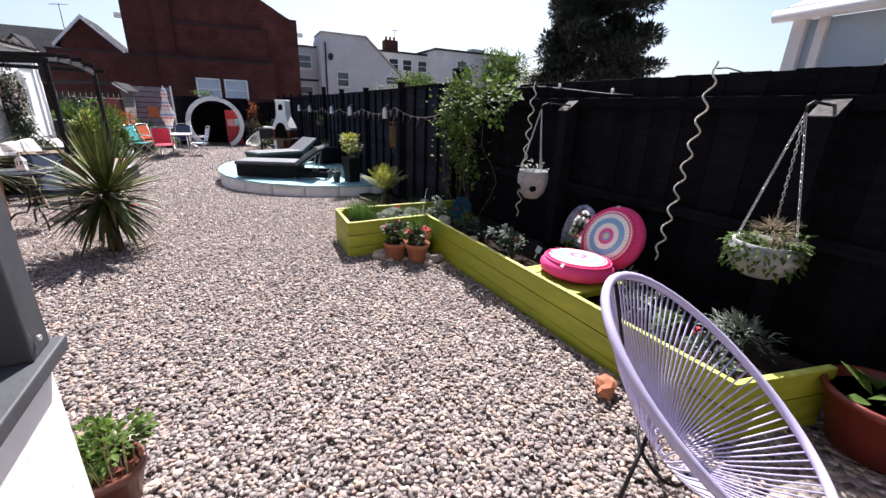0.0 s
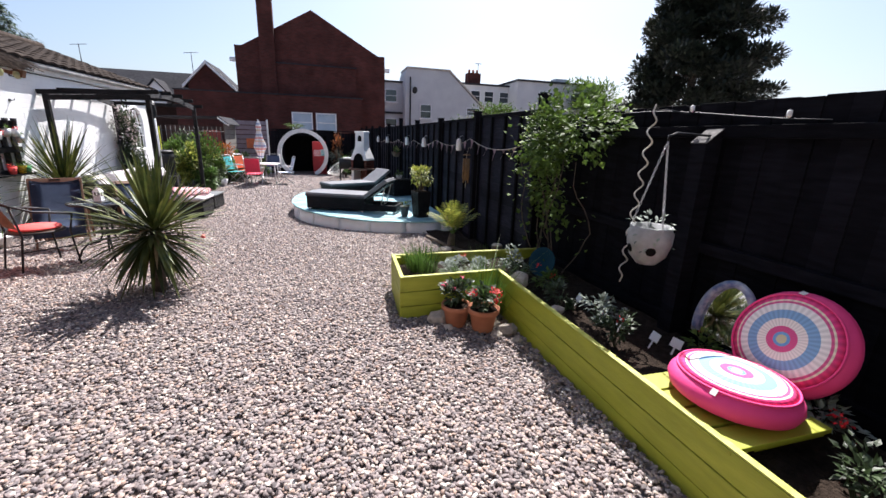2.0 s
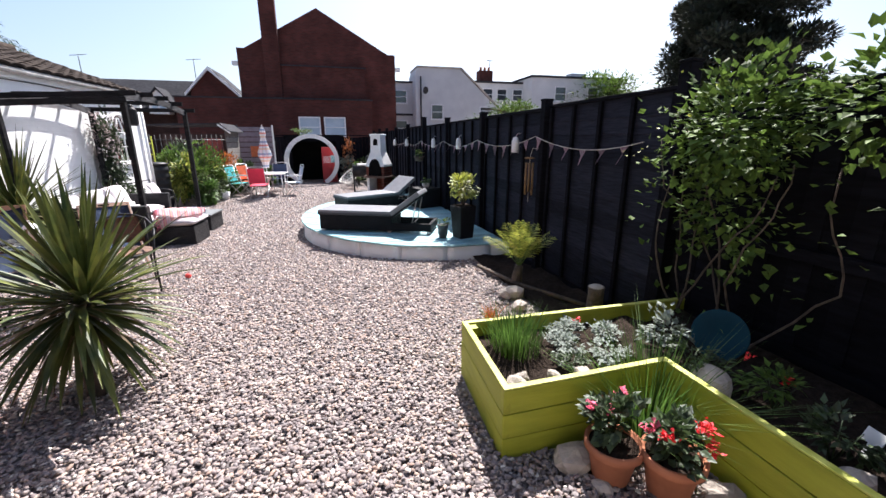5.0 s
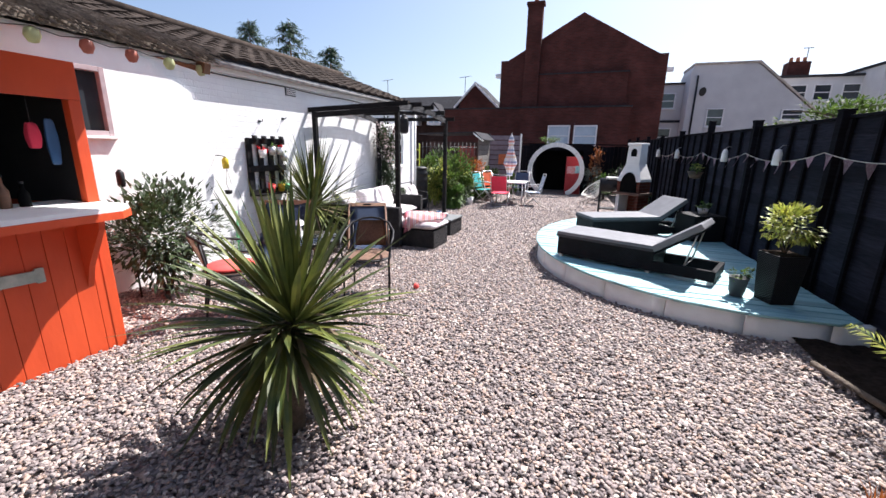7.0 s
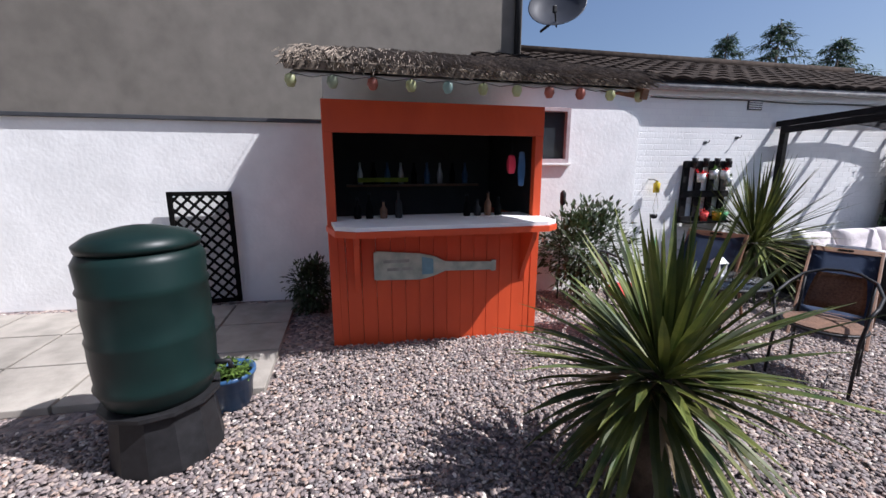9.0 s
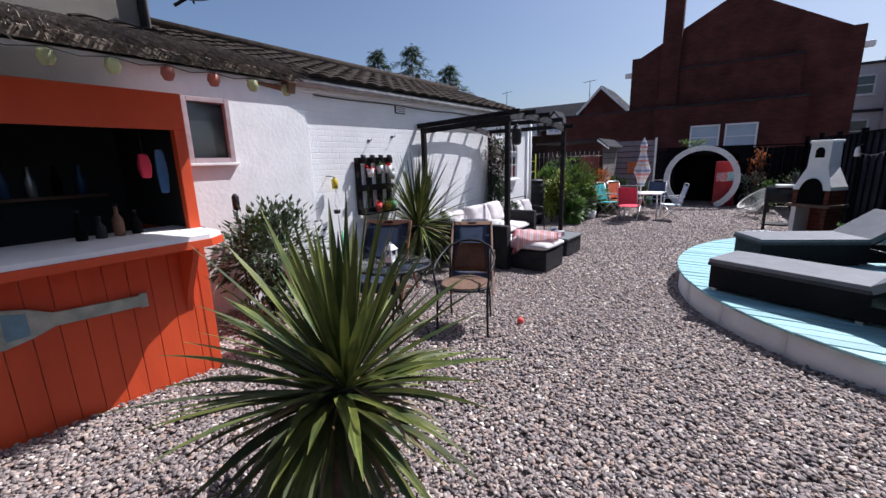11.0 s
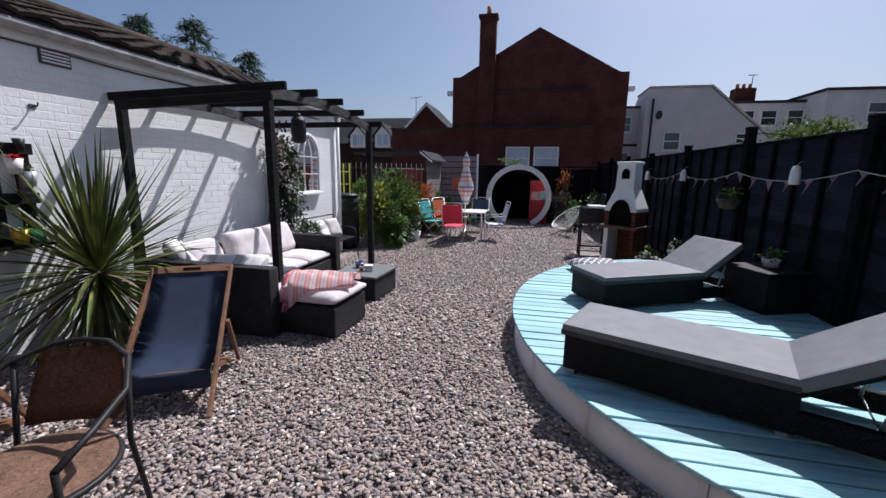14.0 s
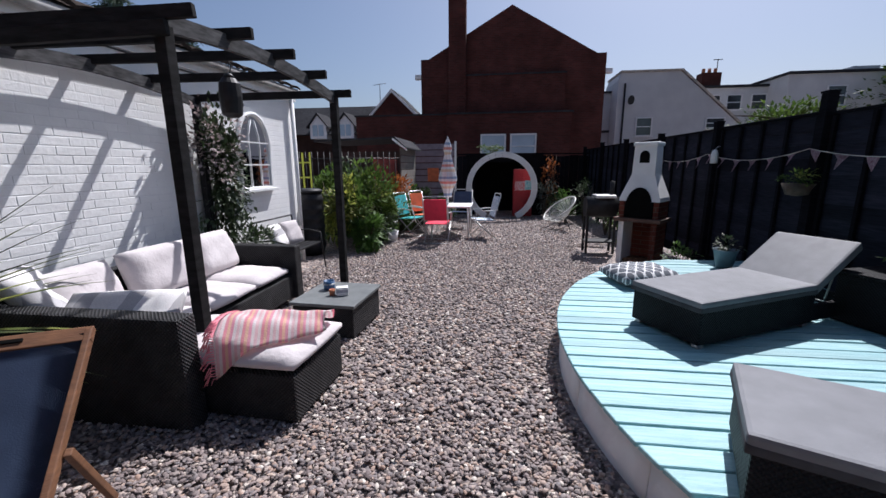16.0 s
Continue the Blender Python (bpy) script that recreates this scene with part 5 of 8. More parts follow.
    for k in range(5200):
        y = r.uniform(3.56, 6.05)
        s = r.random() ** 1.3
        x = 0.78 - s * 2.0
        z = 2.06 + s * 0.58 + r.uniform(0.0, 0.085)
        L = r.uniform(0.16, 0.34)
        d = Vector((1, r.uniform(-0.22, 0.22), -0.30 - r.uniform(0, 0.25) * (1 if s < 0.1 else 0.3))).normalized()
        p = Vector((x, y, z))
        q = p + d * L * (0.45 if s < 0.12 else 1)
        w = Vector((0, 0.004, 0.002))
        b = len(V)
        V += [tuple(p - w), tuple(p + w), tuple(q + w * 0.6), tuple(q - w * 0.6), tuple(p + Vector((0, 0, 0.007))), tuple(q + Vector((0, 0, 0.005)))]
        F += [(b, b + 1, b + 2, b + 3), (b, b + 3, b + 5, b + 4), (b + 1, b + 4, b + 5, b + 2)]
    tagged(raw("reeds", V, F, THATCH, ro), kind="stuff")
    part("thatch_mat", prism(B(), [(0.76, 3.58, 2.045), (0.76, 6.02, 2.045), (-1.36, 6.02, 2.66), (-1.36, 3.58, 2.66)], (0, 0, 1), 0.05), THATCH, t)
    part("end_beam", box(B(), (0.55, 5.96, 2.065), (0.5, 0.05, 0.07), Matrix.Rotation(0.28, 3, "Y")), PINE_WOOD, t)
    # fittings behind the counter
    for k, (y, h, m) in enumerate([(3.98, 0.16, SOOT_SHADE_BLACK), (4.08, 0.2, SOOT_SHADE_BLACK), (4.20, 0.14, PINE_WOOD), (4.33, 0.22, BLACK), (4.95, 0.18, SOOT_SHADE_BLACK), (5.05, 0.13, BLACK), (5.15, 0.2, PINE_WOOD), (5.25, 0.15, SOOT_SHADE_BLACK)]):
        bt = thing("bottle", pose(-3.40, y, 1.065), "dark glass bottle on the bar counter", "bottle", "bottles in the bar")
        part("glass_body", lathe(B(), [(0.03, 0), (0.032, 0.01), (0.032, h * 0.55), (0.012, h * 0.75), (0.012, h)], 14), m, bt)
        part("cap", lathe(B(), [(0.014, h), (0.014, h + 0.015), (0, h + 0.016)], 10), BLACK, bt)
    sh = thing("bar_shelf", pose(-4.50, 4.65, 1.30), "dark shelf with bottles on the bar's back wall", "shelf")
    part("board", box(B(), (0, 0, 0), (0.16, 1.5, 0.025)), PINE_WOOD, sh)
    part("strip", box(B(), (0.06, -0.35, 0.06), (0.02, 0.55, 0.05)), mat("yellow_green_cloth", (0.25, 0.30, 0.03), None, 9, 0.8), sh)
    for k in range(9):
        part("optic", lathe(B(), [(0.03, 0.015), (0.035, 0.12), (0.014, 0.2), (0.014, 0.25)], 10, (0.02, -0.6 + 0.15 * k, 0)), (SILVER, SOOT_SHADE_BLACK, BLUE_GLAZE)[k % 3], sh)
    fl = thing("hanging_bag", pose(-3.36, 5.40, 1.60), "red cloth bag and dark paddle hung in the bar", "bag")
    part("red_bag", pillow(B(), (0, -0.05, -0.08), (0.05, 0.07, 0.16)), RED_CLOTH, fl)
    part("paddle", pillow(B(), (0, 0.05, -0.12), (0.02, 0.07, 0.30)), BLUE_GLAZE, fl)
    part("cord", tube(B(), [(0, -0.05, 0.0), (0, -0.05, 0.165)], 0.003, 5), BLACK, fl)
    # paper lanterns on a string
    st = thing("light_string", pose(-2.52, 4.65, 2.03), "string of small coloured glass lights under the thatch", "string lights")
    part("wire", tube(B(), [(0, -1.04 + 0.117 * k, -0.02 * abs(math.sin(k * 1.57))) for k in range(21)], 0.002, 4), BLACK, st)
    cols = [((0.62, 0.64, 0.36), "yellow"), ((0.42, 0.58, 0.54), "teal"), ((0.62, 0.22, 0.16), "red"), ((0.56, 0.64, 0.46), "green")]
    ms = [mat("%s_plastic_lamp" % n, c, None, 9, 0.35, 0.0, 20, translucent=0.4) for c, n in cols]
    for k in range(11):
        y = -1.04 + 0.234 * k
        part("bulb", lathe(B(), [(0.0, -0.075), (0.02, -0.07), (0.034, -0.04), (0.028, -0.01), (0.008, 0.0)], 12, (0, y, -0.005)), ms[(k * 3 + k // 4) % 4 if k % 3 else 0], st)


tiki_bar()


# ---- palms and shrubs ----
def single_leaves(VF, step, name, material, parent):
    """Each long leaf is an object of its own."""
    V, F = VF
    per = len(F) * step // len(V)
    for k in range(len(V) // step):
        raw(name, V[k * step:(k + 1) * step], [tuple(i - k * step for i in f) for f in F[k * per:(k + 1) * per]], material, parent)


def cordyline(x, y, heads, seed, label, wide=0.030):
    z = gz(y)
    t = thing("cordyline", pose(x, y, z), label, "palm")
    r = random.Random(seed)
    bm = B()
    for (hx, hy, hz, L, n, el0, el1, dr) in heads:
        tube(bm, [(0, 0, -0.05), (hx * 0.4, hy * 0.4, hz * 0.5), (hx, hy, hz + 0.05)], 0.065, 10, 0.045)
    part("trunk", bm, BARK, t)
    for (hx, hy, hz, L, n, el0, el1, dr) in heads:
        single_leaves(straps(r, n, (hx, hy, hz), L, wide, el0, el1, dr, 7), 24, "leaf", FOLIAGE["strap"], t)
        single_leaves(straps(r, 18, (hx, hy, hz - 0.05), L * 0.6, 0.026, -0.5, 0.1, 1.2, 5), 18, "dry_leaf", FOLIAGE["dry"], t)


cordyline(-1.33, 5.20, [(0.0, 0.0, 0.50, 0.62, 125, -1.10, 0.55, 0.75), (0.03, 0.04, 0.60, 0.72, 85, 0.30, 1.50, 0.50)], 2, "big green cordyline with arching sword-shaped leaves in gravel", 0.036)
cordyline(-4.05, 9.10, [(0.02, 0.05, 0.62, 1.08, 230, -1.1, 1.5, 0.50)], 5, "spiky green cordyline against the white wall")


def feather_palm():
    t = thing("feather_palm", pose(2.08, 6.40, gz(6.35)), "small feathery palm with arching yellow-green fronds by the fence", "palm")
    r = random.Random(9)
    part("trunk", tube(B(), [(0, 0, -0.05), (0, 0, 0.12), (0.02, 0, 0.24)], 0.07, 9, 0.045), BARK, t)
    for k in range(13):
        a, el = 2.4 * k, 0.95 + 0.5 * k / 12 + r.uniform(-0.1, 0.1)
        d = Vector((math.cos(a) * math.cos(el), math.sin(a) * math.cos(el), math.sin(el)))
        p, pts, V, F = Vector((0.02, 0, 0.22)), [], [], []
        for i in range(17):
            pts.append(p.copy())
            side = d.cross(Vector((0, 0, 1))).normalized()
            up = side.cross(d)
            if i > 3:
                L = 0.18 * math.sin(math.pi * (0.18 + 0.75 * (i - 3) / 14))
                for s in (-1, 1):
                    for h in (0, 0.5):
                        e = (side * s + d * 0.75 + up * 0.25 + Vector((0, 0, r.uniform(-0.25, 0.05)))).normalized()
                        q, w, b = p + d * 0.045 * h, d * 0.006, len(V)
                        V += [tuple(q), tuple(q + e * L * 0.45 - w), tuple(q + e * L * 0.45 + w), tuple(q + e * L - Vector((0, 0, 0.035)))]
                        F += [(b, b + 2, b + 1), (b + 1, b + 2, b + 3)]
            p = p + d * 0.030
            d = (d + Vector((0, 0, -0.075 * math.cos(el)))).normalized()
        f = part("frond", tube(B(), pts, 0.005, 5, 0.002), FOLIAGE["grass"], t)
        tagged(raw("frond_leaf", V, F, FOLIAGE["gold"], f), kind="stuff")


feather_palm()


def shrub(name, x, y, radius, h, n, size, kind, label, seed, cat="shrub", z=None, ratio=0.4, clumps=22):
    t = thing(name, pose(x, y, gz(y) if z is None else z), label, cat)
    r = random.Random(seed)
    bm = B()
    for k in range(9):
        a = k * 2.4
        e = Vector((math.cos(a) * radius[0] * 0.6, math.sin(a) * radius[1] * 0.6, h * r.uniform(0.5, 0.95)))
        tube(bm, [(0, 0, -0.05), e * 0.5 + Vector((0, 0, h * 0.08)), e], 0.014, 5, 0.004)
    part("branch", bm, BARK, t)
    stuff_leaves("leaves", leaflets(r, clump_spots(r, n, (0, 0, h * 0.55), (radius[0], radius[1], h * 0.45), clumps, 0.35), size, ratio), kind, t)
    return t


shrub("evergreen_shrub", -4.02, 6.55, (0.50, 0.56), 1.14, 2900, 0.10, "dark", "dark glossy evergreen shrub by the white wall", 3, ratio=0.40, clumps=52)
shrub("corner_shrub", -4.22, 3.46, (0.20, 0.22), 0.55, 2200, 0.06, "dark", "small dark bush in the shaded corner", 4)


def torch():
    t = thing("garden_torch", pose(-4.15, 6.35, gz(6.35)), "slim black garden torch on a pole", "garden torch")
    part("pole", tube(B(), [(0, 0, 0), (0, 0, 1.15)], 0.010, 6), BLACK, t)
    part("burner", lathe(B(), [(0.02, 1.15), (0.034, 1.17), (0.034, 1.29), (0.012, 1.32)], 12), BLACK, t)


torch()


# ---- things hung on the white wall ----
def wall_things():
    t = thing("pallet_planter", pose(wall_x(8.72), 8.72, 0.74, 0, 0, -WALL_ROT), "dark pallet shelf with pots hung on the wall", "wall planter")
    for k in range(4):
        part("upright", box(B(), (0.03, -0.32 + 0.21 * k, 0.42), (0.03, 0.10, 0.84), bevel=0.005), CHARCOAL, t)
    for z in (0.05, 0.40, 0.80):
        part("rail", box(B(), (0.065, 0, z), (0.04, 0.74, 0.09), bevel=0.005), CHARCOAL, t)
    part("ledge", box(B(), (0.13, 0, 0.02), (0.14, 0.74, 0.025), bevel=0.004), CHARCOAL, t)
    for k in range(4):
        part("hook_cup", lathe(B(), [(0.026, 0), (0.04, 0.10), (0.034, 0.10), (0.03, 0.02), (0, 0.02)], 14, (0.11, -0.27 + 0.18 * k, 0.78)), BLACK, t)
    for k, (y, z, m) in enumerate([(-0.18, 0.56, WHITE_GLOSS), (0.02, 0.60, SILVER), (0.20, 0.60, WHITE_GLOSS), (0.28, 0.50, SILVER), (-0.05, 0.035, CORAL), (0.16, 0.035, YELLOW), (0.28, 0.035, GREEN_PLASTIC)]):
        p = thing("tin_pot", pose(wall_x(8.72) + 0.14, 8.72 + y, 0.74 + z, 0, 0, 0), "small tin plant pot on the pallet shelf", "flower pot", "pots on the pallet shelf")
        part("tin", lathe(B(), [(0.04, 0), (0.058, 0.12), (0.052, 0.12), (0.045, 0.03), (0, 0.03)], 16), m, p)
        r = random.Random(k)
        stuff_leaves("leaves", leaflets(r, clump_spots(r, 50, (0, 0, 0.13), (0.05, 0.05, 0.04), 6, 0.2), 0.035, 0.5), "red" if k in (0, 2, 4) else "grass", p)
    y = thing("yellow_feeder", pose(wall_x(7.90) + 0.10, 7.90, 1.32), "yellow bird feeder hanging from a wall bracket", "bird feeder")
    part("bracket", tube(B(), [(-0.10, -0.05, 0.02), (0.0, -0.05, 0.02), (0.02, 0.0, 0.0)], 0.006, 6), BLACK, y)
    part("bottle", lathe(B(), [(0.0, -0.15), (0.04, -0.15), (0.042, -0.03), (0.02, -0.01), (0.02, 0.0)], 16), YELLOW, y)
    part("string_net", tube(B(), [(0.01, 0, -0.15), (0.03, -0.05, -0.35), (0.02, 0.0, -0.46), (0.0, 0.06, -0.35), (0.01, 0, -0.15)], 0.004, 4), ROPE, y)
    part("cup", lathe(B(), [(0.0, -0.50), (0.04, -0.49), (0.05, -0.44), (0.042, -0.44), (0, -0.47)], 14), BLACK, y)
    for k, (yy, z) in enumerate(((9.19, 1.90), (8.68, 1.83))):
        h = thing("wall_hook", pose(wall_x(yy), yy, z), "small dark iron hook on the white wall", "hook", "wall hooks")
        part("peg", tube(B(), [(0, 0, 0), (0.06, 0, 0), (0.07, 0, 0.03)], 0.006, 6), BLACK, h)
        part("plate", box(B(), (0.004, 0, 0), (0.008, 0.05, 0.035)), GREY_CAP, h)
    # gothic mirror window
    g = thing("arched_mirror", pose(wall_x(13.28), 13.28, 1.03, 0, 0, -WALL_ROT), "gothic arched mirror with a white tracery frame", "mirror")
    w, h0, h1 = 0.36, 0.62, 1.03
    arc = []
    for k in range(9):
        u = k / 8
        arc.append((w * (1 - u ** 1.7), h0 + (h1 - h0) * math.sin(u * math.pi / 2)))
    out = [(w, 0.0)] + arc + [(-a, b) for a, b in arc[-2::-1]] + [(-w, 0.0)]
    part("glass", prism(B(), [(0.012, a, b) for a, b in out], (1, 0, 0), 0.006), MIRROR, g)
    part("frame", tube(B(), [(0.025, a, b) for a, b in out], 0.032, 6, closed=True), WHITE_PAINT, g)
    for q in (-0.12, 0.12):
        part("glazing_bar", tube(B(), [(0.025, q, 0.02), (0.025, q, 0.72), (0.025, q * 0.3, 0.95)], 0.010, 6), WHITE_PAINT, g)
    for z in (0.33, 0.64):
        part("cross_bar", box(B(), (0.025, 0, z), (0.016, 0.68, 0.018)), WHITE_PAINT, g)
    part("sill", box(B(), (0.05, 0, -0.03), (0.09, 0.82, 0.04), bevel=0.006), WHITE_PAINT, g)
    # clematis
    r = random.Random(12)
    c = thing("clematis", pose(wall_x(12.3) + 0.12, 12.3, gz(12.3)), "flowering clematis climbing the white wall", "climbing plant")
    bm = B()
    for k in range(7):
        pts = [(0, 0.05 * k - 0.1, -0.05)]
        for i in range(1, 9):
            pts.append((r.uniform(-0.05, 0.1), 0.05 * k - 0.1 + r.uniform(-0.14, 0.14) * i / 4, 0.28 * i))
        tube(bm, pts, 0.014, 5, 0.005)
    part("stem", bm, BARK, c)
    sp = clump_spots(r, 900, (0.14, -0.05, 1.85), (0.20, 0.42, 0.50), 30, 0.3)
    stuff_leaves("blossom", leaflets(r, sp, 0.05, 0.8), "blossom", c)
    sp = clump_spots(r, 2400, (0.12, 0.0, 1.45), (0.18, 0.38, 0.85), 50, 0.2) + clump_spots(r, 1100, (0.2, 0.25, 0.55), (0.28, 0.40, 0.42), 26, 0.2)
    stuff_leaves("leaves", leaflets(r, sp, 0.075, 0.55), "dark", c)


wall_things()


# ---- garden furniture by the wall ----
def bistro_chair(m, label, cushion=False):
    t = thing("bistro_chair", m, label, "chair", "wicker bistro chairs")
    part("seat", prism(B(), [(0.24 * math.cos(a) * 0.98, 0.24 * math.sin(a), 0.43 + 0.004 * math.cos(2 * a)) for a in [k * math.pi / 14 for k in range(28)]], (0, 0, 1), 0.022), WICKER, t)
    part("seat_ring", tube(B(), [(0.245 * math.cos(a), 0.245 * math.sin(a), 0.435) for a in [k * math.pi / 14 for k in range(28)]], 0.012, 6, closed=True), BLACK, t)
    bm, n = B(), 9
    rows = []
    for j in range(6):
        z = 0.50 + 0.055 * j
        rows.append([bm.verts.new((-0.235 - 0.02 * j + 0.06 * (1 - math.cos(a)), 0.235 * math.sin(a) * (1 - 0.008 * j * j), z)) for a in [-0.85 + 1.7 * i / n for i in range(n + 1)]])
    for a, b in zip(rows, rows[1:]):
        for i in range(n):
            bm.faces.new((a[i], a[i + 1], b[i + 1], b[i])).smooth = True
    bmesh.ops.solidify(bm, geom=list(bm.faces), thickness=0.012)
    part("backrest", bm, WICKER, t)
    arm = [(0.25, -0.26, 0.62), (0.10, -0.275, 0.655), (-0.10, -0.27, 0.69), (-0.24, -0.21, 0.76), (-0.315, -0.10, 0.80), (-0.325, 0, 0.81), (-0.315, 0.10, 0.80), (-0.24, 0.21, 0.76), (-0.10, 0.27, 0.69), (0.10, 0.275, 0.655), (0.25, 0.26, 0.62)]
    part("arm_loop", tube(B(), arm, 0.012, 7), BLACK, t)
    for s in (-1, 1):
        part("front_leg", tube(B(), [(0.25, s * 0.26, 0.62), (0.215, s * 0.235, 0.42), (0.25, s * 0.24, 0.0)], 0.011, 7), BLACK, t)
        part("back_leg", tube(B(), [(-0.25, s * 0.20, 0.755), (-0.20, s * 0.20, 0.42), (-0.27, s * 0.21, 0.0)], 0.011, 7), BLACK, t)
        part("stretcher", tube(B(), [(0.225, s * 0.235, 0.24), (-0.225, s * 0.20, 0.24)], 0.007, 6), BLACK, t)
    if cushion:
        c = thing("seat_pad", m @ pose(0, 0, 0.456), "round coral red seat pad on a chair", "cushion")
        part("pad", lathe(B(), [(0.0, 0.0), (0.20, 0.0), (0.225, 0.012), (0.215, 0.03), (0.0, 0.036)], 28), CORAL, c)


bistro_chair(pose(-2.05, 7.40, gz(7.4), 0, 0, -68), "brown wicker bistro chair with a black tube frame")
bistro_chair(pose(-2.95, 6.42, gz(6.4), 0, 0, 50), "brown wicker bistro chair with a coral seat pad", True)


def bistro_table():
    t = thing("bistro_table", pose(-2.42, 6.77, gz(6.77)), "round glass bistro table on curled black legs", "table")
    part("glass_top", lathe(B(), [(0.0, 0.715), (0.33, 0.715), (0.335, 0.72), (0.33, 0.725), (0.0, 0.725)], 44), TABLE_GLASS, t)
    part("top_ring", tube(B(), [(0.335 * math.cos(a), 0.335 * math.sin(a), 0.712) for a in [k * math.pi / 22 for k in range(44)]], 0.012, 6, closed=True), BLACK, t)
    part("centre_ring", tube(B(), [(0.05 * math.cos(a), 0.05 * math.sin(a), 0.30) for a in [k * math.pi / 8 for k in range(16)]], 0.008, 6, closed=True), BLACK, t)
    for k in range(4):
        a = k * math.pi / 2 + 0.5
        c, s = math.cos(a), math.sin(a)
        prof = [(0.30, 0.705), (0.20, 0.69), (0.075, 0.60), (0.05, 0.45), (0.055, 0.30), (0.10, 0.21), (0.21, 0.20), (0.28, 0.13), (0.33, 0.0)]
        part("leg", tube(B(), [(q * c, q * s, z) for q, z in prof], 0.012, 7), BLACK, t)
    l = thing("candle_lantern", pose(-2.46, 6.80, gz(6.77) + 0.726), "small white metal candle lantern on the table", "lantern")
    part("base", box(B(), (0, 0, 0.008), (0.085, 0.085, 0.016), bevel=0.003), WHITE_PAINT, l)
    for x in (-0.034, 0.034):
        for y in (-0.034, 0.034):
            part("corner", box(B(), (x, y, 0.065), (0.012, 0.012, 0.10)), WHITE_PAINT, l)
    for k in range(4):
        part("fretted_side", box(B(), (0.034 * math.cos(k * math.pi / 2), 0.034 * math.sin(k * math.pi / 2), 0.035), (0.05 if k % 2 else 0.004, 0.004 if k % 2 else 0.05, 0.04)), WHITE_PAINT, l)
    part("roof", box(B(), (0, 0, 0.135), (0.095, 0.095, 0.045), taper=0.35), WHITE_PAINT, l)
    part("ring", tube(B(), [(0.012 * math.cos(a), 0, 0.168 + 0.012 * math.sin(a)) for a in [k * math.pi / 5 for k in range(10)]], 0.002, 5, closed=True), WHITE_PAINT, l)
    part("candle", lathe(B(), [(0.02, 0.016), (0.02, 0.07), (0, 0.07)], 12), CREAM, l)


bistro_table()


def deckchair(m, label, head=(-0.55, 0.77), toe=0.43, front=(0.22, 0.24)):
    """Local x: the way the sitter faces. Two crossed frames and a hanging canvas sling."""
    t = thing("deckchair", m, label, "deckchair", "canvas deckchairs")
    w = 0.275
    def bar(name, p0, p1, y, wide):
        c, L, a = ((p0[0] + p1[0]) / 2, y, (p0[1] + p1[1]) / 2), math.hypot(p1[0] - p0[0], p1[1] - p0[1]), math.atan2(p0[1] - p1[1], p1[0] - p0[0])
        part(name, box(B(), c, (L, 0.026, wide), Matrix.Rotation(a, 3, "Y"), bevel=0.005), PINE_WOOD, t)
    for s in (-1, 1):
        bar("long_rail", head, (toe, 0.01), s * w, 0.042)
        bar("prop_rail", front, (-0.40, 0.02), s * (w - 0.04), 0.038)
        mid = (toe + 0.58 * (head[0] - toe), 0.01 + 0.58 * (head[1] - 0.01))
        bar("stay", mid, (-0.40, 0.02), s * (w + 0.028), 0.032)
    rot = Matrix.Rotation(math.atan2(head[1], toe - head[0]), 3, "Y")
    part("head_rail", box(B(), (head[0] + 0.02, 0, head[1] - 0.012), (0.07, 0.58, 0.032), rot, bevel=0.005), PINE_WOOD, t)
    # slot drawn as a solid black block, coloured as its inner shade
    part("hand_slot", box(B(), (head[0] + 0.026, 0, head[1] - 0.002), (0.018, 0.12, 0.026), rot, bevel=0.003), SOOT_SHADE_BLACK, t)
    part("front_rail", box(B(), (front[0], 0, front[1]), (0.04, 0.50, 0.03), bevel=0.005), PINE_WOOD, t)
    part("foot_rail", box(B(), (-0.38, 0, 0.035), (0.035, 0.50, 0.035), bevel=0.005), PINE_WOOD, t)
    bm, rows = B(), []
    for i in range(13):
        u = i / 12
        x = (head[0] + 0.03) * (1 - u) + front[0] * u
        z = (head[1] - 0.01) * (1 - u) + (front[1] + 0.015) * u - 0.13 * math.sin(math.pi * u) * (0.5 + 0.7 * u)
        rows.append([bm.verts.new((x, y * 0.262, z + 0.012 * abs(y) ** 2)) for y in (-1, -0.5, 0, 0.5, 1)])
    for dx, dz in ((0.026, 0.012), (0.030, -0.03), (0.012, -0.12)):  # hem turned over the front rail
        rows.append([bm.verts.new((front[0] + dx, y * 0.262, front[1] + dz)) for y in (-1, -0.5, 0, 0.5, 1)])
    for a, b in zip(rows, rows[1:]):
        for j in range(4):
            bm.faces.new((a[j], a[j + 1], b[j + 1], b[j])).smooth = True
    bmesh.ops.solidify(bm, geom=list(bm.faces), thickness=0.004)
    part("sling", bm, NAVY, t)


deckchair(pose(-2.74, 8.64, gz(8.6), 0, 0, -60.6), "wooden deckchair with a navy canvas sling")
deckchair(pose(-3.34, 7.60, gz(7.6), 0, 0, -66), "wooden deckchair with a creased navy sling", (-0.30, 0.90), 0.24, (0.40, 0.32))


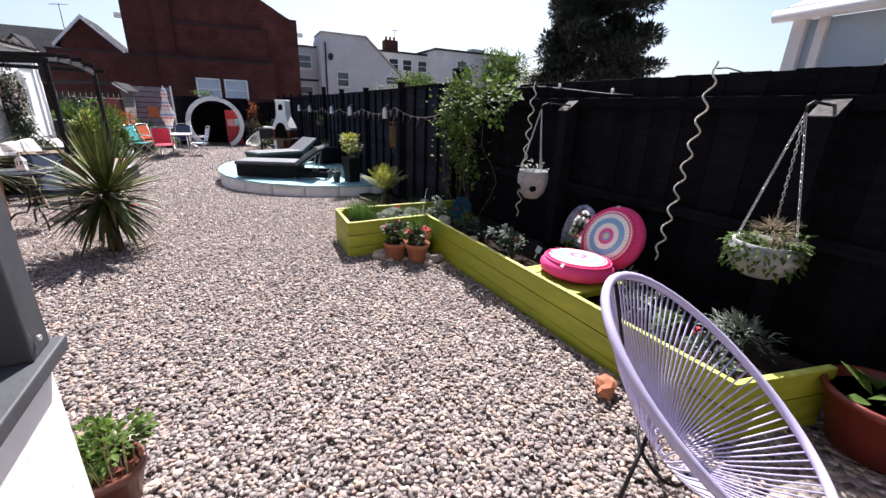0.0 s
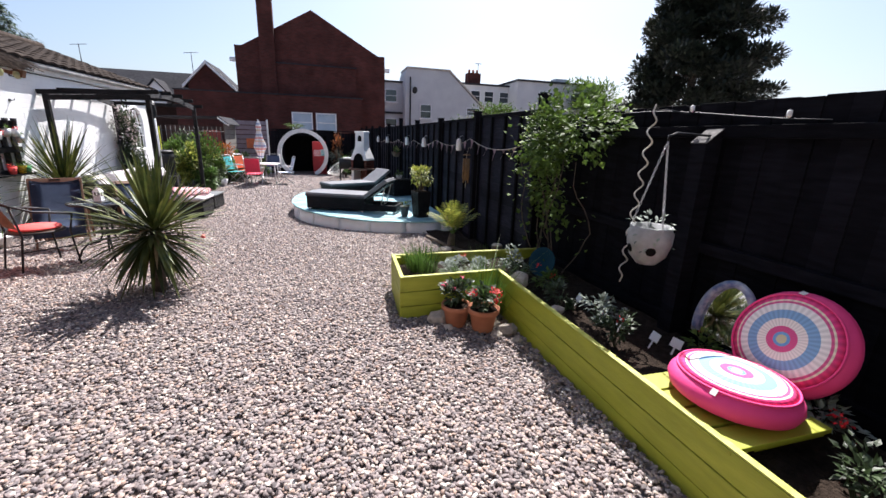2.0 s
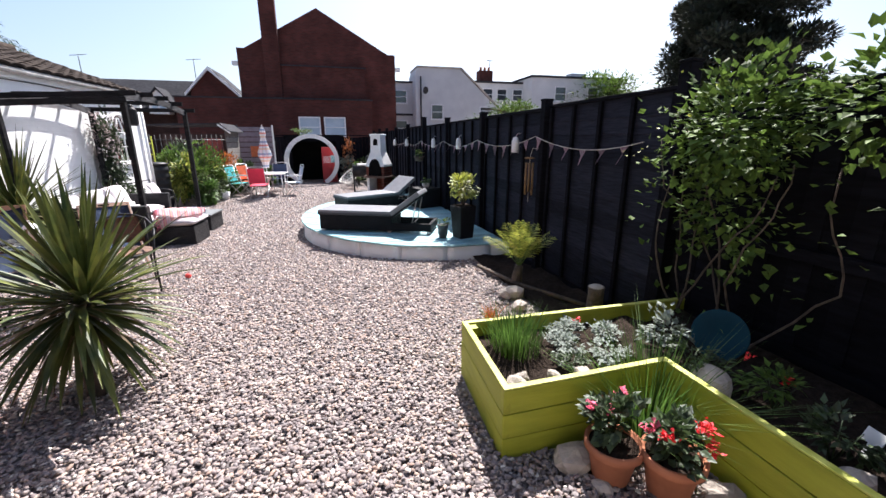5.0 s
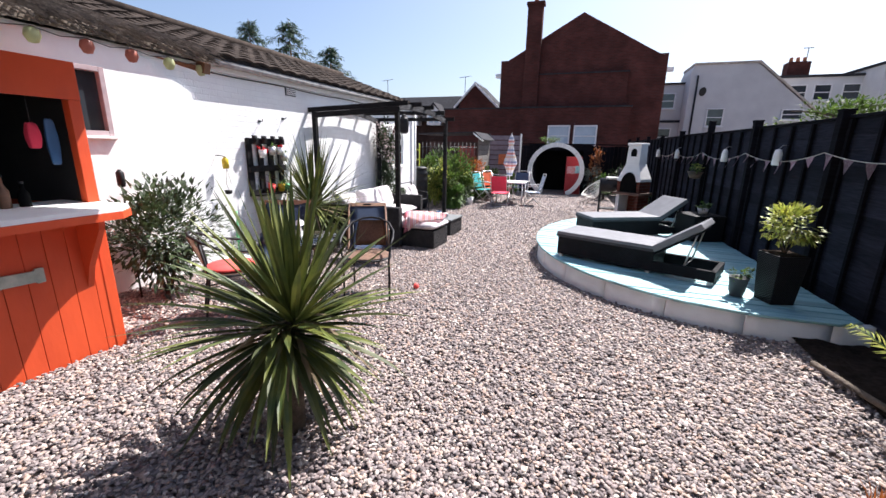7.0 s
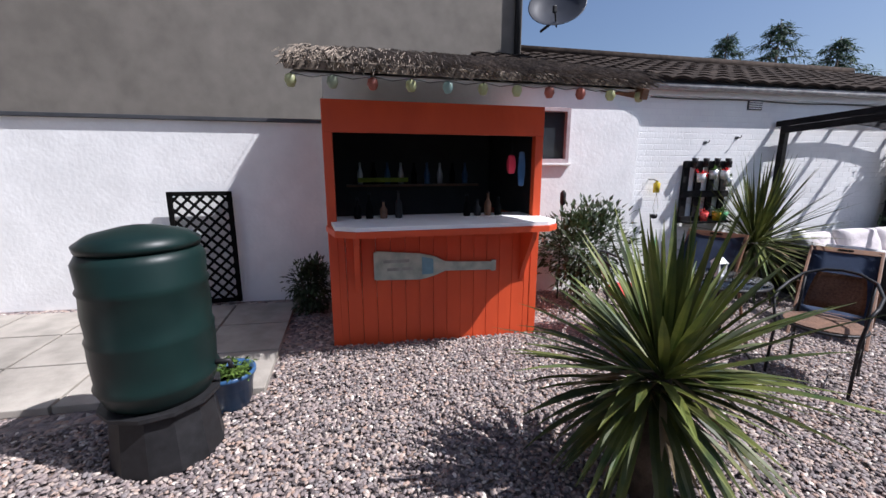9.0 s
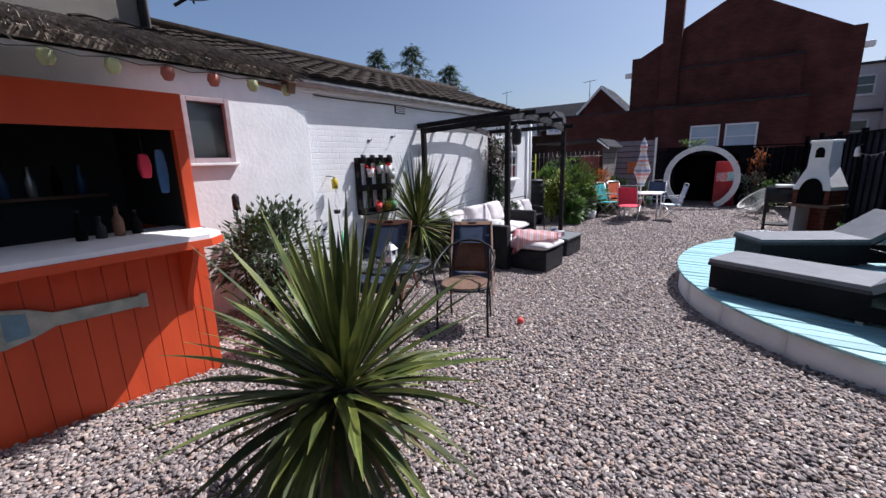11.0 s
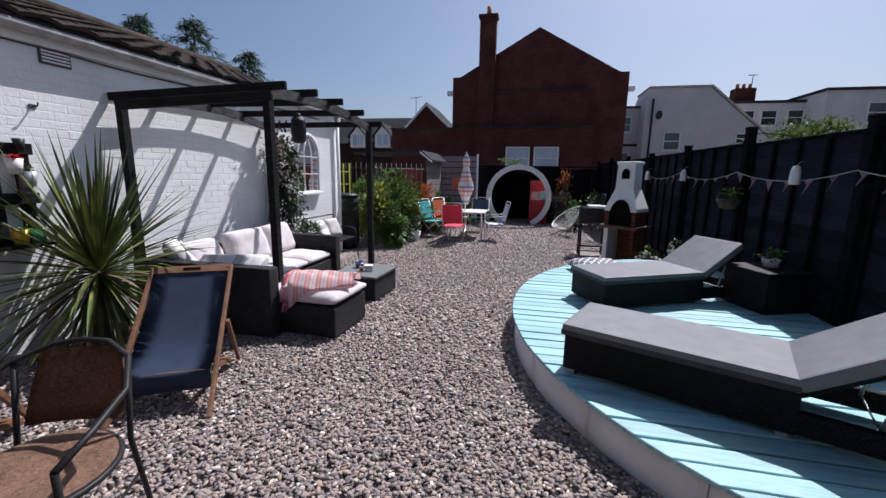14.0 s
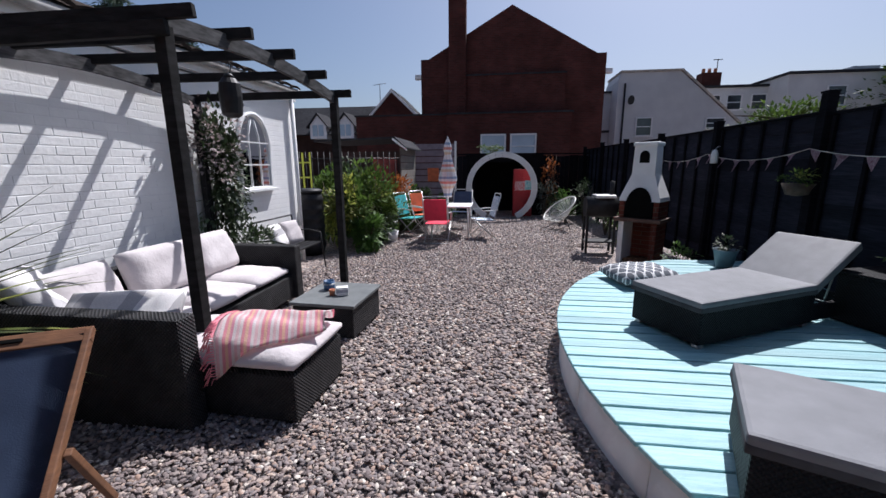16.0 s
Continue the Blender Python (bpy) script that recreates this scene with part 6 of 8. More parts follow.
def sofa():
    t = thing("corner_sofa", pose(0, 0, -0.2), "dark grey rattan corner sofa with cream cushions", "sofa")
    # long back along the wall, short back at the near end, arm at the far end
    part("long_back", box(B(), (-4.22, 10.90, 0.36), (0.14, 2.44, 0.66), bevel=0.02), RATTAN, t)
    part("near_back", box(B(), (-3.50, 9.73, 0.355), (1.56, 0.14, 0.69), bevel=0.02), RATTAN, t)
    part("far_arm", box(B(), (-3.72, 12.07, 0.33), (0.92, 0.14, 0.62), bevel=0.02), RATTAN, t)
    part("long_base", box(B(), (-3.73, 10.90, 0.17), (0.84, 2.2, 0.26), bevel=0.015), RATTAN, t)
    part("near_base", box(B(), (-3.03, 10.15, 0.17), (0.56, 0.70, 0.26), bevel=0.015), RATTAN, t)
    for x in (-4.2, -3.4):
        for y in (9.80, 12.05):
            part("foot", box(B(), (x, y, 0.02), (0.05, 0.05, 0.06)), BLACK, t)
    for i, (y, L) in enumerate(((10.25, 0.86), (11.0, 0.62), (11.63, 0.62))):
        part("seat_cushion", pillow(B(), (-3.71, y, 0.37), (0.80, L, 0.14)), CREAM, t)
    part("seat_cushion", pillow(B(), (-3.02, 10.15, 0.37), (0.60, 0.68, 0.14)), CREAM, t)
    lean = Matrix.Rotation(radians(70), 3, "Y")
    for k, (x, y, z, L, rz) in enumerate(((-4.02, 10.25, 0.60, 0.62, 0.1), (-3.98, 10.95, 0.63, 0.70, -0.05), (-4.0, 11.62, 0.63, 0.62, 0.03))):
        c = thing("back_cushion", pose(0, 0, -0.2), "plump cream back cushion on the sofa", "cushion", "sofa cushions")
        part("cover", pillow(B(), (x, y, z), (0.44, L, 0.22), Matrix.Rotation(rz, 3, "Z") @ lean, 12, 10), CREAM, c)
    c = thing("back_cushion", pose(0, 0, -0.2), "crumpled striped cream cushion on the sofa", "cushion", "sofa cushions")
    part("cover", pillow(B(), (-3.36, 9.92, 0.57), (0.70, 0.42, 0.17), Matrix.Rotation(0.25, 3, "Z") @ Matrix.Rotation(0.75, 3, "X"), 12, 10), STRIPE_PILLOW, c)
    c = thing("scatter_cushion", pose(0, 0, -0.2), "cream scatter cushion in the sofa corner", "cushion", "sofa cushions")
    part("cover", pillow(B(), (-3.98, 9.98, 0.66), (0.50, 0.44, 0.16), Matrix.Rotation(0.7, 3, "Z") @ Matrix.Rotation(1.0, 3, "Y"), 12, 10), STRIPE_PILLOW, c)
    o = thing("ottoman", pose(-2.48, 10.14, -0.2, 0, 0, -3), "dark rattan footstool with a cream cushion", "footstool")
    part("base", box(B(), (0, 0, 0.17), (0.70, 0.64, 0.30), bevel=0.015), RATTAN, o)
    part("cushion", pillow(B(), (0, 0, 0.385), (0.74, 0.68, 0.13)), CREAM, o)
    for x in (-0.3, 0.3):
        for y in (-0.27, 0.27):
            part("foot", box(B(), (x, y, 0.012), (0.05, 0.05, 0.05)), BLACK, o)
    # throw, draped over a corner of the stool, with its fringe
    th = thing("throw_blanket", pose(-2.38, 10.10, 0.255, 0, 0, 20), "pink and white striped woven throw with a fringe", "blanket")
    bm, n, m = B(), 30, 24
    g = {}

    def lie(u, v):
        """The heaped cloth: broad at the fringed end, gathered at the other, its corner slipping over the edge."""
        x = u * 0.62 + 0.03 * math.sin(5 * v)
        y = v * (0.56 - 0.30 * (u + 0.5) ** 1.4) + 0.05 * (u + 0.5)
        heap = max(0.0, 1 - (2.0 * v) ** 2) * (0.115 - 0.05 * u)
        z = 0.012 + heap + 0.012 * abs(math.sin(11 * u + 2.2 * math.sin(5 * v))) + 0.007 * math.sin(17 * v + 6 * u)
        over = max(0.0, -0.20 - y - 0.10 * (u + 0.5))
        return Vector((x, y + over * 0.45, z - over * 2.2))
    for i in range(n + 1):
        for j in range(m + 1):
            g[i, j] = bm.verts.new(lie(i / n - 0.5, j / m - 0.5))
    for i in range(n):
        for j in range(m):
            bm.faces.new((g[i, j], g[i + 1, j], g[i + 1, j + 1], g[i, j + 1])).smooth = True
    bmesh.ops.solidify(bm, geom=list(bm.faces), thickness=0.008)
    part("cloth", bm, THROW, th)
    bm, r = B(), random.Random(2)
    for k in range(110):
        p = lie(-0.5, k / 109 - 0.5)
        d = Vector((-0.045 + r.uniform(-0.02, 0.015), r.uniform(-0.02, 0.02), -0.01))
        low = -0.03 - r.uniform(0.0, 0.04)
        tube(bm, [p + Vector((0.005, 0, 0.002)), p + d * 0.6 + Vector((0, 0, 0.004)), p + d + Vector((0, 0, low * 0.5)), p + d * 1.25 + Vector((0, 0, max(low, 0.012 - p.z) if p.z > 0 else low))], 0.0035, 4)
    part("fringe", bm, mat("coral_pink_yarn", (0.80, 0.30, 0.34), (0.66, 0.20, 0.26), 40, 0.9, 0.3, 150), th)


sofa()


def coffee_table():
    t = thing("coffee_table", pose(-2.53, 11.42, gz(11.4), 0, 0, -4), "low dark grey rattan coffee table with a flat top", "table")
    part("base", box(B(), (0, 0, 0.16), (0.60, 0.66, 0.28), bevel=0.012), RATTAN, t)
    part("top", box(B(), (0, 0, 0.325), (0.64, 0.70, 0.03), bevel=0.006), mat("grey_slatted_table_top", (0.17, 0.18, 0.18), (0.12, 0.13, 0.13), 8, 0.5, 0.2, 40), t)
    z = gz(11.4) + 0.341
    c = thing("blue_pot", pose(-2.66, 11.52, z), "small blue patterned pot on the coffee table", "pot")
    part("cup", lathe(B(), [(0.05, 0), (0.055, 0.01), (0.055, 0.09), (0.048, 0.09), (0.046, 0.02), (0, 0.02)], 20), BLUE_GLAZE, c)
    part("band", tube(B(), [(0.056 * math.cos(a), 0.056 * math.sin(a), 0.06) for a in [k * math.pi / 9 for k in range(18)]], 0.006, 5, closed=True), SILVER, c)
    c = thing("tissue_box", pose(-2.46, 11.36, z, 0, 0, 20), "small white box on the coffee table", "box")
    part("carton", box(B(), (0, 0, 0.04), (0.11, 0.08, 0.08), bevel=0.004), WHITE_PAINT, c)
    part("printed_band", box(B(), (0, 0, 0.045), (0.1125, 0.0825, 0.03)), mat("pale_grey_print", (0.45, 0.45, 0.50), None, 40, 0.7), c)
    c = thing("candle_jar", pose(-2.55, 11.33, z), "small terracotta candle jar on the coffee table", "candle")
    part("jar", lathe(B(), [(0.025, 0), (0.03, 0.06), (0.025, 0.06), (0.02, 0.04), (0, 0.04)], 14), TERRACOTTA, c)
    b = thing("red_ball", pose(-1.62, 7.73, gz(7.73) + 0.036), "small coral red plastic ball on the gravel", "ball")
    part("shell", lathe(B(), [(0.034 * math.sin(a), -0.034 * math.cos(a)) for a in [math.pi * k / 10 for k in range(11)]], 16), CORAL, b)


coffee_table()


def garden_bench():
    t = thing("garden_bench", pose(-4.02, 13.35, gz(13.3), 0, 0, -WALL_ROT), "black metal garden bench with pale cushions", "bench")
    for k in range(5):
        part("seat_slat", box(B(), (-0.18 + 0.09 * k, 0, 0.42), (0.07, 1.05, 0.02), bevel=0.004), BLACK, t)
    for s in (-1, 1):
        part("side_frame", tube(B(), [(0.26, s * 0.53, 0.0), (0.22, s * 0.53, 0.40), (0.20, s * 0.53, 0.58), (0.0, s * 0.53, 0.62), (-0.22, s * 0.53, 0.60), (-0.28, s * 0.53, 0.85), (-0.22, s * 0.53, 0.42), (-0.30, s * 0.53, 0.0)], 0.013, 7), BLACK, t)
    part("top_rail", tube(B(), [(-0.28, -0.53, 0.85), (-0.28, 0.53, 0.85)], 0.013, 7), BLACK, t)
    for k, (y, m) in enumerate(((-0.25, STRIPE_PILLOW), (0.15, CREAM))):
        c = thing("scatter_cushion", pose(-4.10, 13.35 + y, gz(13.3) + 0.63, 0, 66, 8 - 20 * k), "pale scatter cushion propped on the bench", "cushion", "bench cushions")
        part("cover", pillow(B(), (0, 0, 0), (0.36, 0.38, 0.13)), m, c)


garden_bench()


def pergola():
    t = thing("pergola", pose(0, 0, 0), "charcoal timber pergola with bowed side beams and rafters", "pergola")
    ne, fe, nw, fw = (-2.94, 10.11), (-2.73, 12.10), (-4.40, 9.85), (-4.34, 12.10)
    def height(u, east):
        return 2.03 + (0.12 * (1 - u) if east else 0.02 * (1 - u)) + (0.08 if east else 0.12) * math.sin(math.pi * u)
    for (x, y), top in ((ne, 2.13), (fe, 2.06), (nw, 2.06), (fw, 2.06)):
        part("post", box(B(), (x, y, (top - 0.27) / 2), (0.075, 0.075, top + 0.27), bevel=0.006), CHARCOAL, t)
    for a, b, east in ((ne, fe, True), (nw, fw, False)):
        n = 14
        pts = [(a[0] + (b[0] - a[0]) * k / n, a[1] + (b[1] - a[1]) * k / n, height(k / n, east)) for k in range(n + 1)]
        d = (Vector((b[0], b[1], 0)) - Vector((a[0], a[1], 0))).normalized()
        out = [(p[0], p[1], p[2] - 0.05) for p in pts] + [(p[0], p[1], p[2] + 0.05) for p in pts[::-1]]
        side = Vector((-d.y, d.x, 0))
        part("bowed_beam", prism(B(), [tuple(Vector(p) - side * 0.02) for p in out], side, 0.04), WEATHERED_SUNLIT, t, "weathered grey bowed beam with its sunlit tone in the colour")
    def spar(name, u, lift, dy, over, deep):
        a = Vector((nw[0] + (fw[0] - nw[0]) * u, nw[1] + (fw[1] - nw[1]) * u + dy, height(u, False) + lift))
        b = Vector((ne[0] + (fe[0] - ne[0]) * u, ne[1] + (fe[1] - ne[1]) * u + dy, height(u, True) + lift))
        d = b - a
        rot = Matrix.Rotation(math.atan2(d.y, d.x), 3, "Z") @ Matrix.Rotation(-math.atan2(d.z, math.hypot(d.x, d.y)), 3, "Y")
        part(name, box(B(), (a + b) / 2 + d.normalized() * 0.04, (d.length + over, 0.045, deep), rot, bevel=0.006), CHARCOAL, t)
    for k in range(5):
        spar("rafter", k / 4, 0.05, 0.0, 0.30, 0.075)
    spar("head_beam", 0.0, -0.05, -0.06, 0.06, 0.085)
    l = thing("hanging_lantern", pose(-3.30, 11.2, 2.22), "black pierced metal lantern hanging from a rafter", "lantern")
    part("shade", lathe(B(), [(0.05, -0.14), (0.085, -0.19), (0.095, -0.30), (0.085, -0.44), (0.05, -0.47), (0.0, -0.47)], 16, smooth=False), BLACK, l)
    part("hanger", tube(B(), [(0, 0, -0.14), (0.03, 0, -0.05), (0, 0, 0.02)], 0.004, 5), BLACK, l)
    part("cap", lathe(B(), [(0.055, -0.145), (0.03, -0.11), (0.0, -0.10)], 14), BLACK, l)


pergola()


# ---- deck and what stands on it ----
DX, DY, DA, DB, DTOP = 2.0, 10.55, 2.50, 2.90, 0.085


def deck():
    t = thing("round_deck", pose(0, 0, 0), "round raised deck of aqua painted boards with white sides", "deck")
    pitch = 0.142
    y = DY - DB + 0.02
    k = 0
    while y < DY + DB - 0.05:
        q = [1 - ((yy - DY) / DB) ** 2 for yy in (y, y + pitch - 0.015)]
        if min(q) > 0.003:
            xl = [DX - DA * math.sqrt(v) for v in q]
            xr = [min(DX + DA * math.sqrt(v), fence_x(y) - 0.06) for v in q]
            if xr[0] - xl[0] > 0.15 and xr[1] - xl[1] > 0.15:
                z = DTOP - 0.026 + 0.003 * math.sin(k * 4.7)
                out = [(xl[0] - 0.012, y, z), (xr[0], y, z), (xr[1], y + pitch - 0.015, z), (xl[1] - 0.012, y + pitch - 0.015, z)]
                bm = prism(B(), out, (0, 0, 1), 0.026)
                bmesh.ops.bevel(bm, geom=list(bm.edges), offset=0.004, segments=1, affect="EDGES")
                part("deck_board", bm, DECK, t)
        y += pitch
        k += 1
    # white rendered kerb in curved blocks
    n, a0, a1 = 11, radians(128), radians(291)
    for i in range(n):
        bm, top, bot, topi, boti = B(), [], [], [], []
        for j in range(7):
            a = a0 + (a1 - a0) * (i + 0.004 + 0.992 * j / 6) / n
            for lst, off, z in ((top, 0.0, DTOP - 0.028), (bot, 0.012, None), (topi, -0.10, DTOP - 0.028), (boti, -0.10, None)):
                x, yy = DX + (DA - 0.03 + off) * math.cos(a), DY + (DB - 0.03 + off) * math.sin(a)
                lst.append(bm.verts.new((x, yy, gz(yy) - 0.06 if z is None else z)))
        for j in range(6):
            bm.faces.new((top[j], top[j + 1], bot[j + 1], bot[j])).smooth = True
            bm.faces.new((top[j], topi[j], topi[j + 1], top[j + 1]))
            bm.faces.new((topi[j], boti[j], boti[j + 1], topi[j + 1]))
        for j in (0, 6):
            bm.faces.new((top[j], bot[j], boti[j], topi[j]))
        part("kerb_block", bm, WHITE_PAINT, t, "white painted curved kerb block")
    bm = lathe(B(), [(0.97, DTOP - 0.032), (0.97, -0.4)], 48, (0, 0, 0))
    bmesh.ops.scale(bm, vec=(DA, DB * 1.0, 1), verts=bm.verts)
    bmesh.ops.translate(bm, vec=(DX - 0.0, DY, 0), verts=bm.verts)
    for v in bm.verts:
        v.co.x = min(v.co.x, fence_x(v.co.y) - 0.08)
    part("substructure", bm, SOIL, t)


deck()


def lounger(m, label, lift):
    """Local x runs from the foot to the head."""
    t = thing("sun_lounger", m, label, "sun lounger", "sun loungers on the deck")
    w = 0.58
    part("frame", box(B(), (0.60, 0, 0.155), (1.20, w, 0.25), bevel=0.012), LOUNGER, t)
    for y in (-w / 2 + 0.03, w / 2 - 0.03):
        part("side_rail", box(B(), (1.50, y, 0.10), (0.62, 0.05, 0.12), bevel=0.006), LOUNGER, t)
    part("end_rail", box(B(), (1.80, 0, 0.10), (0.05, w, 0.12), bevel=0.006), LOUNGER, t)
    for x in (0.05, 1.15, 1.78):
        for y in (-w / 2 + 0.04, w / 2 - 0.04):
            part("foot", box(B(), (x, y, 0.018), (0.05, 0.05, 0.036)), SILVER, t)
    a = radians(lift)
    rot = Matrix.Rotation(-a, 3, "Y")
    L = 0.54
    c = Vector((1.19, 0, 0.25)) + rot @ Vector((L / 2, 0, 0))
    br = part("backrest", box(B(), c, (L, w - 0.02, 0.04), rot, bevel=0.008), LOUNGER, t)
    part("prop_bar", tube(B(), [tuple(Vector((1.19, -0.2, 0.27)) + rot @ Vector((0.5, 0, 0))), (1.50, -0.2, 0.14), (1.50, 0.2, 0.14), tuple(Vector((1.19, 0.2, 0.27)) + rot @ Vector((0.5, 0, 0)))], 0.010, 6), SILVER, br)
    cu = part("seat_cushion", box(B(), (0.585, 0, 0.305), (1.21, w + 0.02, 0.075), bevel=0.018), GREY_CLOTH, t)
    c2 = Vector((1.19, 0, 0.305)) + rot @ Vector((L / 2, 0, 0.0))
    part("back_cushion", box(B(), c2, (L + 0.03, w + 0.02, 0.075), rot, bevel=0.018), GREY_CLOTH, t)
    part("cushion_edge", box(B(), (0.585, 0, 0.285), (1.216, w + 0.026, 0.038), bevel=0.010), DARK_CLOTH, t)


lounger(pose(0.0, 9.40, DTOP, 0, 0, -24), "grey-cushioned black sun lounger with its back raised", 36)
lounger(pose(0.24, 10.78, DTOP, 0, 0, 27), "grey-cushioned black sun lounger beside a side table", 33)


def deck_things():
    t = thing("side_table", pose(2.02, 11.10, DTOP, 0, 0, 20), "black woven cube side table on the deck", "table")
    part("body", box(B(), (0, 0, 0.20), (0.50, 0.50, 0.38), bevel=0.012), LOUNGER, t)
    part("top", box(B(), (0, 0, 0.405), (0.53, 0.53, 0.025), bevel=0.006), LOUNGER, t)
    p = thing("table_plant", pose(2.06, 11.15, DTOP + 0.418), "small green plant in a white pot on the table", "flower pot")
    part("pot", lathe(B(), [(0.06, 0), (0.085, 0.09), (0.075, 0.09), (0.065, 0.03), (0, 0.03)], 20), WHITE_GLOSS, p)
    r = random.Random(3)
    stuff_leaves("leaves", leaflets(r, clump_spots(r, 160, (0, 0, 0.13), (0.10, 0.10, 0.06), 10, 0.3), 0.05, 0.5), "grass", p)
    c = thing("floor_cushion", pose(0.56, 12.22, DTOP, 0, 0, 15), "grey floor cushion with a white trellis pattern", "cushion")
    part("cover", pillow(B(), (0, 0, 0.085), (0.66, 0.56, 0.17)), POUF, c)
    bp = thing("tall_planter", pose(1.98, 8.12, DTOP), "tall black square planter with a golden shrub", "planter")
    part("pot", box(B(), (0, 0, 0.24), (0.22, 0.22, 0.48), Matrix.Rotation(0.3, 3, "Z"), bevel=0.008, taper=1.28), LOUNGER, bp)
    part("soil", box(B(), (0, 0, 0.482), (0.24, 0.24, 0.01), Matrix.Rotation(0.3, 3, "Z")), SOIL, bp)
    r = random.Random(7)
    bm = B()
    for k in range(7):
        a = k * 0.9
        tube(bm, [(0, 0, 0.47), (0.12 * math.cos(a), 0.12 * math.sin(a), 0.72)], 0.008, 5, 0.003)
    part("stem", bm, BARK, bp)
    stuff_leaves("leaves", leaflets(r, clump_spots(r, 800, (0, 0, 0.78), (0.23, 0.23, 0.21), 26, 0.4), 0.065, 0.42), "gold", bp)
    sp = thing("small_pot", pose(1.68, 8.16, DTOP), "small dark grey pot with a straggly plant", "flower pot")
    part("pot", lathe(B(), [(0.055, 0), (0.085, 0.19), (0.09, 0.20), (0.078, 0.20), (0.07, 0.05), (0, 0.05)], 20), GREY_CAP, sp)
    stuff_leaves("leaves", leaflets(r, clump_spots(r, 90, (0, 0, 0.24), (0.09, 0.09, 0.06), 8, 0.3), 0.05, 0.5), "vine", sp)
    lp = thing("pale_blue_pot", pose(1.78, 12.95, DTOP), "pale blue-grey pot with white flowers on the deck", "flower pot")
    part("pot", lathe(B(), [(0.08, 0), (0.13, 0.22), (0.14, 0.23), (0.12, 0.23), (0.1, 0.06), (0, 0.06)], 22), mat("pale_blue_grey_glaze", (0.12, 0.165, 0.20), None, 9, 0.5), lp)
    stuff_leaves("leaves", leaflets(r, clump_spots(r, 160, (0, 0, 0.30), (0.15, 0.15, 0.09), 10, 0.3), 0.05, 0.5), "dark", lp)
    shrub("deck_side_plant", 1.70, 13.9, (0.25, 0.25), 0.45, 300, 0.07, "grass", "low bright green plant beside the deck", 21)


deck_things()


# ---- hung on the fence ----
def fence_things():
    r = random.Random(14)
    s = thing("bunting", pose(0, 0, 0), "string of faded pink floral bunting along the fence", "bunting")
    pts = []
    spans = [(5.30, 1.48), (7.00, 1.54), (8.85, 1.50), (10.7, 1.48), (12.6, 1.48), (14.5, 1.48), (16.4, 1.48)]
    for (y0, z0), (y1, z1) in zip(spans, spans[1:]):
        for k in range(12):
            u = k / 12
            y = y0 + (y1 - y0) * u
            pts.append((fence_x(y) - 0.09, y, z0 + (z1 - z0) * u - 0.42 * u * (1 - u)))
    part("cord", tube(B(), pts, 0.004, 4), ROPE, s)
    for k in range(1, len(pts) - 1, 2):
        p, q = Vector(pts[k]), Vector(pts[k + 1])
        w = r.uniform(0.36, 0.55)
        c, e = (p + q) / 2, (q - p) * w
        drop = r.uniform(0.11, 0.17)
        curl = Vector((-r.uniform(0.0, 0.05), r.uniform(-0.04, 0.04), 0))
        rows = [[c - e, c + e], [c - e * 0.62 + curl * 0.5 - Vector((0, 0, drop * 0.38)), c + e * 0.62 - curl * 0.3 - Vector((0, 0, drop * 0.38))], [c + curl - Vector((0, 0, drop)), c + curl * 1.1 + e * 0.05 - Vector((0, 0, drop))]]
        bm = B()
        g = [[bm.verts.new(v) for v in row] for row in rows]
        for a, b in zip(g, g[1:]):
            bm.faces.new((a[0], a[1], b[1], b[0]))
        bmesh.ops.solidify(bm, geom=list(bm.faces), thickness=0.002)
        part("flag", bm, BUNTING, s)
    for y in (7.49, 9.75, 11.45, 14.3, 16.2):
        l = thing("fence_lantern", pose(fence_x(y) - 0.10, y, 1.34), "small white lantern hung on the fence", "lantern", "white fence lanterns")
        part("body", lathe(B(), [(0.045, 0.0), (0.05, 0.02), (0.046, 0.14), (0.03, 0.19), (0.0, 0.20)], 12), WHITE_GLOSS, l)
        part("hanger", tube(B(), [(0, 0, 0.195), (0.03, 0, 0.24), (0.07, 0, 0.24)], 0.004, 5), SILVER, l)
    c = thing("wind_chime", pose(fence_x(7.05) - 0.12, 7.05, 1.28), "bamboo wind chime hanging on the fence", "wind chime")
    part("top_disc", lathe(B(), [(0.0, 0), (0.06, 0), (0.06, 0.015), (0, 0.02)], 16), BAMBOO, c)
    for k in range(6):
        a = k * math.pi / 3
        part("bamboo_tube", tube(B(), [(0.045 * math.cos(a), 0.045 * math.sin(a), -0.05), (0.047 * math.cos(a), 0.047 * math.sin(a), -0.36 - 0.04 * (k % 3))], 0.013, 8), BAMBOO, c)
    part("hanger", tube(B(), [(0, 0, 0.015), (0.03, 0, 0.12), (0.10, 0, 0.12)], 0.003, 5), ROPE, c)
    part("clapper", tube(B(), [(0, 0, 0), (0, 0, -0.52)], 0.004, 5), ROPE, c)
    w = thing("wall_basket", pose(fence_x(12.6) - 0.14, 12.6, 1.12), "green basket of yellow-green flowers on the fence", "hanging basket")
    part("bowl", lathe(B(), [(0.0, -0.14), (0.10, -0.12), (0.15, 0.0), (0.14, 0.0), (0, -0.02)], 18), BARK, w)
    stuff_leaves("leaves", leaflets(r, clump_spots(r, 240, (0, 0, 0.05), (0.17, 0.20, 0.09), 12, 0.3), 0.05, 0.5), "vine", w)
    stuff_leaves("flowers", leaflets(r, clump_spots(r, 50, (0, 0, 0.09), (0.16, 0.20, 0.07), 8, 0.3), 0.035, 0.9), "gold", w)
    part("bracket", box(B(), (0.12, 0, -0.03), (0.06, 0.05, 0.10)), BLACK, w)
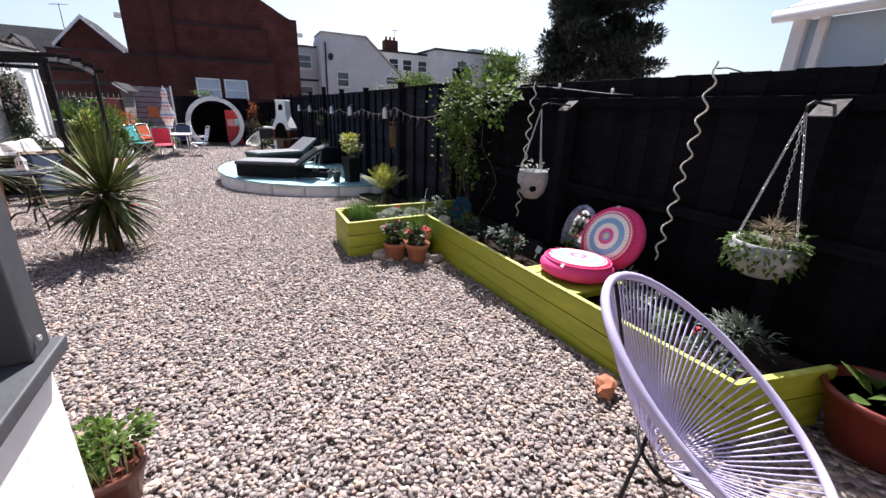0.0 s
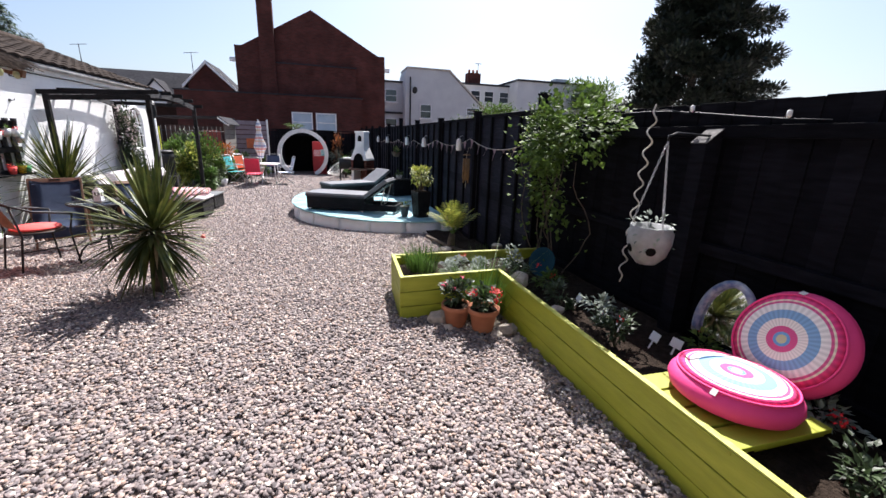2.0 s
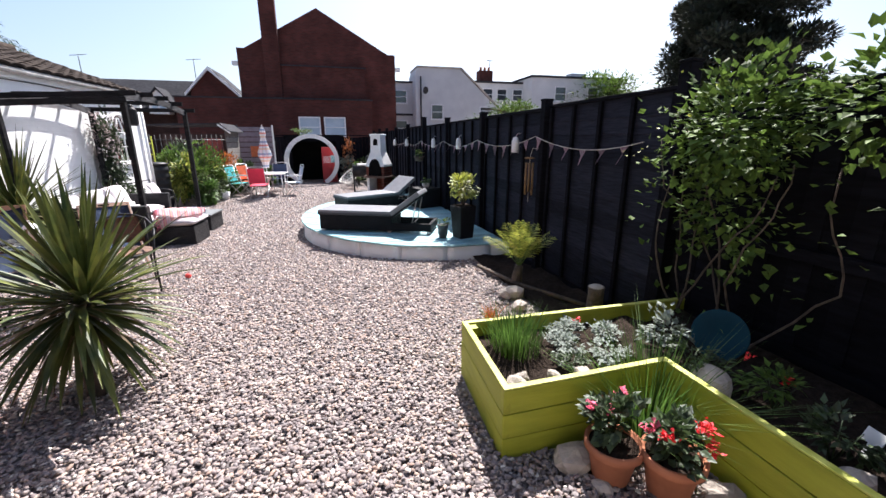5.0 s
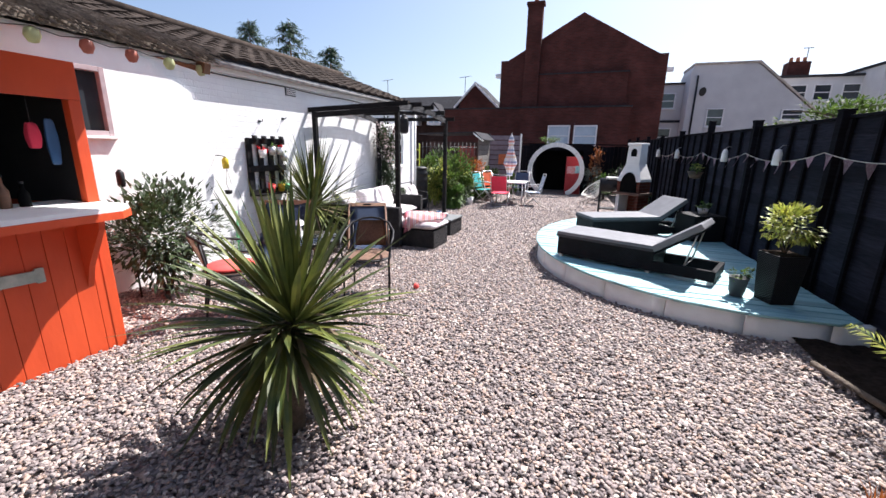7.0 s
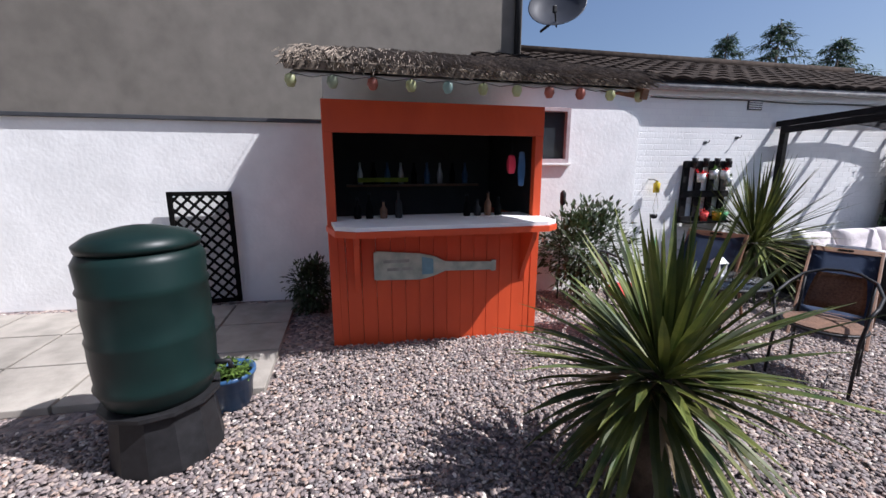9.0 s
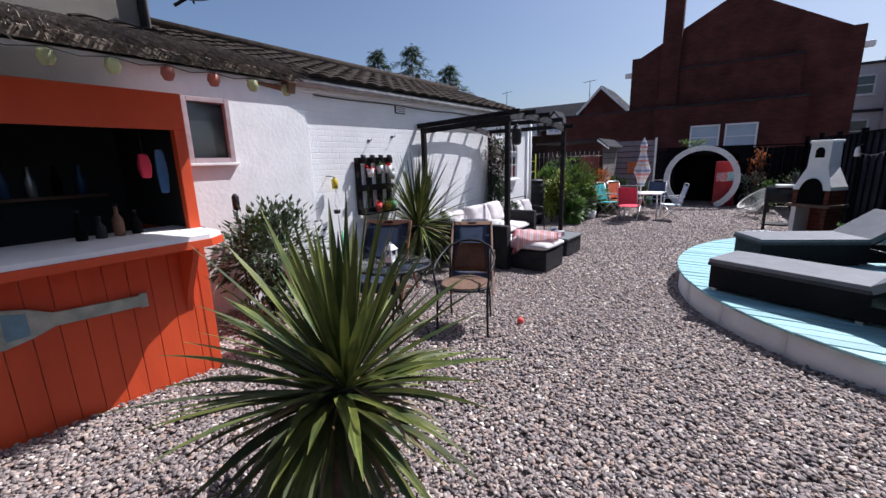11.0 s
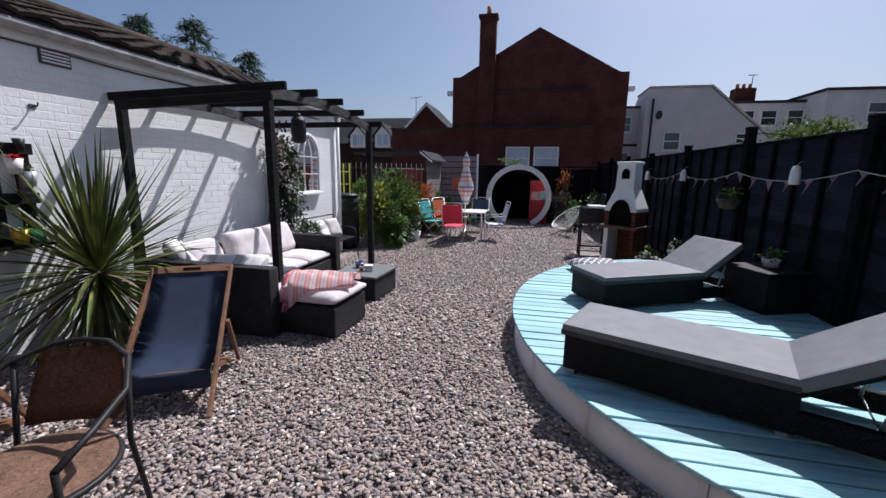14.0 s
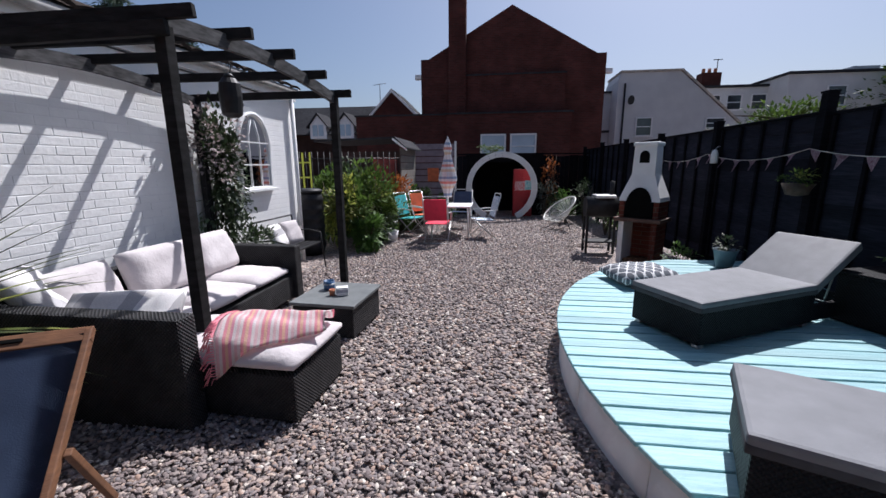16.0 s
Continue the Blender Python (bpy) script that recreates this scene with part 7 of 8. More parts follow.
    # wire with snowdrop bulbs along the near fence
    f = thing("garden_wire", pose(0, 0, 0), "thin pale wire with small clips along the fence top", "wire")
    pts = [(fence_x(y) - 0.06, y, 1.72 + 0.05 * math.sin(y * 2.2)) for y in [2.3 + 0.2 * k for k in range(12)]]
    part("strand", tube(B(), pts, 0.0025, 4), GREY_CAP, f)
    for p in pts[1::3]:
        part("clip", lathe(B(), [(0, 0), (0.014, 0.01), (0.012, 0.04), (0, 0.045)], 8, p), WHITE_GLOSS, f)


fence_things()


# ---- barbecue corner ----
def barbecue():
    t = thing("masonry_barbecue", pose(1.40, 14.70, gz(13.5), 0, 0, -38) @ Matrix.Diagonal((0.84, 0.84, 1.0, 1.0)), "white masonry barbecue with a tapering chimney", "barbecue")
    part("leg_wall", box(B(), (-0.30, 0, 0.36), (0.10, 0.55, 0.72), bevel=0.006), WHITE_PAINT, t)
    # right leg in dark brick, which also carries the shadow on that side
    part("leg_wall", box(B(), (0.30, 0, 0.36), (0.10, 0.55, 0.72), bevel=0.006), ROSE_BRICK, t)
    part("back_wall", box(B(), (0, 0.24, 0.36), (0.50, 0.07, 0.72)), ROSE_BRICK, t)
    part("shelf", box(B(), (0, -0.02, 0.74), (0.86, 0.66, 0.06), bevel=0.006), mat("dark_stone_slab", (0.14, 0.08, 0.06), None, 9, 0.8), t)
    part("firebox_side", box(B(), (-0.31, 0, 0.90), (0.09, 0.55, 0.28)), ROSE_BRICK, t)
    part("firebox_side", box(B(), (0.31, 0, 0.90), (0.09, 0.55, 0.28)), ROSE_BRICK, t)
    part("firebox_back", box(B(), (0, 0.24, 0.90), (0.53, 0.07, 0.28)), SOOT_SHADE_BLACK, t)
    bm = B()  # tapering hood; the arch at its front is a separate black plug
    prof = [(1.04, 0.37, 0.29), (1.10, 0.36, 0.28), (1.46, 0.205, 0.19), (1.90, 0.195, 0.17)]
    rings = []
    for z, a, b in prof:
        rings.append([bm.verts.new((x, y, z)) for x, y in ((-a, -b), (a, -b), (a, b), (-a, b))])
    for p, q in zip(rings, rings[1:]):
        for j in range(4):
            bm.faces.new((p[j], p[(j + 1) % 4], q[(j + 1) % 4], q[j]))
    bm.faces.new(rings[-1])
    part("hood", bm, WHITE_PAINT, t)
    # mouth and vent are solid plugs, soot and inner shade in one black
    out = [(0.25 * math.cos(a), -0.292, 0.92 + 0.34 * math.sin(a)) for a in [math.pi * k / 14 for k in range(15)]]
    part("arched_mouth", prism(B(), out + [(-0.25, -0.292, 0.78), (0.25, -0.292, 0.78)], (0, 1, 0), 0.30), SOOT_SHADE_BLACK, t)
    out = [(0.09 * math.cos(a), -0.182, 1.74 + 0.09 * math.sin(a)) for a in [math.pi * k / 10 for k in range(11)]]
    part("smoke_vent", prism(B(), out + [(-0.09, -0.182, 1.64), (0.09, -0.182, 1.64)], (0, 1, 0), 0.06), SOOT_SHADE_BLACK, t)
    part("chimney_cap", box(B(), (0, 0, 1.93), (0.44, 0.40, 0.06), bevel=0.02), WHITE_PAINT, t)
    for k in range(4):
        part("log", tube(B(), [(-0.2 + 0.1 * k, -0.2, 0.05), (-0.18 + 0.1 * k, 0.15, 0.05)], 0.045, 8), PINE_WOOD, t)
    s = thing("smoker_grill", pose(0.92, 15.5, gz(13.5)), "black charcoal grill with a pale lid", "barbecue")
    part("drum", tube(B(), [(-0.27, 0, 0.86), (0.27, 0, 0.86)], 0.19, 14), BLACK, s)
    part("lid", box(B(), (0.05, 0, 1.05), (0.36, 0.34, 0.06), bevel=0.02), SILVER, s)
    for x in (-0.24, 0.24):
        for y in (-0.14, 0.14):
            part("leg", box(B(), (x, y, 0.36), (0.04, 0.04, 0.72)), BLACK, s)
    part("lower_shelf", box(B(), (0, 0, 0.22), (0.52, 0.34, 0.03)), BLACK, s)
    part("chimney_pipe", tube(B(), [(0.2, 0.05, 1.0), (0.2, 0.05, 1.32)], 0.04, 10), BLACK, s)


barbecue()


# ---- dining set ----
def folding_chair(m, cloth, label):
    t = thing("folding_chair", m, label, "chair", "folding chairs round the table")
    w = 0.25
    part("back_cloth", box(B(), (-0.27, 0, 0.72), (0.015, 2 * w - 0.03, 0.46), Matrix.Rotation(-0.22, 3, "Y"), bevel=0.004), cloth, t)
    part("seat_cloth", box(B(), (0.0, 0, 0.43), (0.44, 2 * w - 0.03, 0.015), Matrix.Rotation(-0.06, 3, "Y"), bevel=0.004), cloth, t)
    for s in (-1, 1):
        part("rear_leg", tube(B(), [(-0.34, s * w, 0.98), (-0.20, s * w, 0.44), (0.26, s * w, 0.0)], 0.011, 6), SILVER, t)
        part("front_leg", tube(B(), [(0.24, s * w, 0.44), (-0.26, s * w, 0.0)], 0.011, 6), SILVER, t)
        part("arm", tube(B(), [(-0.27, s * (w + 0.02), 0.66), (0.20, s * (w + 0.02), 0.63), (0.22, s * w, 0.44)], 0.012, 6), WHITE_GLOSS, t)
    part("head_bar", tube(B(), [(-0.34, -w, 0.98), (-0.345, -w * 0.8, 1.0), (-0.345, w * 0.8, 1.0), (-0.34, w, 0.98)], 0.011, 6), SILVER, t)
    part("floor_bar", tube(B(), [(0.26, -w, 0.012), (0.26, w, 0.012)], 0.010, 6), SILVER, t)
    part("floor_bar", tube(B(), [(-0.26, -w, 0.012), (-0.26, w, 0.012)], 0.010, 6), SILVER, t)


def dining():
    z = gz(13.5)
    folding_chair(pose(-2.23, 16.25, z, 0, 0, 88), RED_CLOTH, "folding garden chair with a crimson mesh seat")
    folding_chair(pose(-2.95, 17.0, z, 0, 0, -20), TEAL_CLOTH, "folding garden chair with a teal mesh seat")
    folding_chair(pose(-2.75, 17.7, z, 0, 0, -30), ORANGE_CLOTH, "folding garden chair with a tangerine seat")
    folding_chair(pose(-1.28, 16.85, z, 0, 0, 195), STRIPE_BLUE, "folding garden chair in blue and white stripes")
    folding_chair(pose(-1.9, 18.3, z, 0, 0, 265), NAVY, "folding garden chair with a dark blue seat")
    t = thing("garden_table", pose(-2.02, 17.15, z), "white garden table with a parasol through it", "table")
    part("top", box(B(), (0, 0, 0.71), (0.95, 0.95, 0.03), bevel=0.01), WHITE_GLOSS, t)
    for x in (-0.4, 0.4):
        for y in (-0.4, 0.4):
            part("leg", tube(B(), [(x, y, 0.70), (x * 1.05, y * 1.05, 0.0)], 0.018, 8), WHITE_GLOSS, t)
    p = thing("parasol", pose(-2.12, 17.20, z) @ Matrix.Diagonal((0.78, 0.78, 1.0, 1.0)), "closed white parasol with coloured bands", "parasol")
    part("pole", tube(B(), [(0, 0, 0.0), (0, 0, 2.20)], 0.02, 10), WHITE_GLOSS, p)
    bm, n = B(), 32
    prof = [(0.03, 2.22), (0.085, 2.10), (0.11, 1.98), (0.085, 1.88), (0.15, 1.60), (0.22, 1.40), (0.235, 1.30), (0.17, 1.16), (0.13, 1.05), (0.10, 0.90)]
    rings = []
    for k, (rr, zz) in enumerate(prof):
        rings.append([bm.verts.new((rr * (1 + 0.22 * math.sin(8 * a + 0.3 * k)) * math.cos(a), rr * (1 + 0.22 * math.sin(8 * a + 0.3 * k)) * math.sin(a), zz)) for a in [2 * math.pi * j / n for j in range(n)]])
    for a, b in zip(rings, rings[1:]):
        for j in range(n):
            bm.faces.new((a[j], a[(j + 1) % n], b[(j + 1) % n], b[j])).smooth = True
    part("canopy", bm, PARASOL, p)
    part("finial", lathe(B(), [(0.0, 2.28), (0.02, 2.26), (0.02, 2.20), (0.0, 2.20)], 10), WHITE_GLOSS, p)
    part("base", lathe(B(), [(0.22, 0.0), (0.22, 0.05), (0.05, 0.10), (0.03, 0.30), (0, 0.30)], 20), CONCRETE, p)


dining()
acapulco(pose(0.62, 18.3, gz(14), 0, 0, 205), WHITE_CORD, "white string chair with an oval rim on black legs")


# ---- far end ----
def far_end():
    z = gz(14)
    m = thing("moon_gate", pose(-0.83, 20.6, 0.66), "round white painted timber moon gate", "garden arch")
    R, n = 1.02, 26
    for k in range(n):
        a0, a1 = radians(-62) + radians(304) * k / n, radians(-62) + radians(304) * (k + 0.97) / n
        out = [(q * math.cos(a), 0, q * math.sin(a)) for q, a in ((R - 0.085, a0), (R + 0.085, a0), (R + 0.085, a1), (R - 0.085, a1))]
        part("ring_block", prism(B(), [(x, -0.10, zz) for x, _, zz in out], (0, 1, 0), 0.20), WHITE_PAINT, m)
    w = thing("dark_fence", pose(0, 21.5, z), "dark stained rear fence with a dim shelter behind", "fence")
    me = mesh_of("board", box(B(), (0, 0, 0.95), (0.14, 0.02, 1.95), bevel=0.004), FENCE)
    for k in range(33):
        x = -2.35 + 0.145 * k
        if not (-1.75 < x < 0.25):
            shared("board", me, w, Matrix.Translation((x, 0.01 * (k % 2), 0.02 * math.sin(k))))
    part("lintel", box(B(), (-0.75, 0, 1.86), (2.3, 0.06, 0.24)), FENCE, w)
    # shelter boards all near-black: the shade inside is put into their colour
    part("shelter_back", box(B(), (-0.75, 1.4, 0.95), (2.6, 0.05, 2.1)), SOOT_SHADE_BLACK, w)
    part("shelter_roof", box(B(), (-0.75, 0.72, 2.0), (2.6, 1.45, 0.05)), SOOT_SHADE_BLACK, w)
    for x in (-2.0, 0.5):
        part("shelter_side", box(B(), (x, 0.72, 0.95), (0.05, 1.4, 2.1)), SOOT_SHADE_BLACK, w)
    part("capping", box(B(), (0.1, -0.02, 1.99), (4.9, 0.09, 0.04)), FENCE, w)
    c = thing("red_cupboard", pose(-0.14, 21.25, z) @ Matrix.Diagonal((0.82, 1.0, 1.0, 1.0)), "red painted cupboard with patterned cloths", "cupboard")
    part("carcass", box(B(), (0, 0, 0.75), (0.74, 0.42, 1.5), bevel=0.01), RED_PAINT, c)
    part("door", box(B(), (-0.19, -0.22, 0.78), (0.35, 0.02, 1.36), bevel=0.004), RED_PAINT, c)
    part("door", box(B(), (0.19, -0.22, 0.78), (0.35, 0.02, 1.36), bevel=0.004), RED_PAINT, c)
    part("spotted_cloth", box(B(), (-0.10, -0.237, 0.98), (0.42, 0.01, 0.30)), mat("red_and_white_spotted_cloth", (0.62, 0.55, 0.55), (0.55, 0.03, 0.04), 30, 0.9), c)
    part("teal_cloth", box(B(), (0.22, -0.237, 1.0), (0.28, 0.012, 0.30)), mat("teal_and_white_cloth", (0.55, 0.62, 0.62), (0.04, 0.36, 0.42), 30, 0.9), c)
    s = thing("slatted_screen", pose(-2.95, 20.7, z), "weathered mauve slatted screen in a pale frame", "garden screen")
    for k in range(9):
        part("slat", box(B(), (0, 0, 0.62 + 0.20 * k), (1.30, 0.03, 0.17), bevel=0.004), mat("weathered_mauve_board_%s" % "abcdefghi"[k], (0.30 - 0.012 * (k % 3), 0.235, 0.27), None, 8, 0.85, 0.4, 40), s)
    for x in (-0.66, 0.66):
        part("stile", box(B(), (x, -0.01, 1.18), (0.06, 0.05, 2.4)), GREY_CAP if x < 0 else WHITE_GLOSS, s)
    part("sign", box(B(), (-0.05, -0.05, 1.35), (0.36, 0.02, 0.42), bevel=0.004), mat("orange_panel", (0.62, 0.16, 0.06), None, 9, 0.7), s)
    h = thing("garden_shed", pose(-4.35, 18.9, z), "low dark timber shed with a felt roof", "shed")
    for k in range(11):
        part("side_board", box(B(), (0.86, 0.3, 0.10 + 0.19 * k), (0.03, 1.9, 0.18), Matrix.Rotation(0.06, 3, "Y")), mat("grey_weathered_shed_board_%s" % "abcdefghijk"[k], (0.20, 0.18, 0.16), None, 6, 0.9, 0.4, 30), h)
    part("front_wall", box(B(), (-0.1, -0.66, 1.0), (1.9, 0.04, 2.0)), mat("dark_red_brown_shed_board", (0.045, 0.020, 0.017), None, 6, 0.85, 0.4, 30, stretch=(12, 1, 1)), h)
    part("door", box(B(), (0.45, -0.70, 0.95), (0.62, 0.03, 1.8), bevel=0.006), mat("faded_red_door", (0.30, 0.06, 0.05), None, 6, 0.8, 0.3, 30), h)
    part("roof", prism(B(), [(-1.4, -0.85, 2.30), (0.75, -0.85, 2.36), (1.05, -0.85, 2.10), (1.05, -0.85, 2.06), (0.75, -0.85, 2.31), (-1.4, -0.85, 2.25)], (0, 1, 0), 2.2), SLATE, h)
    part("barge_board", prism(B(), [(0.72, -0.87, 2.33), (1.08, -0.87, 2.05), (1.08, -0.87, 2.0), (0.70, -0.87, 2.28)], (0, 1, 0), 0.02), WHITE_PAINT, h)
    f = thing("picket_fence", pose(-5.0, 16.6, z), "dark iron railing behind the border plants", "fence")
    for k in range(18):
        part("picket", tube(B(), [(-0.6 + 0.13 * k, 0.04 * k, 0), (-0.6 + 0.13 * k, 0.04 * k, 1.95)], 0.012, 5), BLACK, f)
    for q in (0.4, 1.8):
        part("rail", tube(B(), [(-0.7, -0.03, q), (1.7, 0.72, q)], 0.014, 5), BLACK, f)
    g = thing("lime_trellis", pose(-4.95, 15.75, z), "lime-green painted trellis among the plants", "trellis")
    for k in range(3):
        part("upright", box(B(), (0.16 * k - 0.16, 0, 0.95), (0.03, 0.02, 1.9)), LIME, g)
    for k in range(5):
        part("rung", box(B(), (0, -0.014, 0.5 + 0.3 * k), (0.36, 0.012, 0.03)), LIME, g)
    b = thing("water_butt", pose(-4.46, 14.85, z), "black ribbed plastic water butt with a lid", "water butt")
    prof = [(0.24, 0.0)]
    for k in range(6):
        zz = 0.12 + 0.17 * k
        prof += [(0.27, zz), (0.282, zz + 0.03), (0.282, zz + 0.07), (0.27, zz + 0.10)]
    part("barrel", lathe(B(), prof + [(0.25, 1.15)], 24), BLACK, b)
    part("lid", lathe(B(), [(0.275, 1.15), (0.275, 1.19), (0.20, 1.22), (0.0, 1.23)], 24), BLACK, b)
    plants = [(-3.75, 15.6, 0.45, 1.25, "vine"), (-3.85, 16.4, 0.5, 1.35, "vine"), (-4.3, 15.9, 0.4, 1.1, "grass"), (-3.75, 17.3, 0.45, 1.0, "dark"), (-3.45, 15.2, 0.25, 0.55, "grass"), (-3.5, 16.6, 0.35, 0.8, "vine"), (-3.7, 18.0, 0.4, 1.2, "rust"), (-3.35, 17.6, 0.3, 0.7, "grass"), (-3.1, 18.9, 0.35, 0.75, "dark"), (-3.45, 19.4, 0.35, 0.9, "vine"), (-4.4, 16.8, 0.5, 1.4, "dark"), (-2.6, 20.1, 0.3, 0.6, "vine"), (-4.15, 15.45, 0.35, 1.2, "gold"), (-3.2, 18.2, 0.3, 0.6, "dark"), (-3.95, 17.0, 0.35, 1.15, "gold"), (-3.55, 15.9, 0.3, 0.5, "dark"), (-4.6, 16.2, 0.4, 1.3, "vine")]
    for k, (x, y, rr, h0, kind) in enumerate(plants):
        shrub("border_plant", x, y, (rr * 1.2, rr * 1.2), h0 * 1.22, 1400, 0.13, kind, "leafy border plant along the garden edge", 100 + k, "plant", z, 0.4, 18)
    for k, (x, y, rr, h0, kind) in enumerate([(0.55, 20.9, 0.35, 1.25, "silver"), (0.95, 21.0, 0.3, 0.8, "dark"), (1.05, 20.6, 0.35, 0.8, "grass"), (1.55, 19.8, 0.35, 1.2, "dark"), (1.6, 17.6, 0.35, 0.9, "dark"), (1.75, 16.6, 0.35, 1.1, "vine"), (0.75, 21.1, 0.25, 2.1, "rust"), (-1.1, 21.3, 0.5, 0.3, "vine")]):
        shrub("rear_plant", x, y, (rr, rr), h0, 420, 0.09, kind, "bushy plant by the rear fence", 140 + k, "plant", z if k < 7 else 1.72, 0.35, 16)
    r = random.Random(33)
    for k, (x, y, L, kind) in enumerate([(1.0, 19.5, 0.6, "grass"), (-3.2, 19.0, 0.7, "grass")]):
        t = thing("yucca", pose(x, y, z), "spiky green yucca by the gravel", "plant")
        part("stem", tube(B(), [(0, 0, -0.02), (0, 0, 0.25)], 0.05, 8, 0.04), BARK, t)
        stuff_leaves("leaves", straps(r, 50, (0, 0, 0.22), L, 0.04, 0.0, 1.4, 0.4, 5), kind, t)
    wp = thing("white_tub", pose(-3.25, 16.2, z), "white plastic plant tub on the gravel", "flower pot")
    part("tub", lathe(B(), [(0.12, 0), (0.16, 0.24), (0.15, 0.24), (0.13, 0.05), (0, 0.05)], 20), WHITE_GLOSS, wp)
    stuff_leaves("leaves", leaflets(r, clump_spots(r, 120, (0, 0, 0.30), (0.15, 0.15, 0.1), 8, 0.3), 0.06, 0.5), "grass", wp)
    bpt = thing("blue_tub", pose(-2.49, 3.12, gz(3.1)) @ Matrix.Scale(0.74, 4), "dark blue glazed pot of green herbs by the rain barrel", "flower pot")
    part("tub", lathe(B(), [(0.14, 0), (0.20, 0.28), (0.215, 0.29), (0.215, 0.32), (0.19, 0.32), (0.17, 0.06), (0, 0.06)], 28), BLUE_GLAZE, bpt)
    part("soil", lathe(B(), [(0, 0.27), (0.185, 0.27)], 18), SOIL, bpt)
    stuff_leaves("leaves", leaflets(r, clump_spots(r, 320, (0, 0, 0.34), (0.17, 0.17, 0.08), 14, 0.3), 0.05, 0.6), "vine", bpt)
    rb = thing("rain_barrel", pose(-2.13, 2.91, gz(2.9)), "dark green ribbed rain barrel on a black stand", "water butt")
    green = mat("dark_green_plastic", (0.006, 0.019, 0.017), (0.005, 0.014, 0.013), 6, 0.4, 0.1, 40, spec=0.25)
    part("stand", lathe(B(), [(0.26, 0.0), (0.23, 0.30), (0.27, 0.31), (0.27, 0.33), (0.0, 0.33)], 12, smooth=False), BLACK, rb)
    prof = [(0.22, 0.33), (0.24, 0.36)]
    for k in range(3):
        zz = 0.42 + 0.24 * k
        prof += [(0.262 + 0.006 * (k == 1), zz), (0.272, zz + 0.02), (0.262, zz + 0.04), (0.268, zz + 0.15)]
    part("barrel", lathe(B(), prof + [(0.24, 1.10)], 36), green, rb)
    part("lid", lathe(B(), [(0.25, 1.10), (0.255, 1.13), (0.20, 1.17), (0.08, 1.20), (0.0, 1.21)], 36), green, rb)
    part("tap", tube(B(), [(0.0, 0.26, 0.46), (0.0, 0.33, 0.46), (0.0, 0.335, 0.42)], 0.016, 8), BLACK, rb)
    tr = thing("corner_trellis", pose(-4.56, 2.42, 0.05), "dark square lattice trellis against the yard wall", "trellis")
    w, h = 0.56, 1.18
    for c, q in (((0, -w / 2, h / 2), (0.03, 0.045, h)), ((0, w / 2, h / 2), (0.03, 0.045, h)), ((0, 0, h), (0.03, w + 0.045, 0.045)), ((0, 0, 0.02), (0.03, w + 0.045, 0.045))):
        part("frame_bar", box(B(), c, q, bevel=0.004), SOOT_SHADE_BLACK, tr)
    for sgn in (-1, 1):
        for k in range(-5, 15):
            y0, z0 = -w / 2, 0.12 * k
            u0, u1 = max(0, (0.02 - z0) / w), min(1, (h - 0.02 - z0) / w)
            if u1 - u0 < 0.08:
                continue
            ya, yb = (y0 + w * u0) * sgn, (y0 + w * u1) * sgn
            za, zb = z0 + w * u0, z0 + w * u1
            part("lath", box(B(), (0.006 * sgn, (ya + yb) / 2, (za + zb) / 2), (0.008, math.hypot(yb - ya, zb - za), 0.026), Matrix.Rotation(math.atan2(zb - za, yb - ya), 3, "X")), SOOT_SHADE_BLACK, tr)
    wpl = thing("white_bowl", pose(-4.1, 7.55, gz(7.5)), "white bowl planter with sparse green stems", "flower pot")
    part("bowl", lathe(B(), [(0.10, 0), (0.18, 0.14), (0.185, 0.16), (0.17, 0.16), (0.12, 0.04), (0, 0.04)], 22), WHITE_GLOSS, wpl)
    stuff_leaves("stems", blades(r, 40, (0, 0, 0.1), 0.1, 0.35, 0.006, 0.4), "vine", wpl)
    gs = thing("green_watering_stick", pose(-4.25, 7.75, gz(7.7)), "bright green metal garden stake with a fork", "garden tool")
    part("shaft", tube(B(), [(0, 0, 0), (0.02, 0.02, 0.75)], 0.012, 6), GREEN_PLASTIC, gs)
    part("head", box(B(), (0.02, 0.02, 0.40), (0.03, 0.09, 0.14), bevel=0.01), GREEN_PLASTIC, gs)


far_end()


# ---- neighbouring houses and trees ----
def sash(parent, x, z, w, h, pane, y=-0.02):
    f = B()
    for c, s in (((x - w / 2, y, z), (0.07, 0.08, h)), ((x + w / 2, y, z), (0.07, 0.08, h)), ((x, y, z + h / 2), (w + 0.07, 0.08, 0.07)), ((x, y, z - h / 2), (w + 0.07, 0.08, 0.07)), ((x, y, z), (w, 0.05, 0.05))):
        box(f, c, s)
    wn_ = part("window", f, PVC, parent)
    part("pane", box(B(), (x, y + 0.02, z), (w, 0.02, h)), pane, wn_)
    part("sill", box(B(), (x, y - 0.05, z - h / 2 - 0.06), (w + 0.2, 0.16, 0.05)), PVC, wn_)


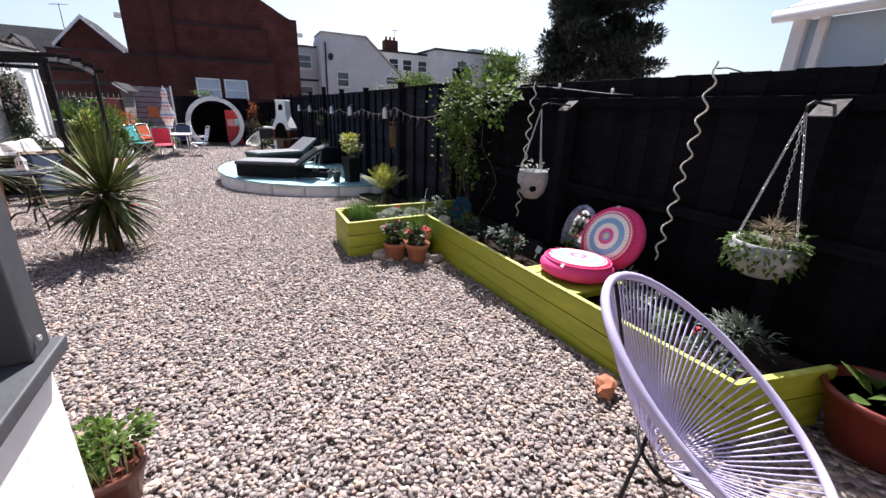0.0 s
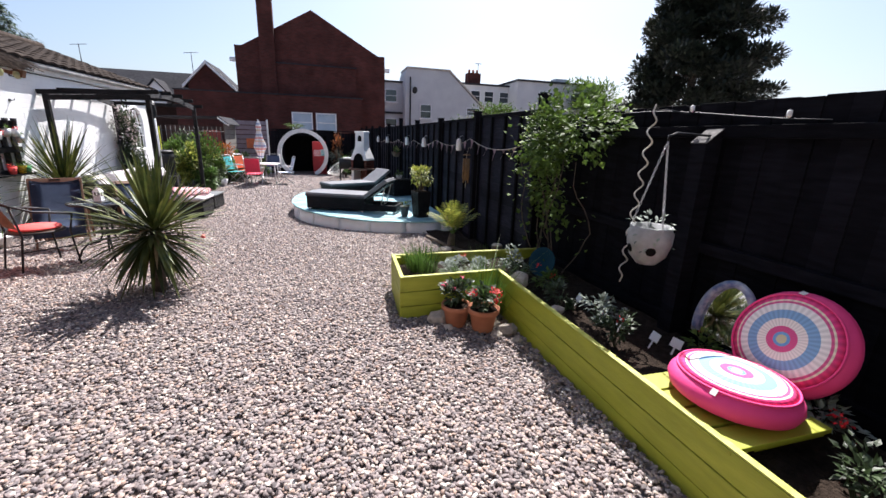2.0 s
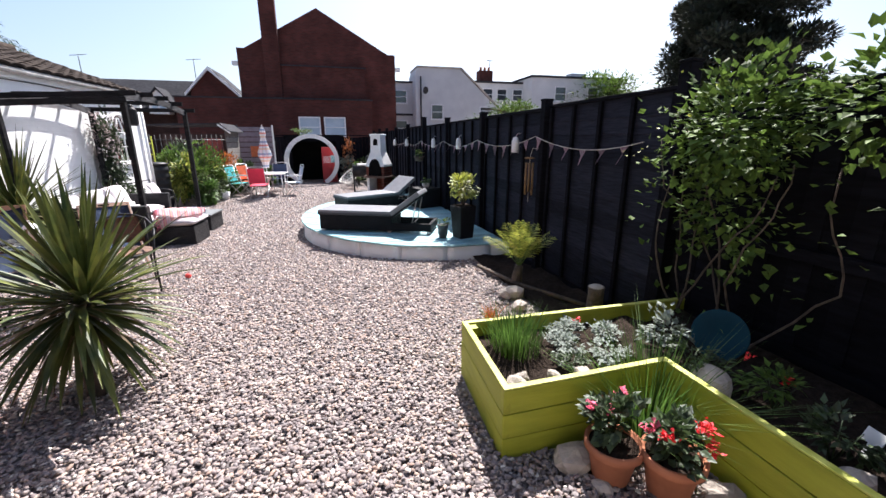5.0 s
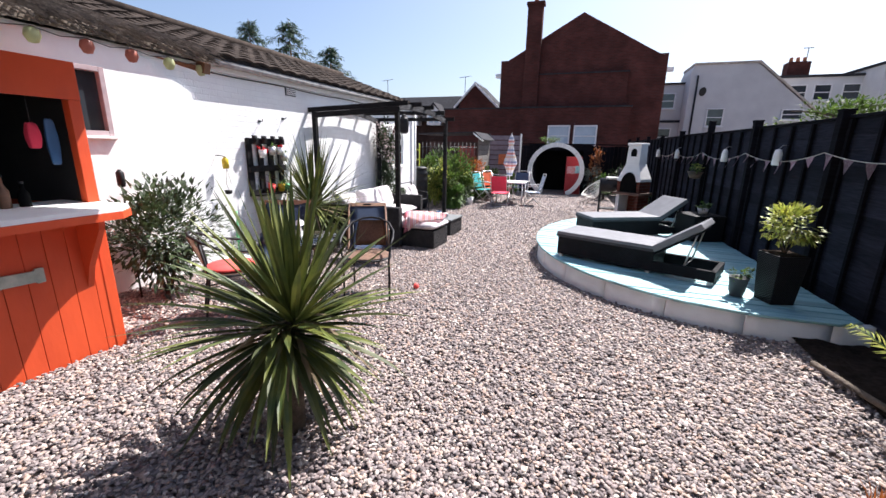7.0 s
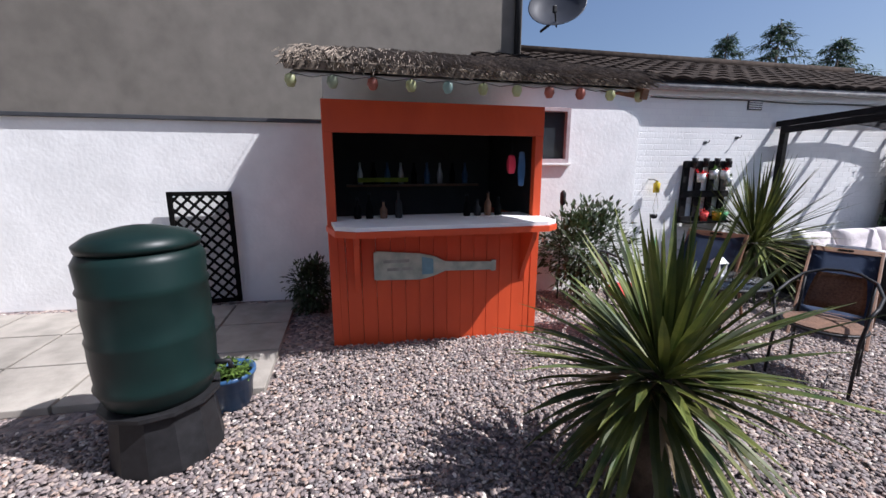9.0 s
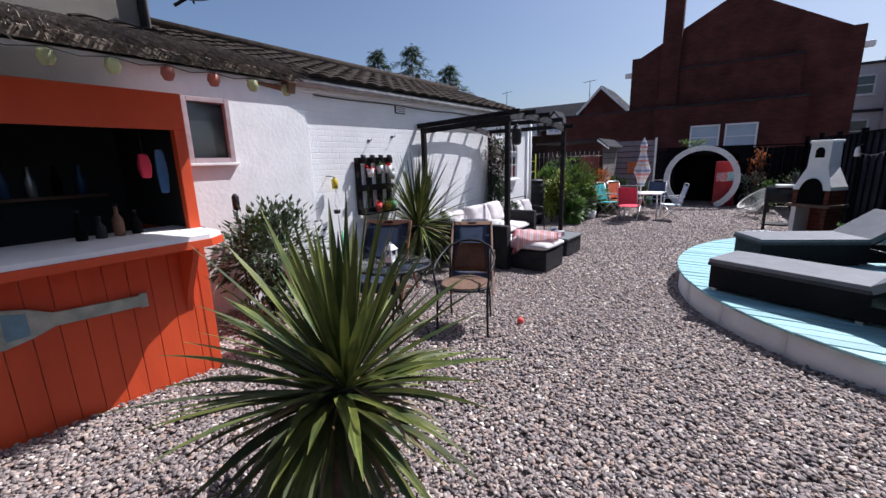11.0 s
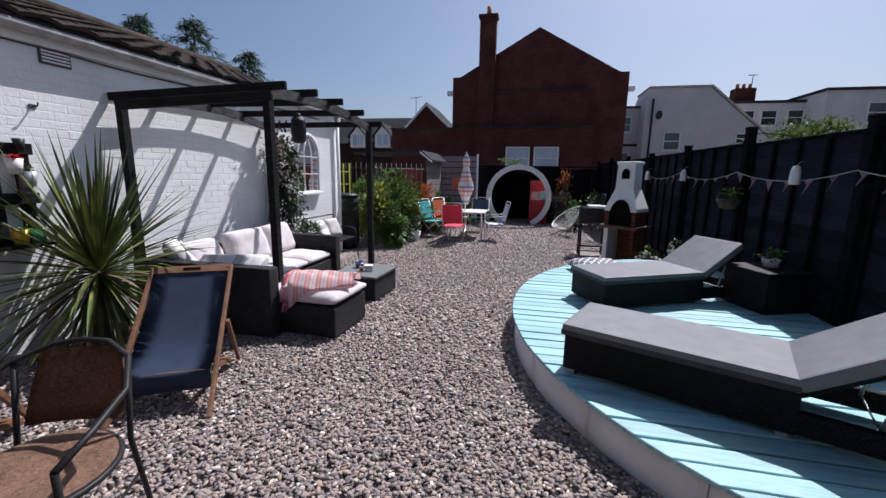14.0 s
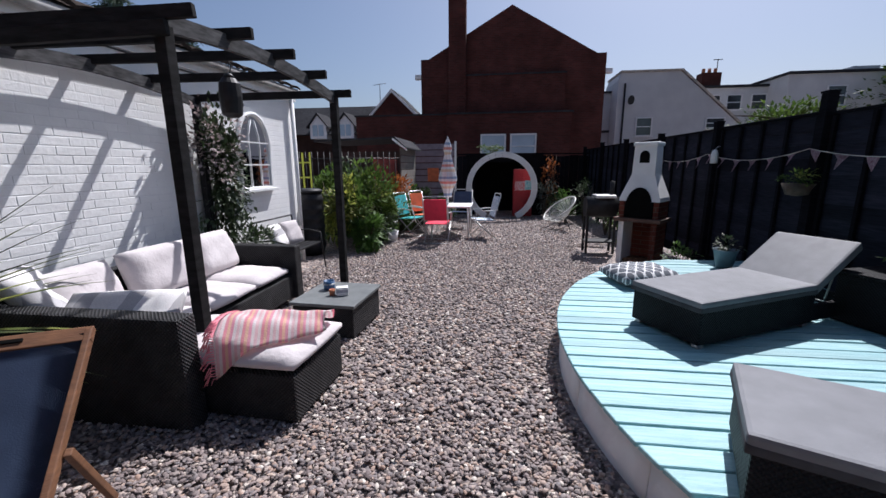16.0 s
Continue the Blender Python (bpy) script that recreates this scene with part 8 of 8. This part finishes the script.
def brick_house():
    t = thing("brick_house", pose(0, 28.0, -0.4), "red brick house with a gabled end and tall chimney", "house")
    eL, eR, pk, e = -4.68, 3.85, -0.42, 6.72
    part("gable_wall", prism(B(), [(eL, 0, 0), (eR, 0, 0), (eR, 0, e), (eR - 0.42, 0, e), (pk, 0, e + 2.18), (eL + 0.38, 0, e), (eL, 0, e)], (0, 1, 0), 0.4), RED_BRICK, t)
    part("side_wall", box(B(), (eL + 0.2, 4.2, e / 2), (0.4, 7.6, e)), RED_BRICK, t)
    part("side_wall", box(B(), (eR - 0.2, 4.2, e / 2), (0.4, 7.6, e)), RED_BRICK, t)
    part("roof", prism(B(), [(eL + 0.3, 0.02, e - 0.05), (pk, 0.02, e + 2.10), (eR - 0.3, 0.02, e - 0.05), (eR - 0.3, 0.02, e - 0.2), (eL + 0.3, 0.02, e - 0.2)], (0, 1, 0), 8.0), SLATE, t)
    ch = part("chimney", box(B(), (-2.90, -0.16, 4.75), (0.80, 0.5, 9.3), bevel=0.01), RED_BRICK, t)
    part("chimney_head", box(B(), (-2.90, -0.16, 9.42), (0.94, 0.62, 0.14)), RED_BRICK, ch)
    part("chimney_pot", lathe(B(), [(0.12, 9.48), (0.10, 9.9), (0.08, 9.9), (0.08, 9.5)], 12, (-2.90, -0.16, 0)), TERRACOTTA, ch)
    part("upper_recess", box(B(), (-0.22, -0.12, 4.85), (4.55, 0.24, 2.1)), RED_BRICK, t)
    part("ledge", box(B(), (-0.22, -0.15, 5.90), (4.65, 0.30, 0.06)), SLATE, t)
    part("lower_block", box(B(), (-0.52, -0.45, 2.05), (5.7, 0.9, 4.1)), RED_BRICK, t)
    part("ledge", box(B(), (-0.52, -0.48, 4.12), (5.8, 0.98, 0.07)), SLATE, t)
    part("side_block", box(B(), (-5.6, -0.3, 2.05), (4.4, 0.8, 4.1)), RED_BRICK, t)
    part("ledge", box(B(), (-5.6, -0.32, 4.12), (4.5, 0.86, 0.07)), SLATE, t)
    sash(t, -1.17, 2.62, 1.10, 1.05, PANE_SKY, -0.93)
    sash(t, 0.20, 2.62, 1.12, 1.05, PANE_SKY, -0.93)
    for x in (eL - 0.15, eR + 0.15):
        part("gutter_end", box(B(), (x, 0.2, e - 0.75), (0.35, 0.3, 0.22), bevel=0.04), PVC, t)


brick_house()


def white_houses():
    wr = mat("off_white_render", (0.62, 0.62, 0.62), (0.54, 0.54, 0.55), 1.2, 0.85, 0.3, 30, large=0.2)
    t = thing("white_house", pose(0, 36.0, -1.0), "white rendered house with a sloping parapet", "house")
    part("front_wall", prism(B(), [(6.6, 0, 0), (13.9, 0, 0), (13.9, 0, 4.9), (10.3, 0, 8.05), (6.75, 0, 8.05), (6.6, 0, 7.6)], (0, 1, 0), 3.0), wr, t)
    part("coping", prism(B(), [(6.70, -0.1, 8.05), (10.35, -0.1, 8.05), (14.0, -0.1, 4.88), (14.0, -0.1, 5.02), (10.38, -0.1, 8.18), (6.70, -0.1, 8.18)], (0, 1, 0), 3.2), STONE, t)
    sash(t, 8.35, 4.75, 0.95, 1.1, PANE)
    sash(t, 12.6, 4.9, 1.1, 0.6, PANE)
    part("downpipe", tube(B(), [(7.0, -0.1, 2), (7.0, -0.1, 7.4)], 0.06, 8), BLACK, t)
    d = part("dish_mount", tube(B(), [(7.25, -0.15, 6.3), (7.25, -0.4, 6.3)], 0.04, 6), BLACK, t)
    part("wall_dish", lathe(B(), [(0, 0), (0.2, 0.03), (0.28, 0.1)], 14), BLACK, d, at=pose(7.25, -0.45, 6.35, 100, 0, 30))
    s = thing("bay_house", pose(0, 37.5, -1.0), "narrow white house beside the brick gable", "house")
    part("front_wall", box(B(), (5.3, 1.5, 3.55), (2.7, 3, 7.1)), wr, s)
    part("roof", box(B(), (5.3, 1.5, 7.15), (2.9, 3.3, 0.12)), SLATE, s)
    part("string_course", box(B(), (5.3, -0.06, 4.6), (2.72, 0.14, 0.16)), SLATE, s)
    sash(s, 5.6, 6.0, 1.0, 1.0, PANE)
    sash(s, 5.6, 3.5, 1.0, 1.2, PANE)
    q = thing("terrace_house", pose(0, 40.0, -0.25), "long white terrace with flat parapets and sashes", "house")
    part("low_wing", box(B(), (15.3, 2, 3.4), (6.6, 4, 7.0)), wr, q)
    part("wing_roof", box(B(), (15.3, 2, 6.98), (6.8, 4.3, 0.16)), SLATE, q)
    part("main_block", box(B(), (22.2, 1.0, 3.6), (9.0, 6, 7.4)), wr, q)
    part("main_roof", box(B(), (22.2, 1.0, 7.36), (9.2, 6.3, 0.16)), SLATE, q)
    part("parapet_stack", box(B(), (23.6, 0.5, 7.7), (1.6, 1.0, 0.7)), wr, q)
    for x in (14.2, 15.6, 17.2):
        sash(q, x, 5.9, 0.95, 1.0, PANE)
    for x in (20.6, 24.0):
        sash(q, x, 5.9, 1.1, 1.2, PANE, -2.02)
    ch = part("chimney", box(B(), (14.2, 1.0, 6.9), (1.3, 0.9, 2.3)), RED_BRICK, q)
    for k in range(3):
        part("chimney_pot", lathe(B(), [(0.13, 8.4), (0.11, 8.8), (0.08, 8.8), (0.08, 8.4)], 10, (13.8 + 0.4 * k, 1.0, -0.4)), TERRACOTTA, ch)
    part("aerial", tube(B(), [(14.7, 1, 8.0), (14.7, 1, 9.0), (14.4, 1, 9.0), (15.0, 1, 9.0)], 0.03, 5), BLACK, q)
    # dark-roofed houses on the other side
    g = thing("slate_roof_house", pose(0, 36.0, -1.0), "dark slate-roofed house with white dormers", "house")
    part("wall", box(B(), (-13.0, 3.0, 2.4), (10, 5, 4.8)), UNLIT_BRICK, g)
    part("roof", prism(B(), [(-18.5, -0.3, 4.6), (-18.5, 2.8, 6.85), (-18.5, 6.2, 4.6)], (1, 0, 0), 11.0), SLATE, g)
    gb = part("gable", prism(B(), [(-9.15, -1.2, 0), (-6.3, -1.2, 0), (-6.3, -1.2, 5.75), (-7.9, -1.2, 7.15), (-9.15, -1.2, 5.75)], (0, 1, 0), 3.4), RED_BRICK, g)
    for x0, x1, z0, z1 in ((-9.5, -7.9, 5.6, 7.3), (-6.0, -7.9, 5.5, 7.3)):
        part("barge_board", prism(B(), [(x0, -1.4, z0), (x1, -1.4, z1), (x1, -1.4, z1 - 0.2), (x0, -1.4, z0 - 0.2)], (0, 1, 0), 0.15), PVC, gb)
        part("gable_roof", prism(B(), [(x0, -1.3, z0 + 0.02), (x1, -1.3, z1 + 0.04), (x1, -1.3, z1 - 0.05), (x0, -1.3, z0 - 0.1)], (0, 1, 0), 4.0), SLATE, gb)
    for x in (-13.5, -11.5):
        dm = part("dormer", prism(B(), [(x - 0.6, -0.4, 4.3), (x + 0.6, -0.4, 4.3), (x + 0.6, -0.4, 5.2), (x, -0.4, 5.9), (x - 0.6, -0.4, 5.2)], (0, 1, 0), 1.6), PVC, g)
        part("dormer_roof", prism(B(), [(x - 0.8, -0.55, 5.1), (x, -0.55, 6.05), (x + 0.8, -0.55, 5.1), (x + 0.8, -0.55, 5.0), (x, -0.55, 5.9), (x - 0.8, -0.55, 5.0)], (0, 1, 0), 2.0), SLATE, dm)
        for s2 in (-0.22, 0.22):
            part("dormer_pane", box(B(), (x + s2, -0.42, 4.85), (0.34, 0.04, 0.75)), PANE_SKY, dm)
    for x, y, h in ((-9.6, 38.0, 7.3), (-16.5, 37.5, 7.2)):
        a = thing("roof_aerial", pose(x, y, 5.6), "thin metal television aerial on a roof", "aerial", "television aerials")
        part("mast", tube(B(), [(0, 0, 0), (0, 0, h - 5.6)], 0.025, 5), BLACK, a)
        part("boom", tube(B(), [(-0.5, 0, h - 5.7), (0.5, 0, h - 5.6)], 0.02, 5), BLACK, a)
    cs = thing("conservatory", pose(5.52, 0, 0), "white framed conservatory over the neighbour's fence", "conservatory")
    part("base_wall", box(B(), (1.5, 1.2, 0.9), (3, 3.0, 1.9)), wr, cs)
    part("corner_post", box(B(), (0.05, 2.65, 2.2), (0.12, 0.12, 0.8)), PVC, cs)
    part("eaves_beam", box(B(), (0.02, 1.2, 2.62), (0.22, 3.2, 0.10), bevel=0.03), PVC, cs)
    part("gutter", tube(B(), [(-0.12, -0.4, 2.60), (-0.12, 2.85, 2.60)], 0.06, 10), PVC, cs)
    for k in range(4):
        part("mullion", box(B(), (0.05, 2.45 - 0.62 * k, 2.2), (0.08, 0.08, 0.75)), PVC, cs)
    part("bottom_rail", box(B(), (0.05, 1.2, 1.92), (0.10, 3.0, 0.12)), PVC, cs)
    part("pane", box(B(), (0.07, 1.2, 2.25), (0.012, 2.9, 0.62)), PANE_SKY, cs)
    part("glazed_roof", prism(B(), [(0.0, -0.4, 2.66), (0.0, 2.8, 2.66), (2.4, 2.8, 3.5), (2.4, -0.4, 3.5)], (0, 0, 1), 0.05), WHITE_GLOSS, cs)


white_houses()


def tree(name, x, y, z0, zc, radius, n, size, kind, label, seed, clumps=60, ratio=0.5, shell=0.35):
    t = thing(name, pose(x, y, z0), label, "tree")
    r = random.Random(seed)
    bm = B()
    h = zc - z0
    tube(bm, [(0, 0, 0), (0.1, 0.05, h * 0.6), (0, 0, h + radius[2] * 0.7)], 0.32, 10, 0.06)
    for k in range(12):
        a, e = k * 2.4, r.uniform(0.1, 0.7)
        s = Vector((0.05, 0, h + radius[2] * (-0.6 + 0.11 * k)))
        d = Vector((math.cos(a) * radius[0], math.sin(a) * radius[1], radius[2] * e)) * 0.75
        tube(bm, [s, s + d * 0.5 + Vector((0, 0, 0.1)), s + d], 0.09, 6, 0.02)
    part("trunk", bm, BARK, t)
    stuff_leaves("crown", leaflets(r, clump_spots(r, n, (0, 0, h), radius, clumps, shell), size, ratio), kind, t)


def spruce(x, y, z0, h, reach, seed):
    """A narrow cypress: tiers of short drooping boughs with feathered tips and a bare leader."""
    t = thing("cypress_tree", pose(x, y, z0), "blue-green feathery conifer top behind the roof", "tree", "conifers behind the roof")
    r = random.Random(seed)
    part("trunk", tube(B(), [(0, 0, 0), (0.05, 0, h * 0.5), (0, 0, h)], 0.16, 8, 0.012), BARK, t)
    bm, spots = B(), []
    for k in range(64):
        u = 1 - (k / 64) ** 1.2
        zc = h * (0.38 + 0.60 * u)
        a = 2.399963 * k + r.uniform(-0.3, 0.3)
        q = reach * (1.02 - u) ** 0.75 * r.uniform(0.65, 1.15) + 0.10
        d = Vector((math.cos(a), math.sin(a), 0))
        pts = [Vector((0, 0, zc)) + d * q * f + Vector((0, 0, q * (0.30 * f - 0.45 * f * f))) for f in (0, 0.4, 0.75, 1.0)]
        tube(bm, pts, 0.02, 4, 0.005)
        for _ in range(int(50 + 60 * q)):
            f = r.uniform(0.15, 1.05)
            c = Vector((0, 0, zc)) + d * q * f + Vector((0, 0, q * (0.30 * f - 0.45 * f * f)))
            spots.append((c + Vector((r.gauss(0, 0.06), r.gauss(0, 0.06), r.gauss(-0.03, 0.05))), d + Vector((r.uniform(-0.6, 0.6), r.uniform(-0.6, 0.6), r.uniform(-0.7, 0.2)))))
    part("bough", bm, BARK, t)
    stuff_leaves("needles", leaflets(r, spots, 0.20, 0.22), "spruce", t)

def pine(x, y, z0, h, reach, label, seed):
    """A pine: a bare trunk, limbs, and flat uneven pads of needles at their ends."""
    t = thing("pine_tree", pose(x, y, z0), label, "tree")
    r = random.Random(seed)
    part("trunk", tube(B(), [(0, 0, 0), (0.15, 0.05, h * 0.5), (-0.1, 0, h * 0.96)], 0.34, 10, 0.06), BARK, t)
    spots, bm = [], B()
    for k in range(64):
        u = (k + 0.5) / 64
        a = 2.399963 * k + r.uniform(-0.4, 0.4)
        q = reach * (0.62 + 0.50 * math.sin(math.pi * min(1, u * 1.25 + 0.12))) * (1 - 0.75 * u ** 5) * r.uniform(0.4, 1.0)
        zc = h * (0.32 + 0.64 * u) + r.uniform(-0.3, 0.3)
        c = Vector((math.cos(a) * q, math.sin(a) * q, zc))
        tube(bm, [(0, 0, zc - 0.5), (c.x * 0.5, c.y * 0.5, zc - 0.35), tuple(c)], 0.07, 5, 0.02)
        pr, ph = r.uniform(0.8, 1.45), r.uniform(0.40, 0.75)
        for _ in range(900):
            v = Vector((r.gauss(0, 1), r.gauss(0, 1), r.gauss(0, 1))).normalized() * r.random() ** 0.4
            spots.append((c + Vector((v.x * pr, v.y * pr, v.z * ph + 0.1 * r.random())), v + Vector((0, 0, 0.5))))
    part("limb", bm, BARK, t)
    stuff_leaves("needles", leaflets(r, spots, 0.34, 0.40), "conifer", t)


pine(21.6, 22.0, -1.0, 12.6, 3.8, "broad dark pine beyond the fence", 5)
spruce(-13.4, 18.3, -1.0, 7.5, 2.3, 61)
spruce(-12.3, 19.4, -1.0, 7.7, 2.6, 62)
spruce(-11.1, 20.6, -1.0, 6.9, 2.5, 63)
tree("garden_tree", 25.5, 37.5, -1.0, 5.2, (4.2, 2.4, 2.2), 4200, 0.34, "vine", "bushy green tree top by the terrace", 7, 40, 0.5, 0.2)
tree("garden_tree", 11.0, 27.0, -1.0, 2.6, (2.6, 1.6, 1.2), 3000, 0.22, "vine", "bushy green tree top beside the white house", 8, 30, 0.5, 0.2)


# ---- loose gravel ----
def pebbles():
    """Loose rounded pebbles on the walked ground, thinning with distance."""
    g = np.random.default_rng(4)
    ring = [2 * math.pi * k / 5 for k in range(5)]
    dome = np.array([(0, 0, 1)] + [(0.80 * math.cos(a), 0.80 * math.sin(a), 0.60) for a in ring] + [(math.cos(a + 0.63), math.sin(a + 0.63), -0.30) for a in ring], float)
    tri = np.array([(0, 1 + k, 1 + (k + 1) % 5) for k in range(5)] + [f for k in range(5) for f in ((1 + k, 6 + k, 1 + (k + 1) % 5), (1 + (k + 1) % 5, 6 + k, 6 + (k + 1) % 5))])

    def lay(x0, x1, y0, y1, n, s0, s1):
        x, y = g.uniform(x0, x1, n), g.uniform(y0, y1, n)
        keep = ((x - DX) / (DA + 0.02)) ** 2 + ((y - DY) / (DB + 0.02)) ** 2 > 1
        keep &= ~((x > 0.91) & (y > 4.02) & (y < 4.87)) & ~((x > 1.82) & (y < 4.9)) & ~((x < -2.58) & (y < 3.33)) & ~((x < -3.24) & (y < 5.65)) & ~((x < -0.40) & (y < 1.32))
        keep &= ~((x > 2.03) & (y > 4.8))
        x, y = x[keep], y[keep]
        n = len(x)
        s = g.uniform(s0, s1, n)[:, None] * np.stack([g.uniform(1.0, 1.6, n), g.uniform(0.68, 1.02, n), g.uniform(0.36, 0.60, n)], 1)
        a, b = g.uniform(0, 6.283, n), g.normal(0, 0.24, n)
        v = dome[None] * s[:, None, :] * g.uniform(0.80, 1.20, (n, 11, 1))
        vx, vz = v[..., 0] * np.cos(b)[:, None] - v[..., 2] * np.sin(b)[:, None], v[..., 0] * np.sin(b)[:, None] + v[..., 2] * np.cos(b)[:, None]
        vy = v[..., 1]
        px = x[:, None] + vx * np.cos(a)[:, None] - vy * np.sin(a)[:, None]
        py = y[:, None] + vx * np.sin(a)[:, None] + vy * np.cos(a)[:, None]
        pz = (0.106 - 0.03 * np.minimum(y, 13.0))[:, None] + vz + g.uniform(-0.008, 0.010, n)[:, None]
        return np.stack([px, py, pz], 2).reshape(-1, 3)

    rows = [lay(-2.4, 2.0, 0.5, 3.0, 44000, 0.0078, 0.0145), lay(-3.4, 2.05, 3.0, 6.0, 55000, 0.0078, 0.0148), lay(-4.5, 2.05, 6.0, 10.0, 62000, 0.009, 0.0165), lay(-3.9, 0.6, 10.0, 16.0, 34000, 0.013, 0.022), lay(-3.5, 1.2, 16.0, 20.6, 16000, 0.018, 0.028)]
    co = np.concatenate(rows)
    n = len(co) // 11
    idx = (tri[None] + 11 * np.arange(n)[:, None, None]).reshape(-1)
    me = bpy.data.meshes.new("gravel_pebbles")
    me.vertices.add(len(co))
    me.vertices.foreach_set("co", co.astype(np.float32).reshape(-1))
    me.loops.add(len(idx))
    me.loops.foreach_set("vertex_index", idx.astype(np.int32))
    me.polygons.add(len(idx) // 3)
    me.polygons.foreach_set("loop_start", np.arange(0, len(idx), 3, dtype=np.int32))
    me.polygons.foreach_set("use_smooth", np.repeat(g.random(n) < 0.55, 15))
    me.update(calc_edges=True)
    me.materials.append(GRAVEL_STONE)
    tagged(new("gravel_pebbles", me), "loose pinkish grey pebbles covering the garden path", "gravel", kind="stuff")


pebbles()


# ---- painted bricks of the wall behind the sofa ----
def wall_bricks():
    w = bpy.data.objects["wall_west"]
    me = mesh_of("brick", box(B(), (0, 0, 0), (0.008, 0.218, 0.0685), bevel=0.0035), WHITE_PAINT)
    r = random.Random(17)
    for row in range(20):
        for k in range(15):
            y = 9.55 + 0.225 * k + (0.1125 if row % 2 else 0)
            z = 0.3375 + 0.075 * row
            shared("brick", me, w, Matrix.Translation((-0.0024 + r.uniform(0, 0.0018), y + r.uniform(-0.003, 0.003), z + r.uniform(-0.002, 0.002))) @ pose(0, 0, 0, r.uniform(-0.6, 0.6), 0, r.uniform(-0.25, 0.25)))


wall_bricks()
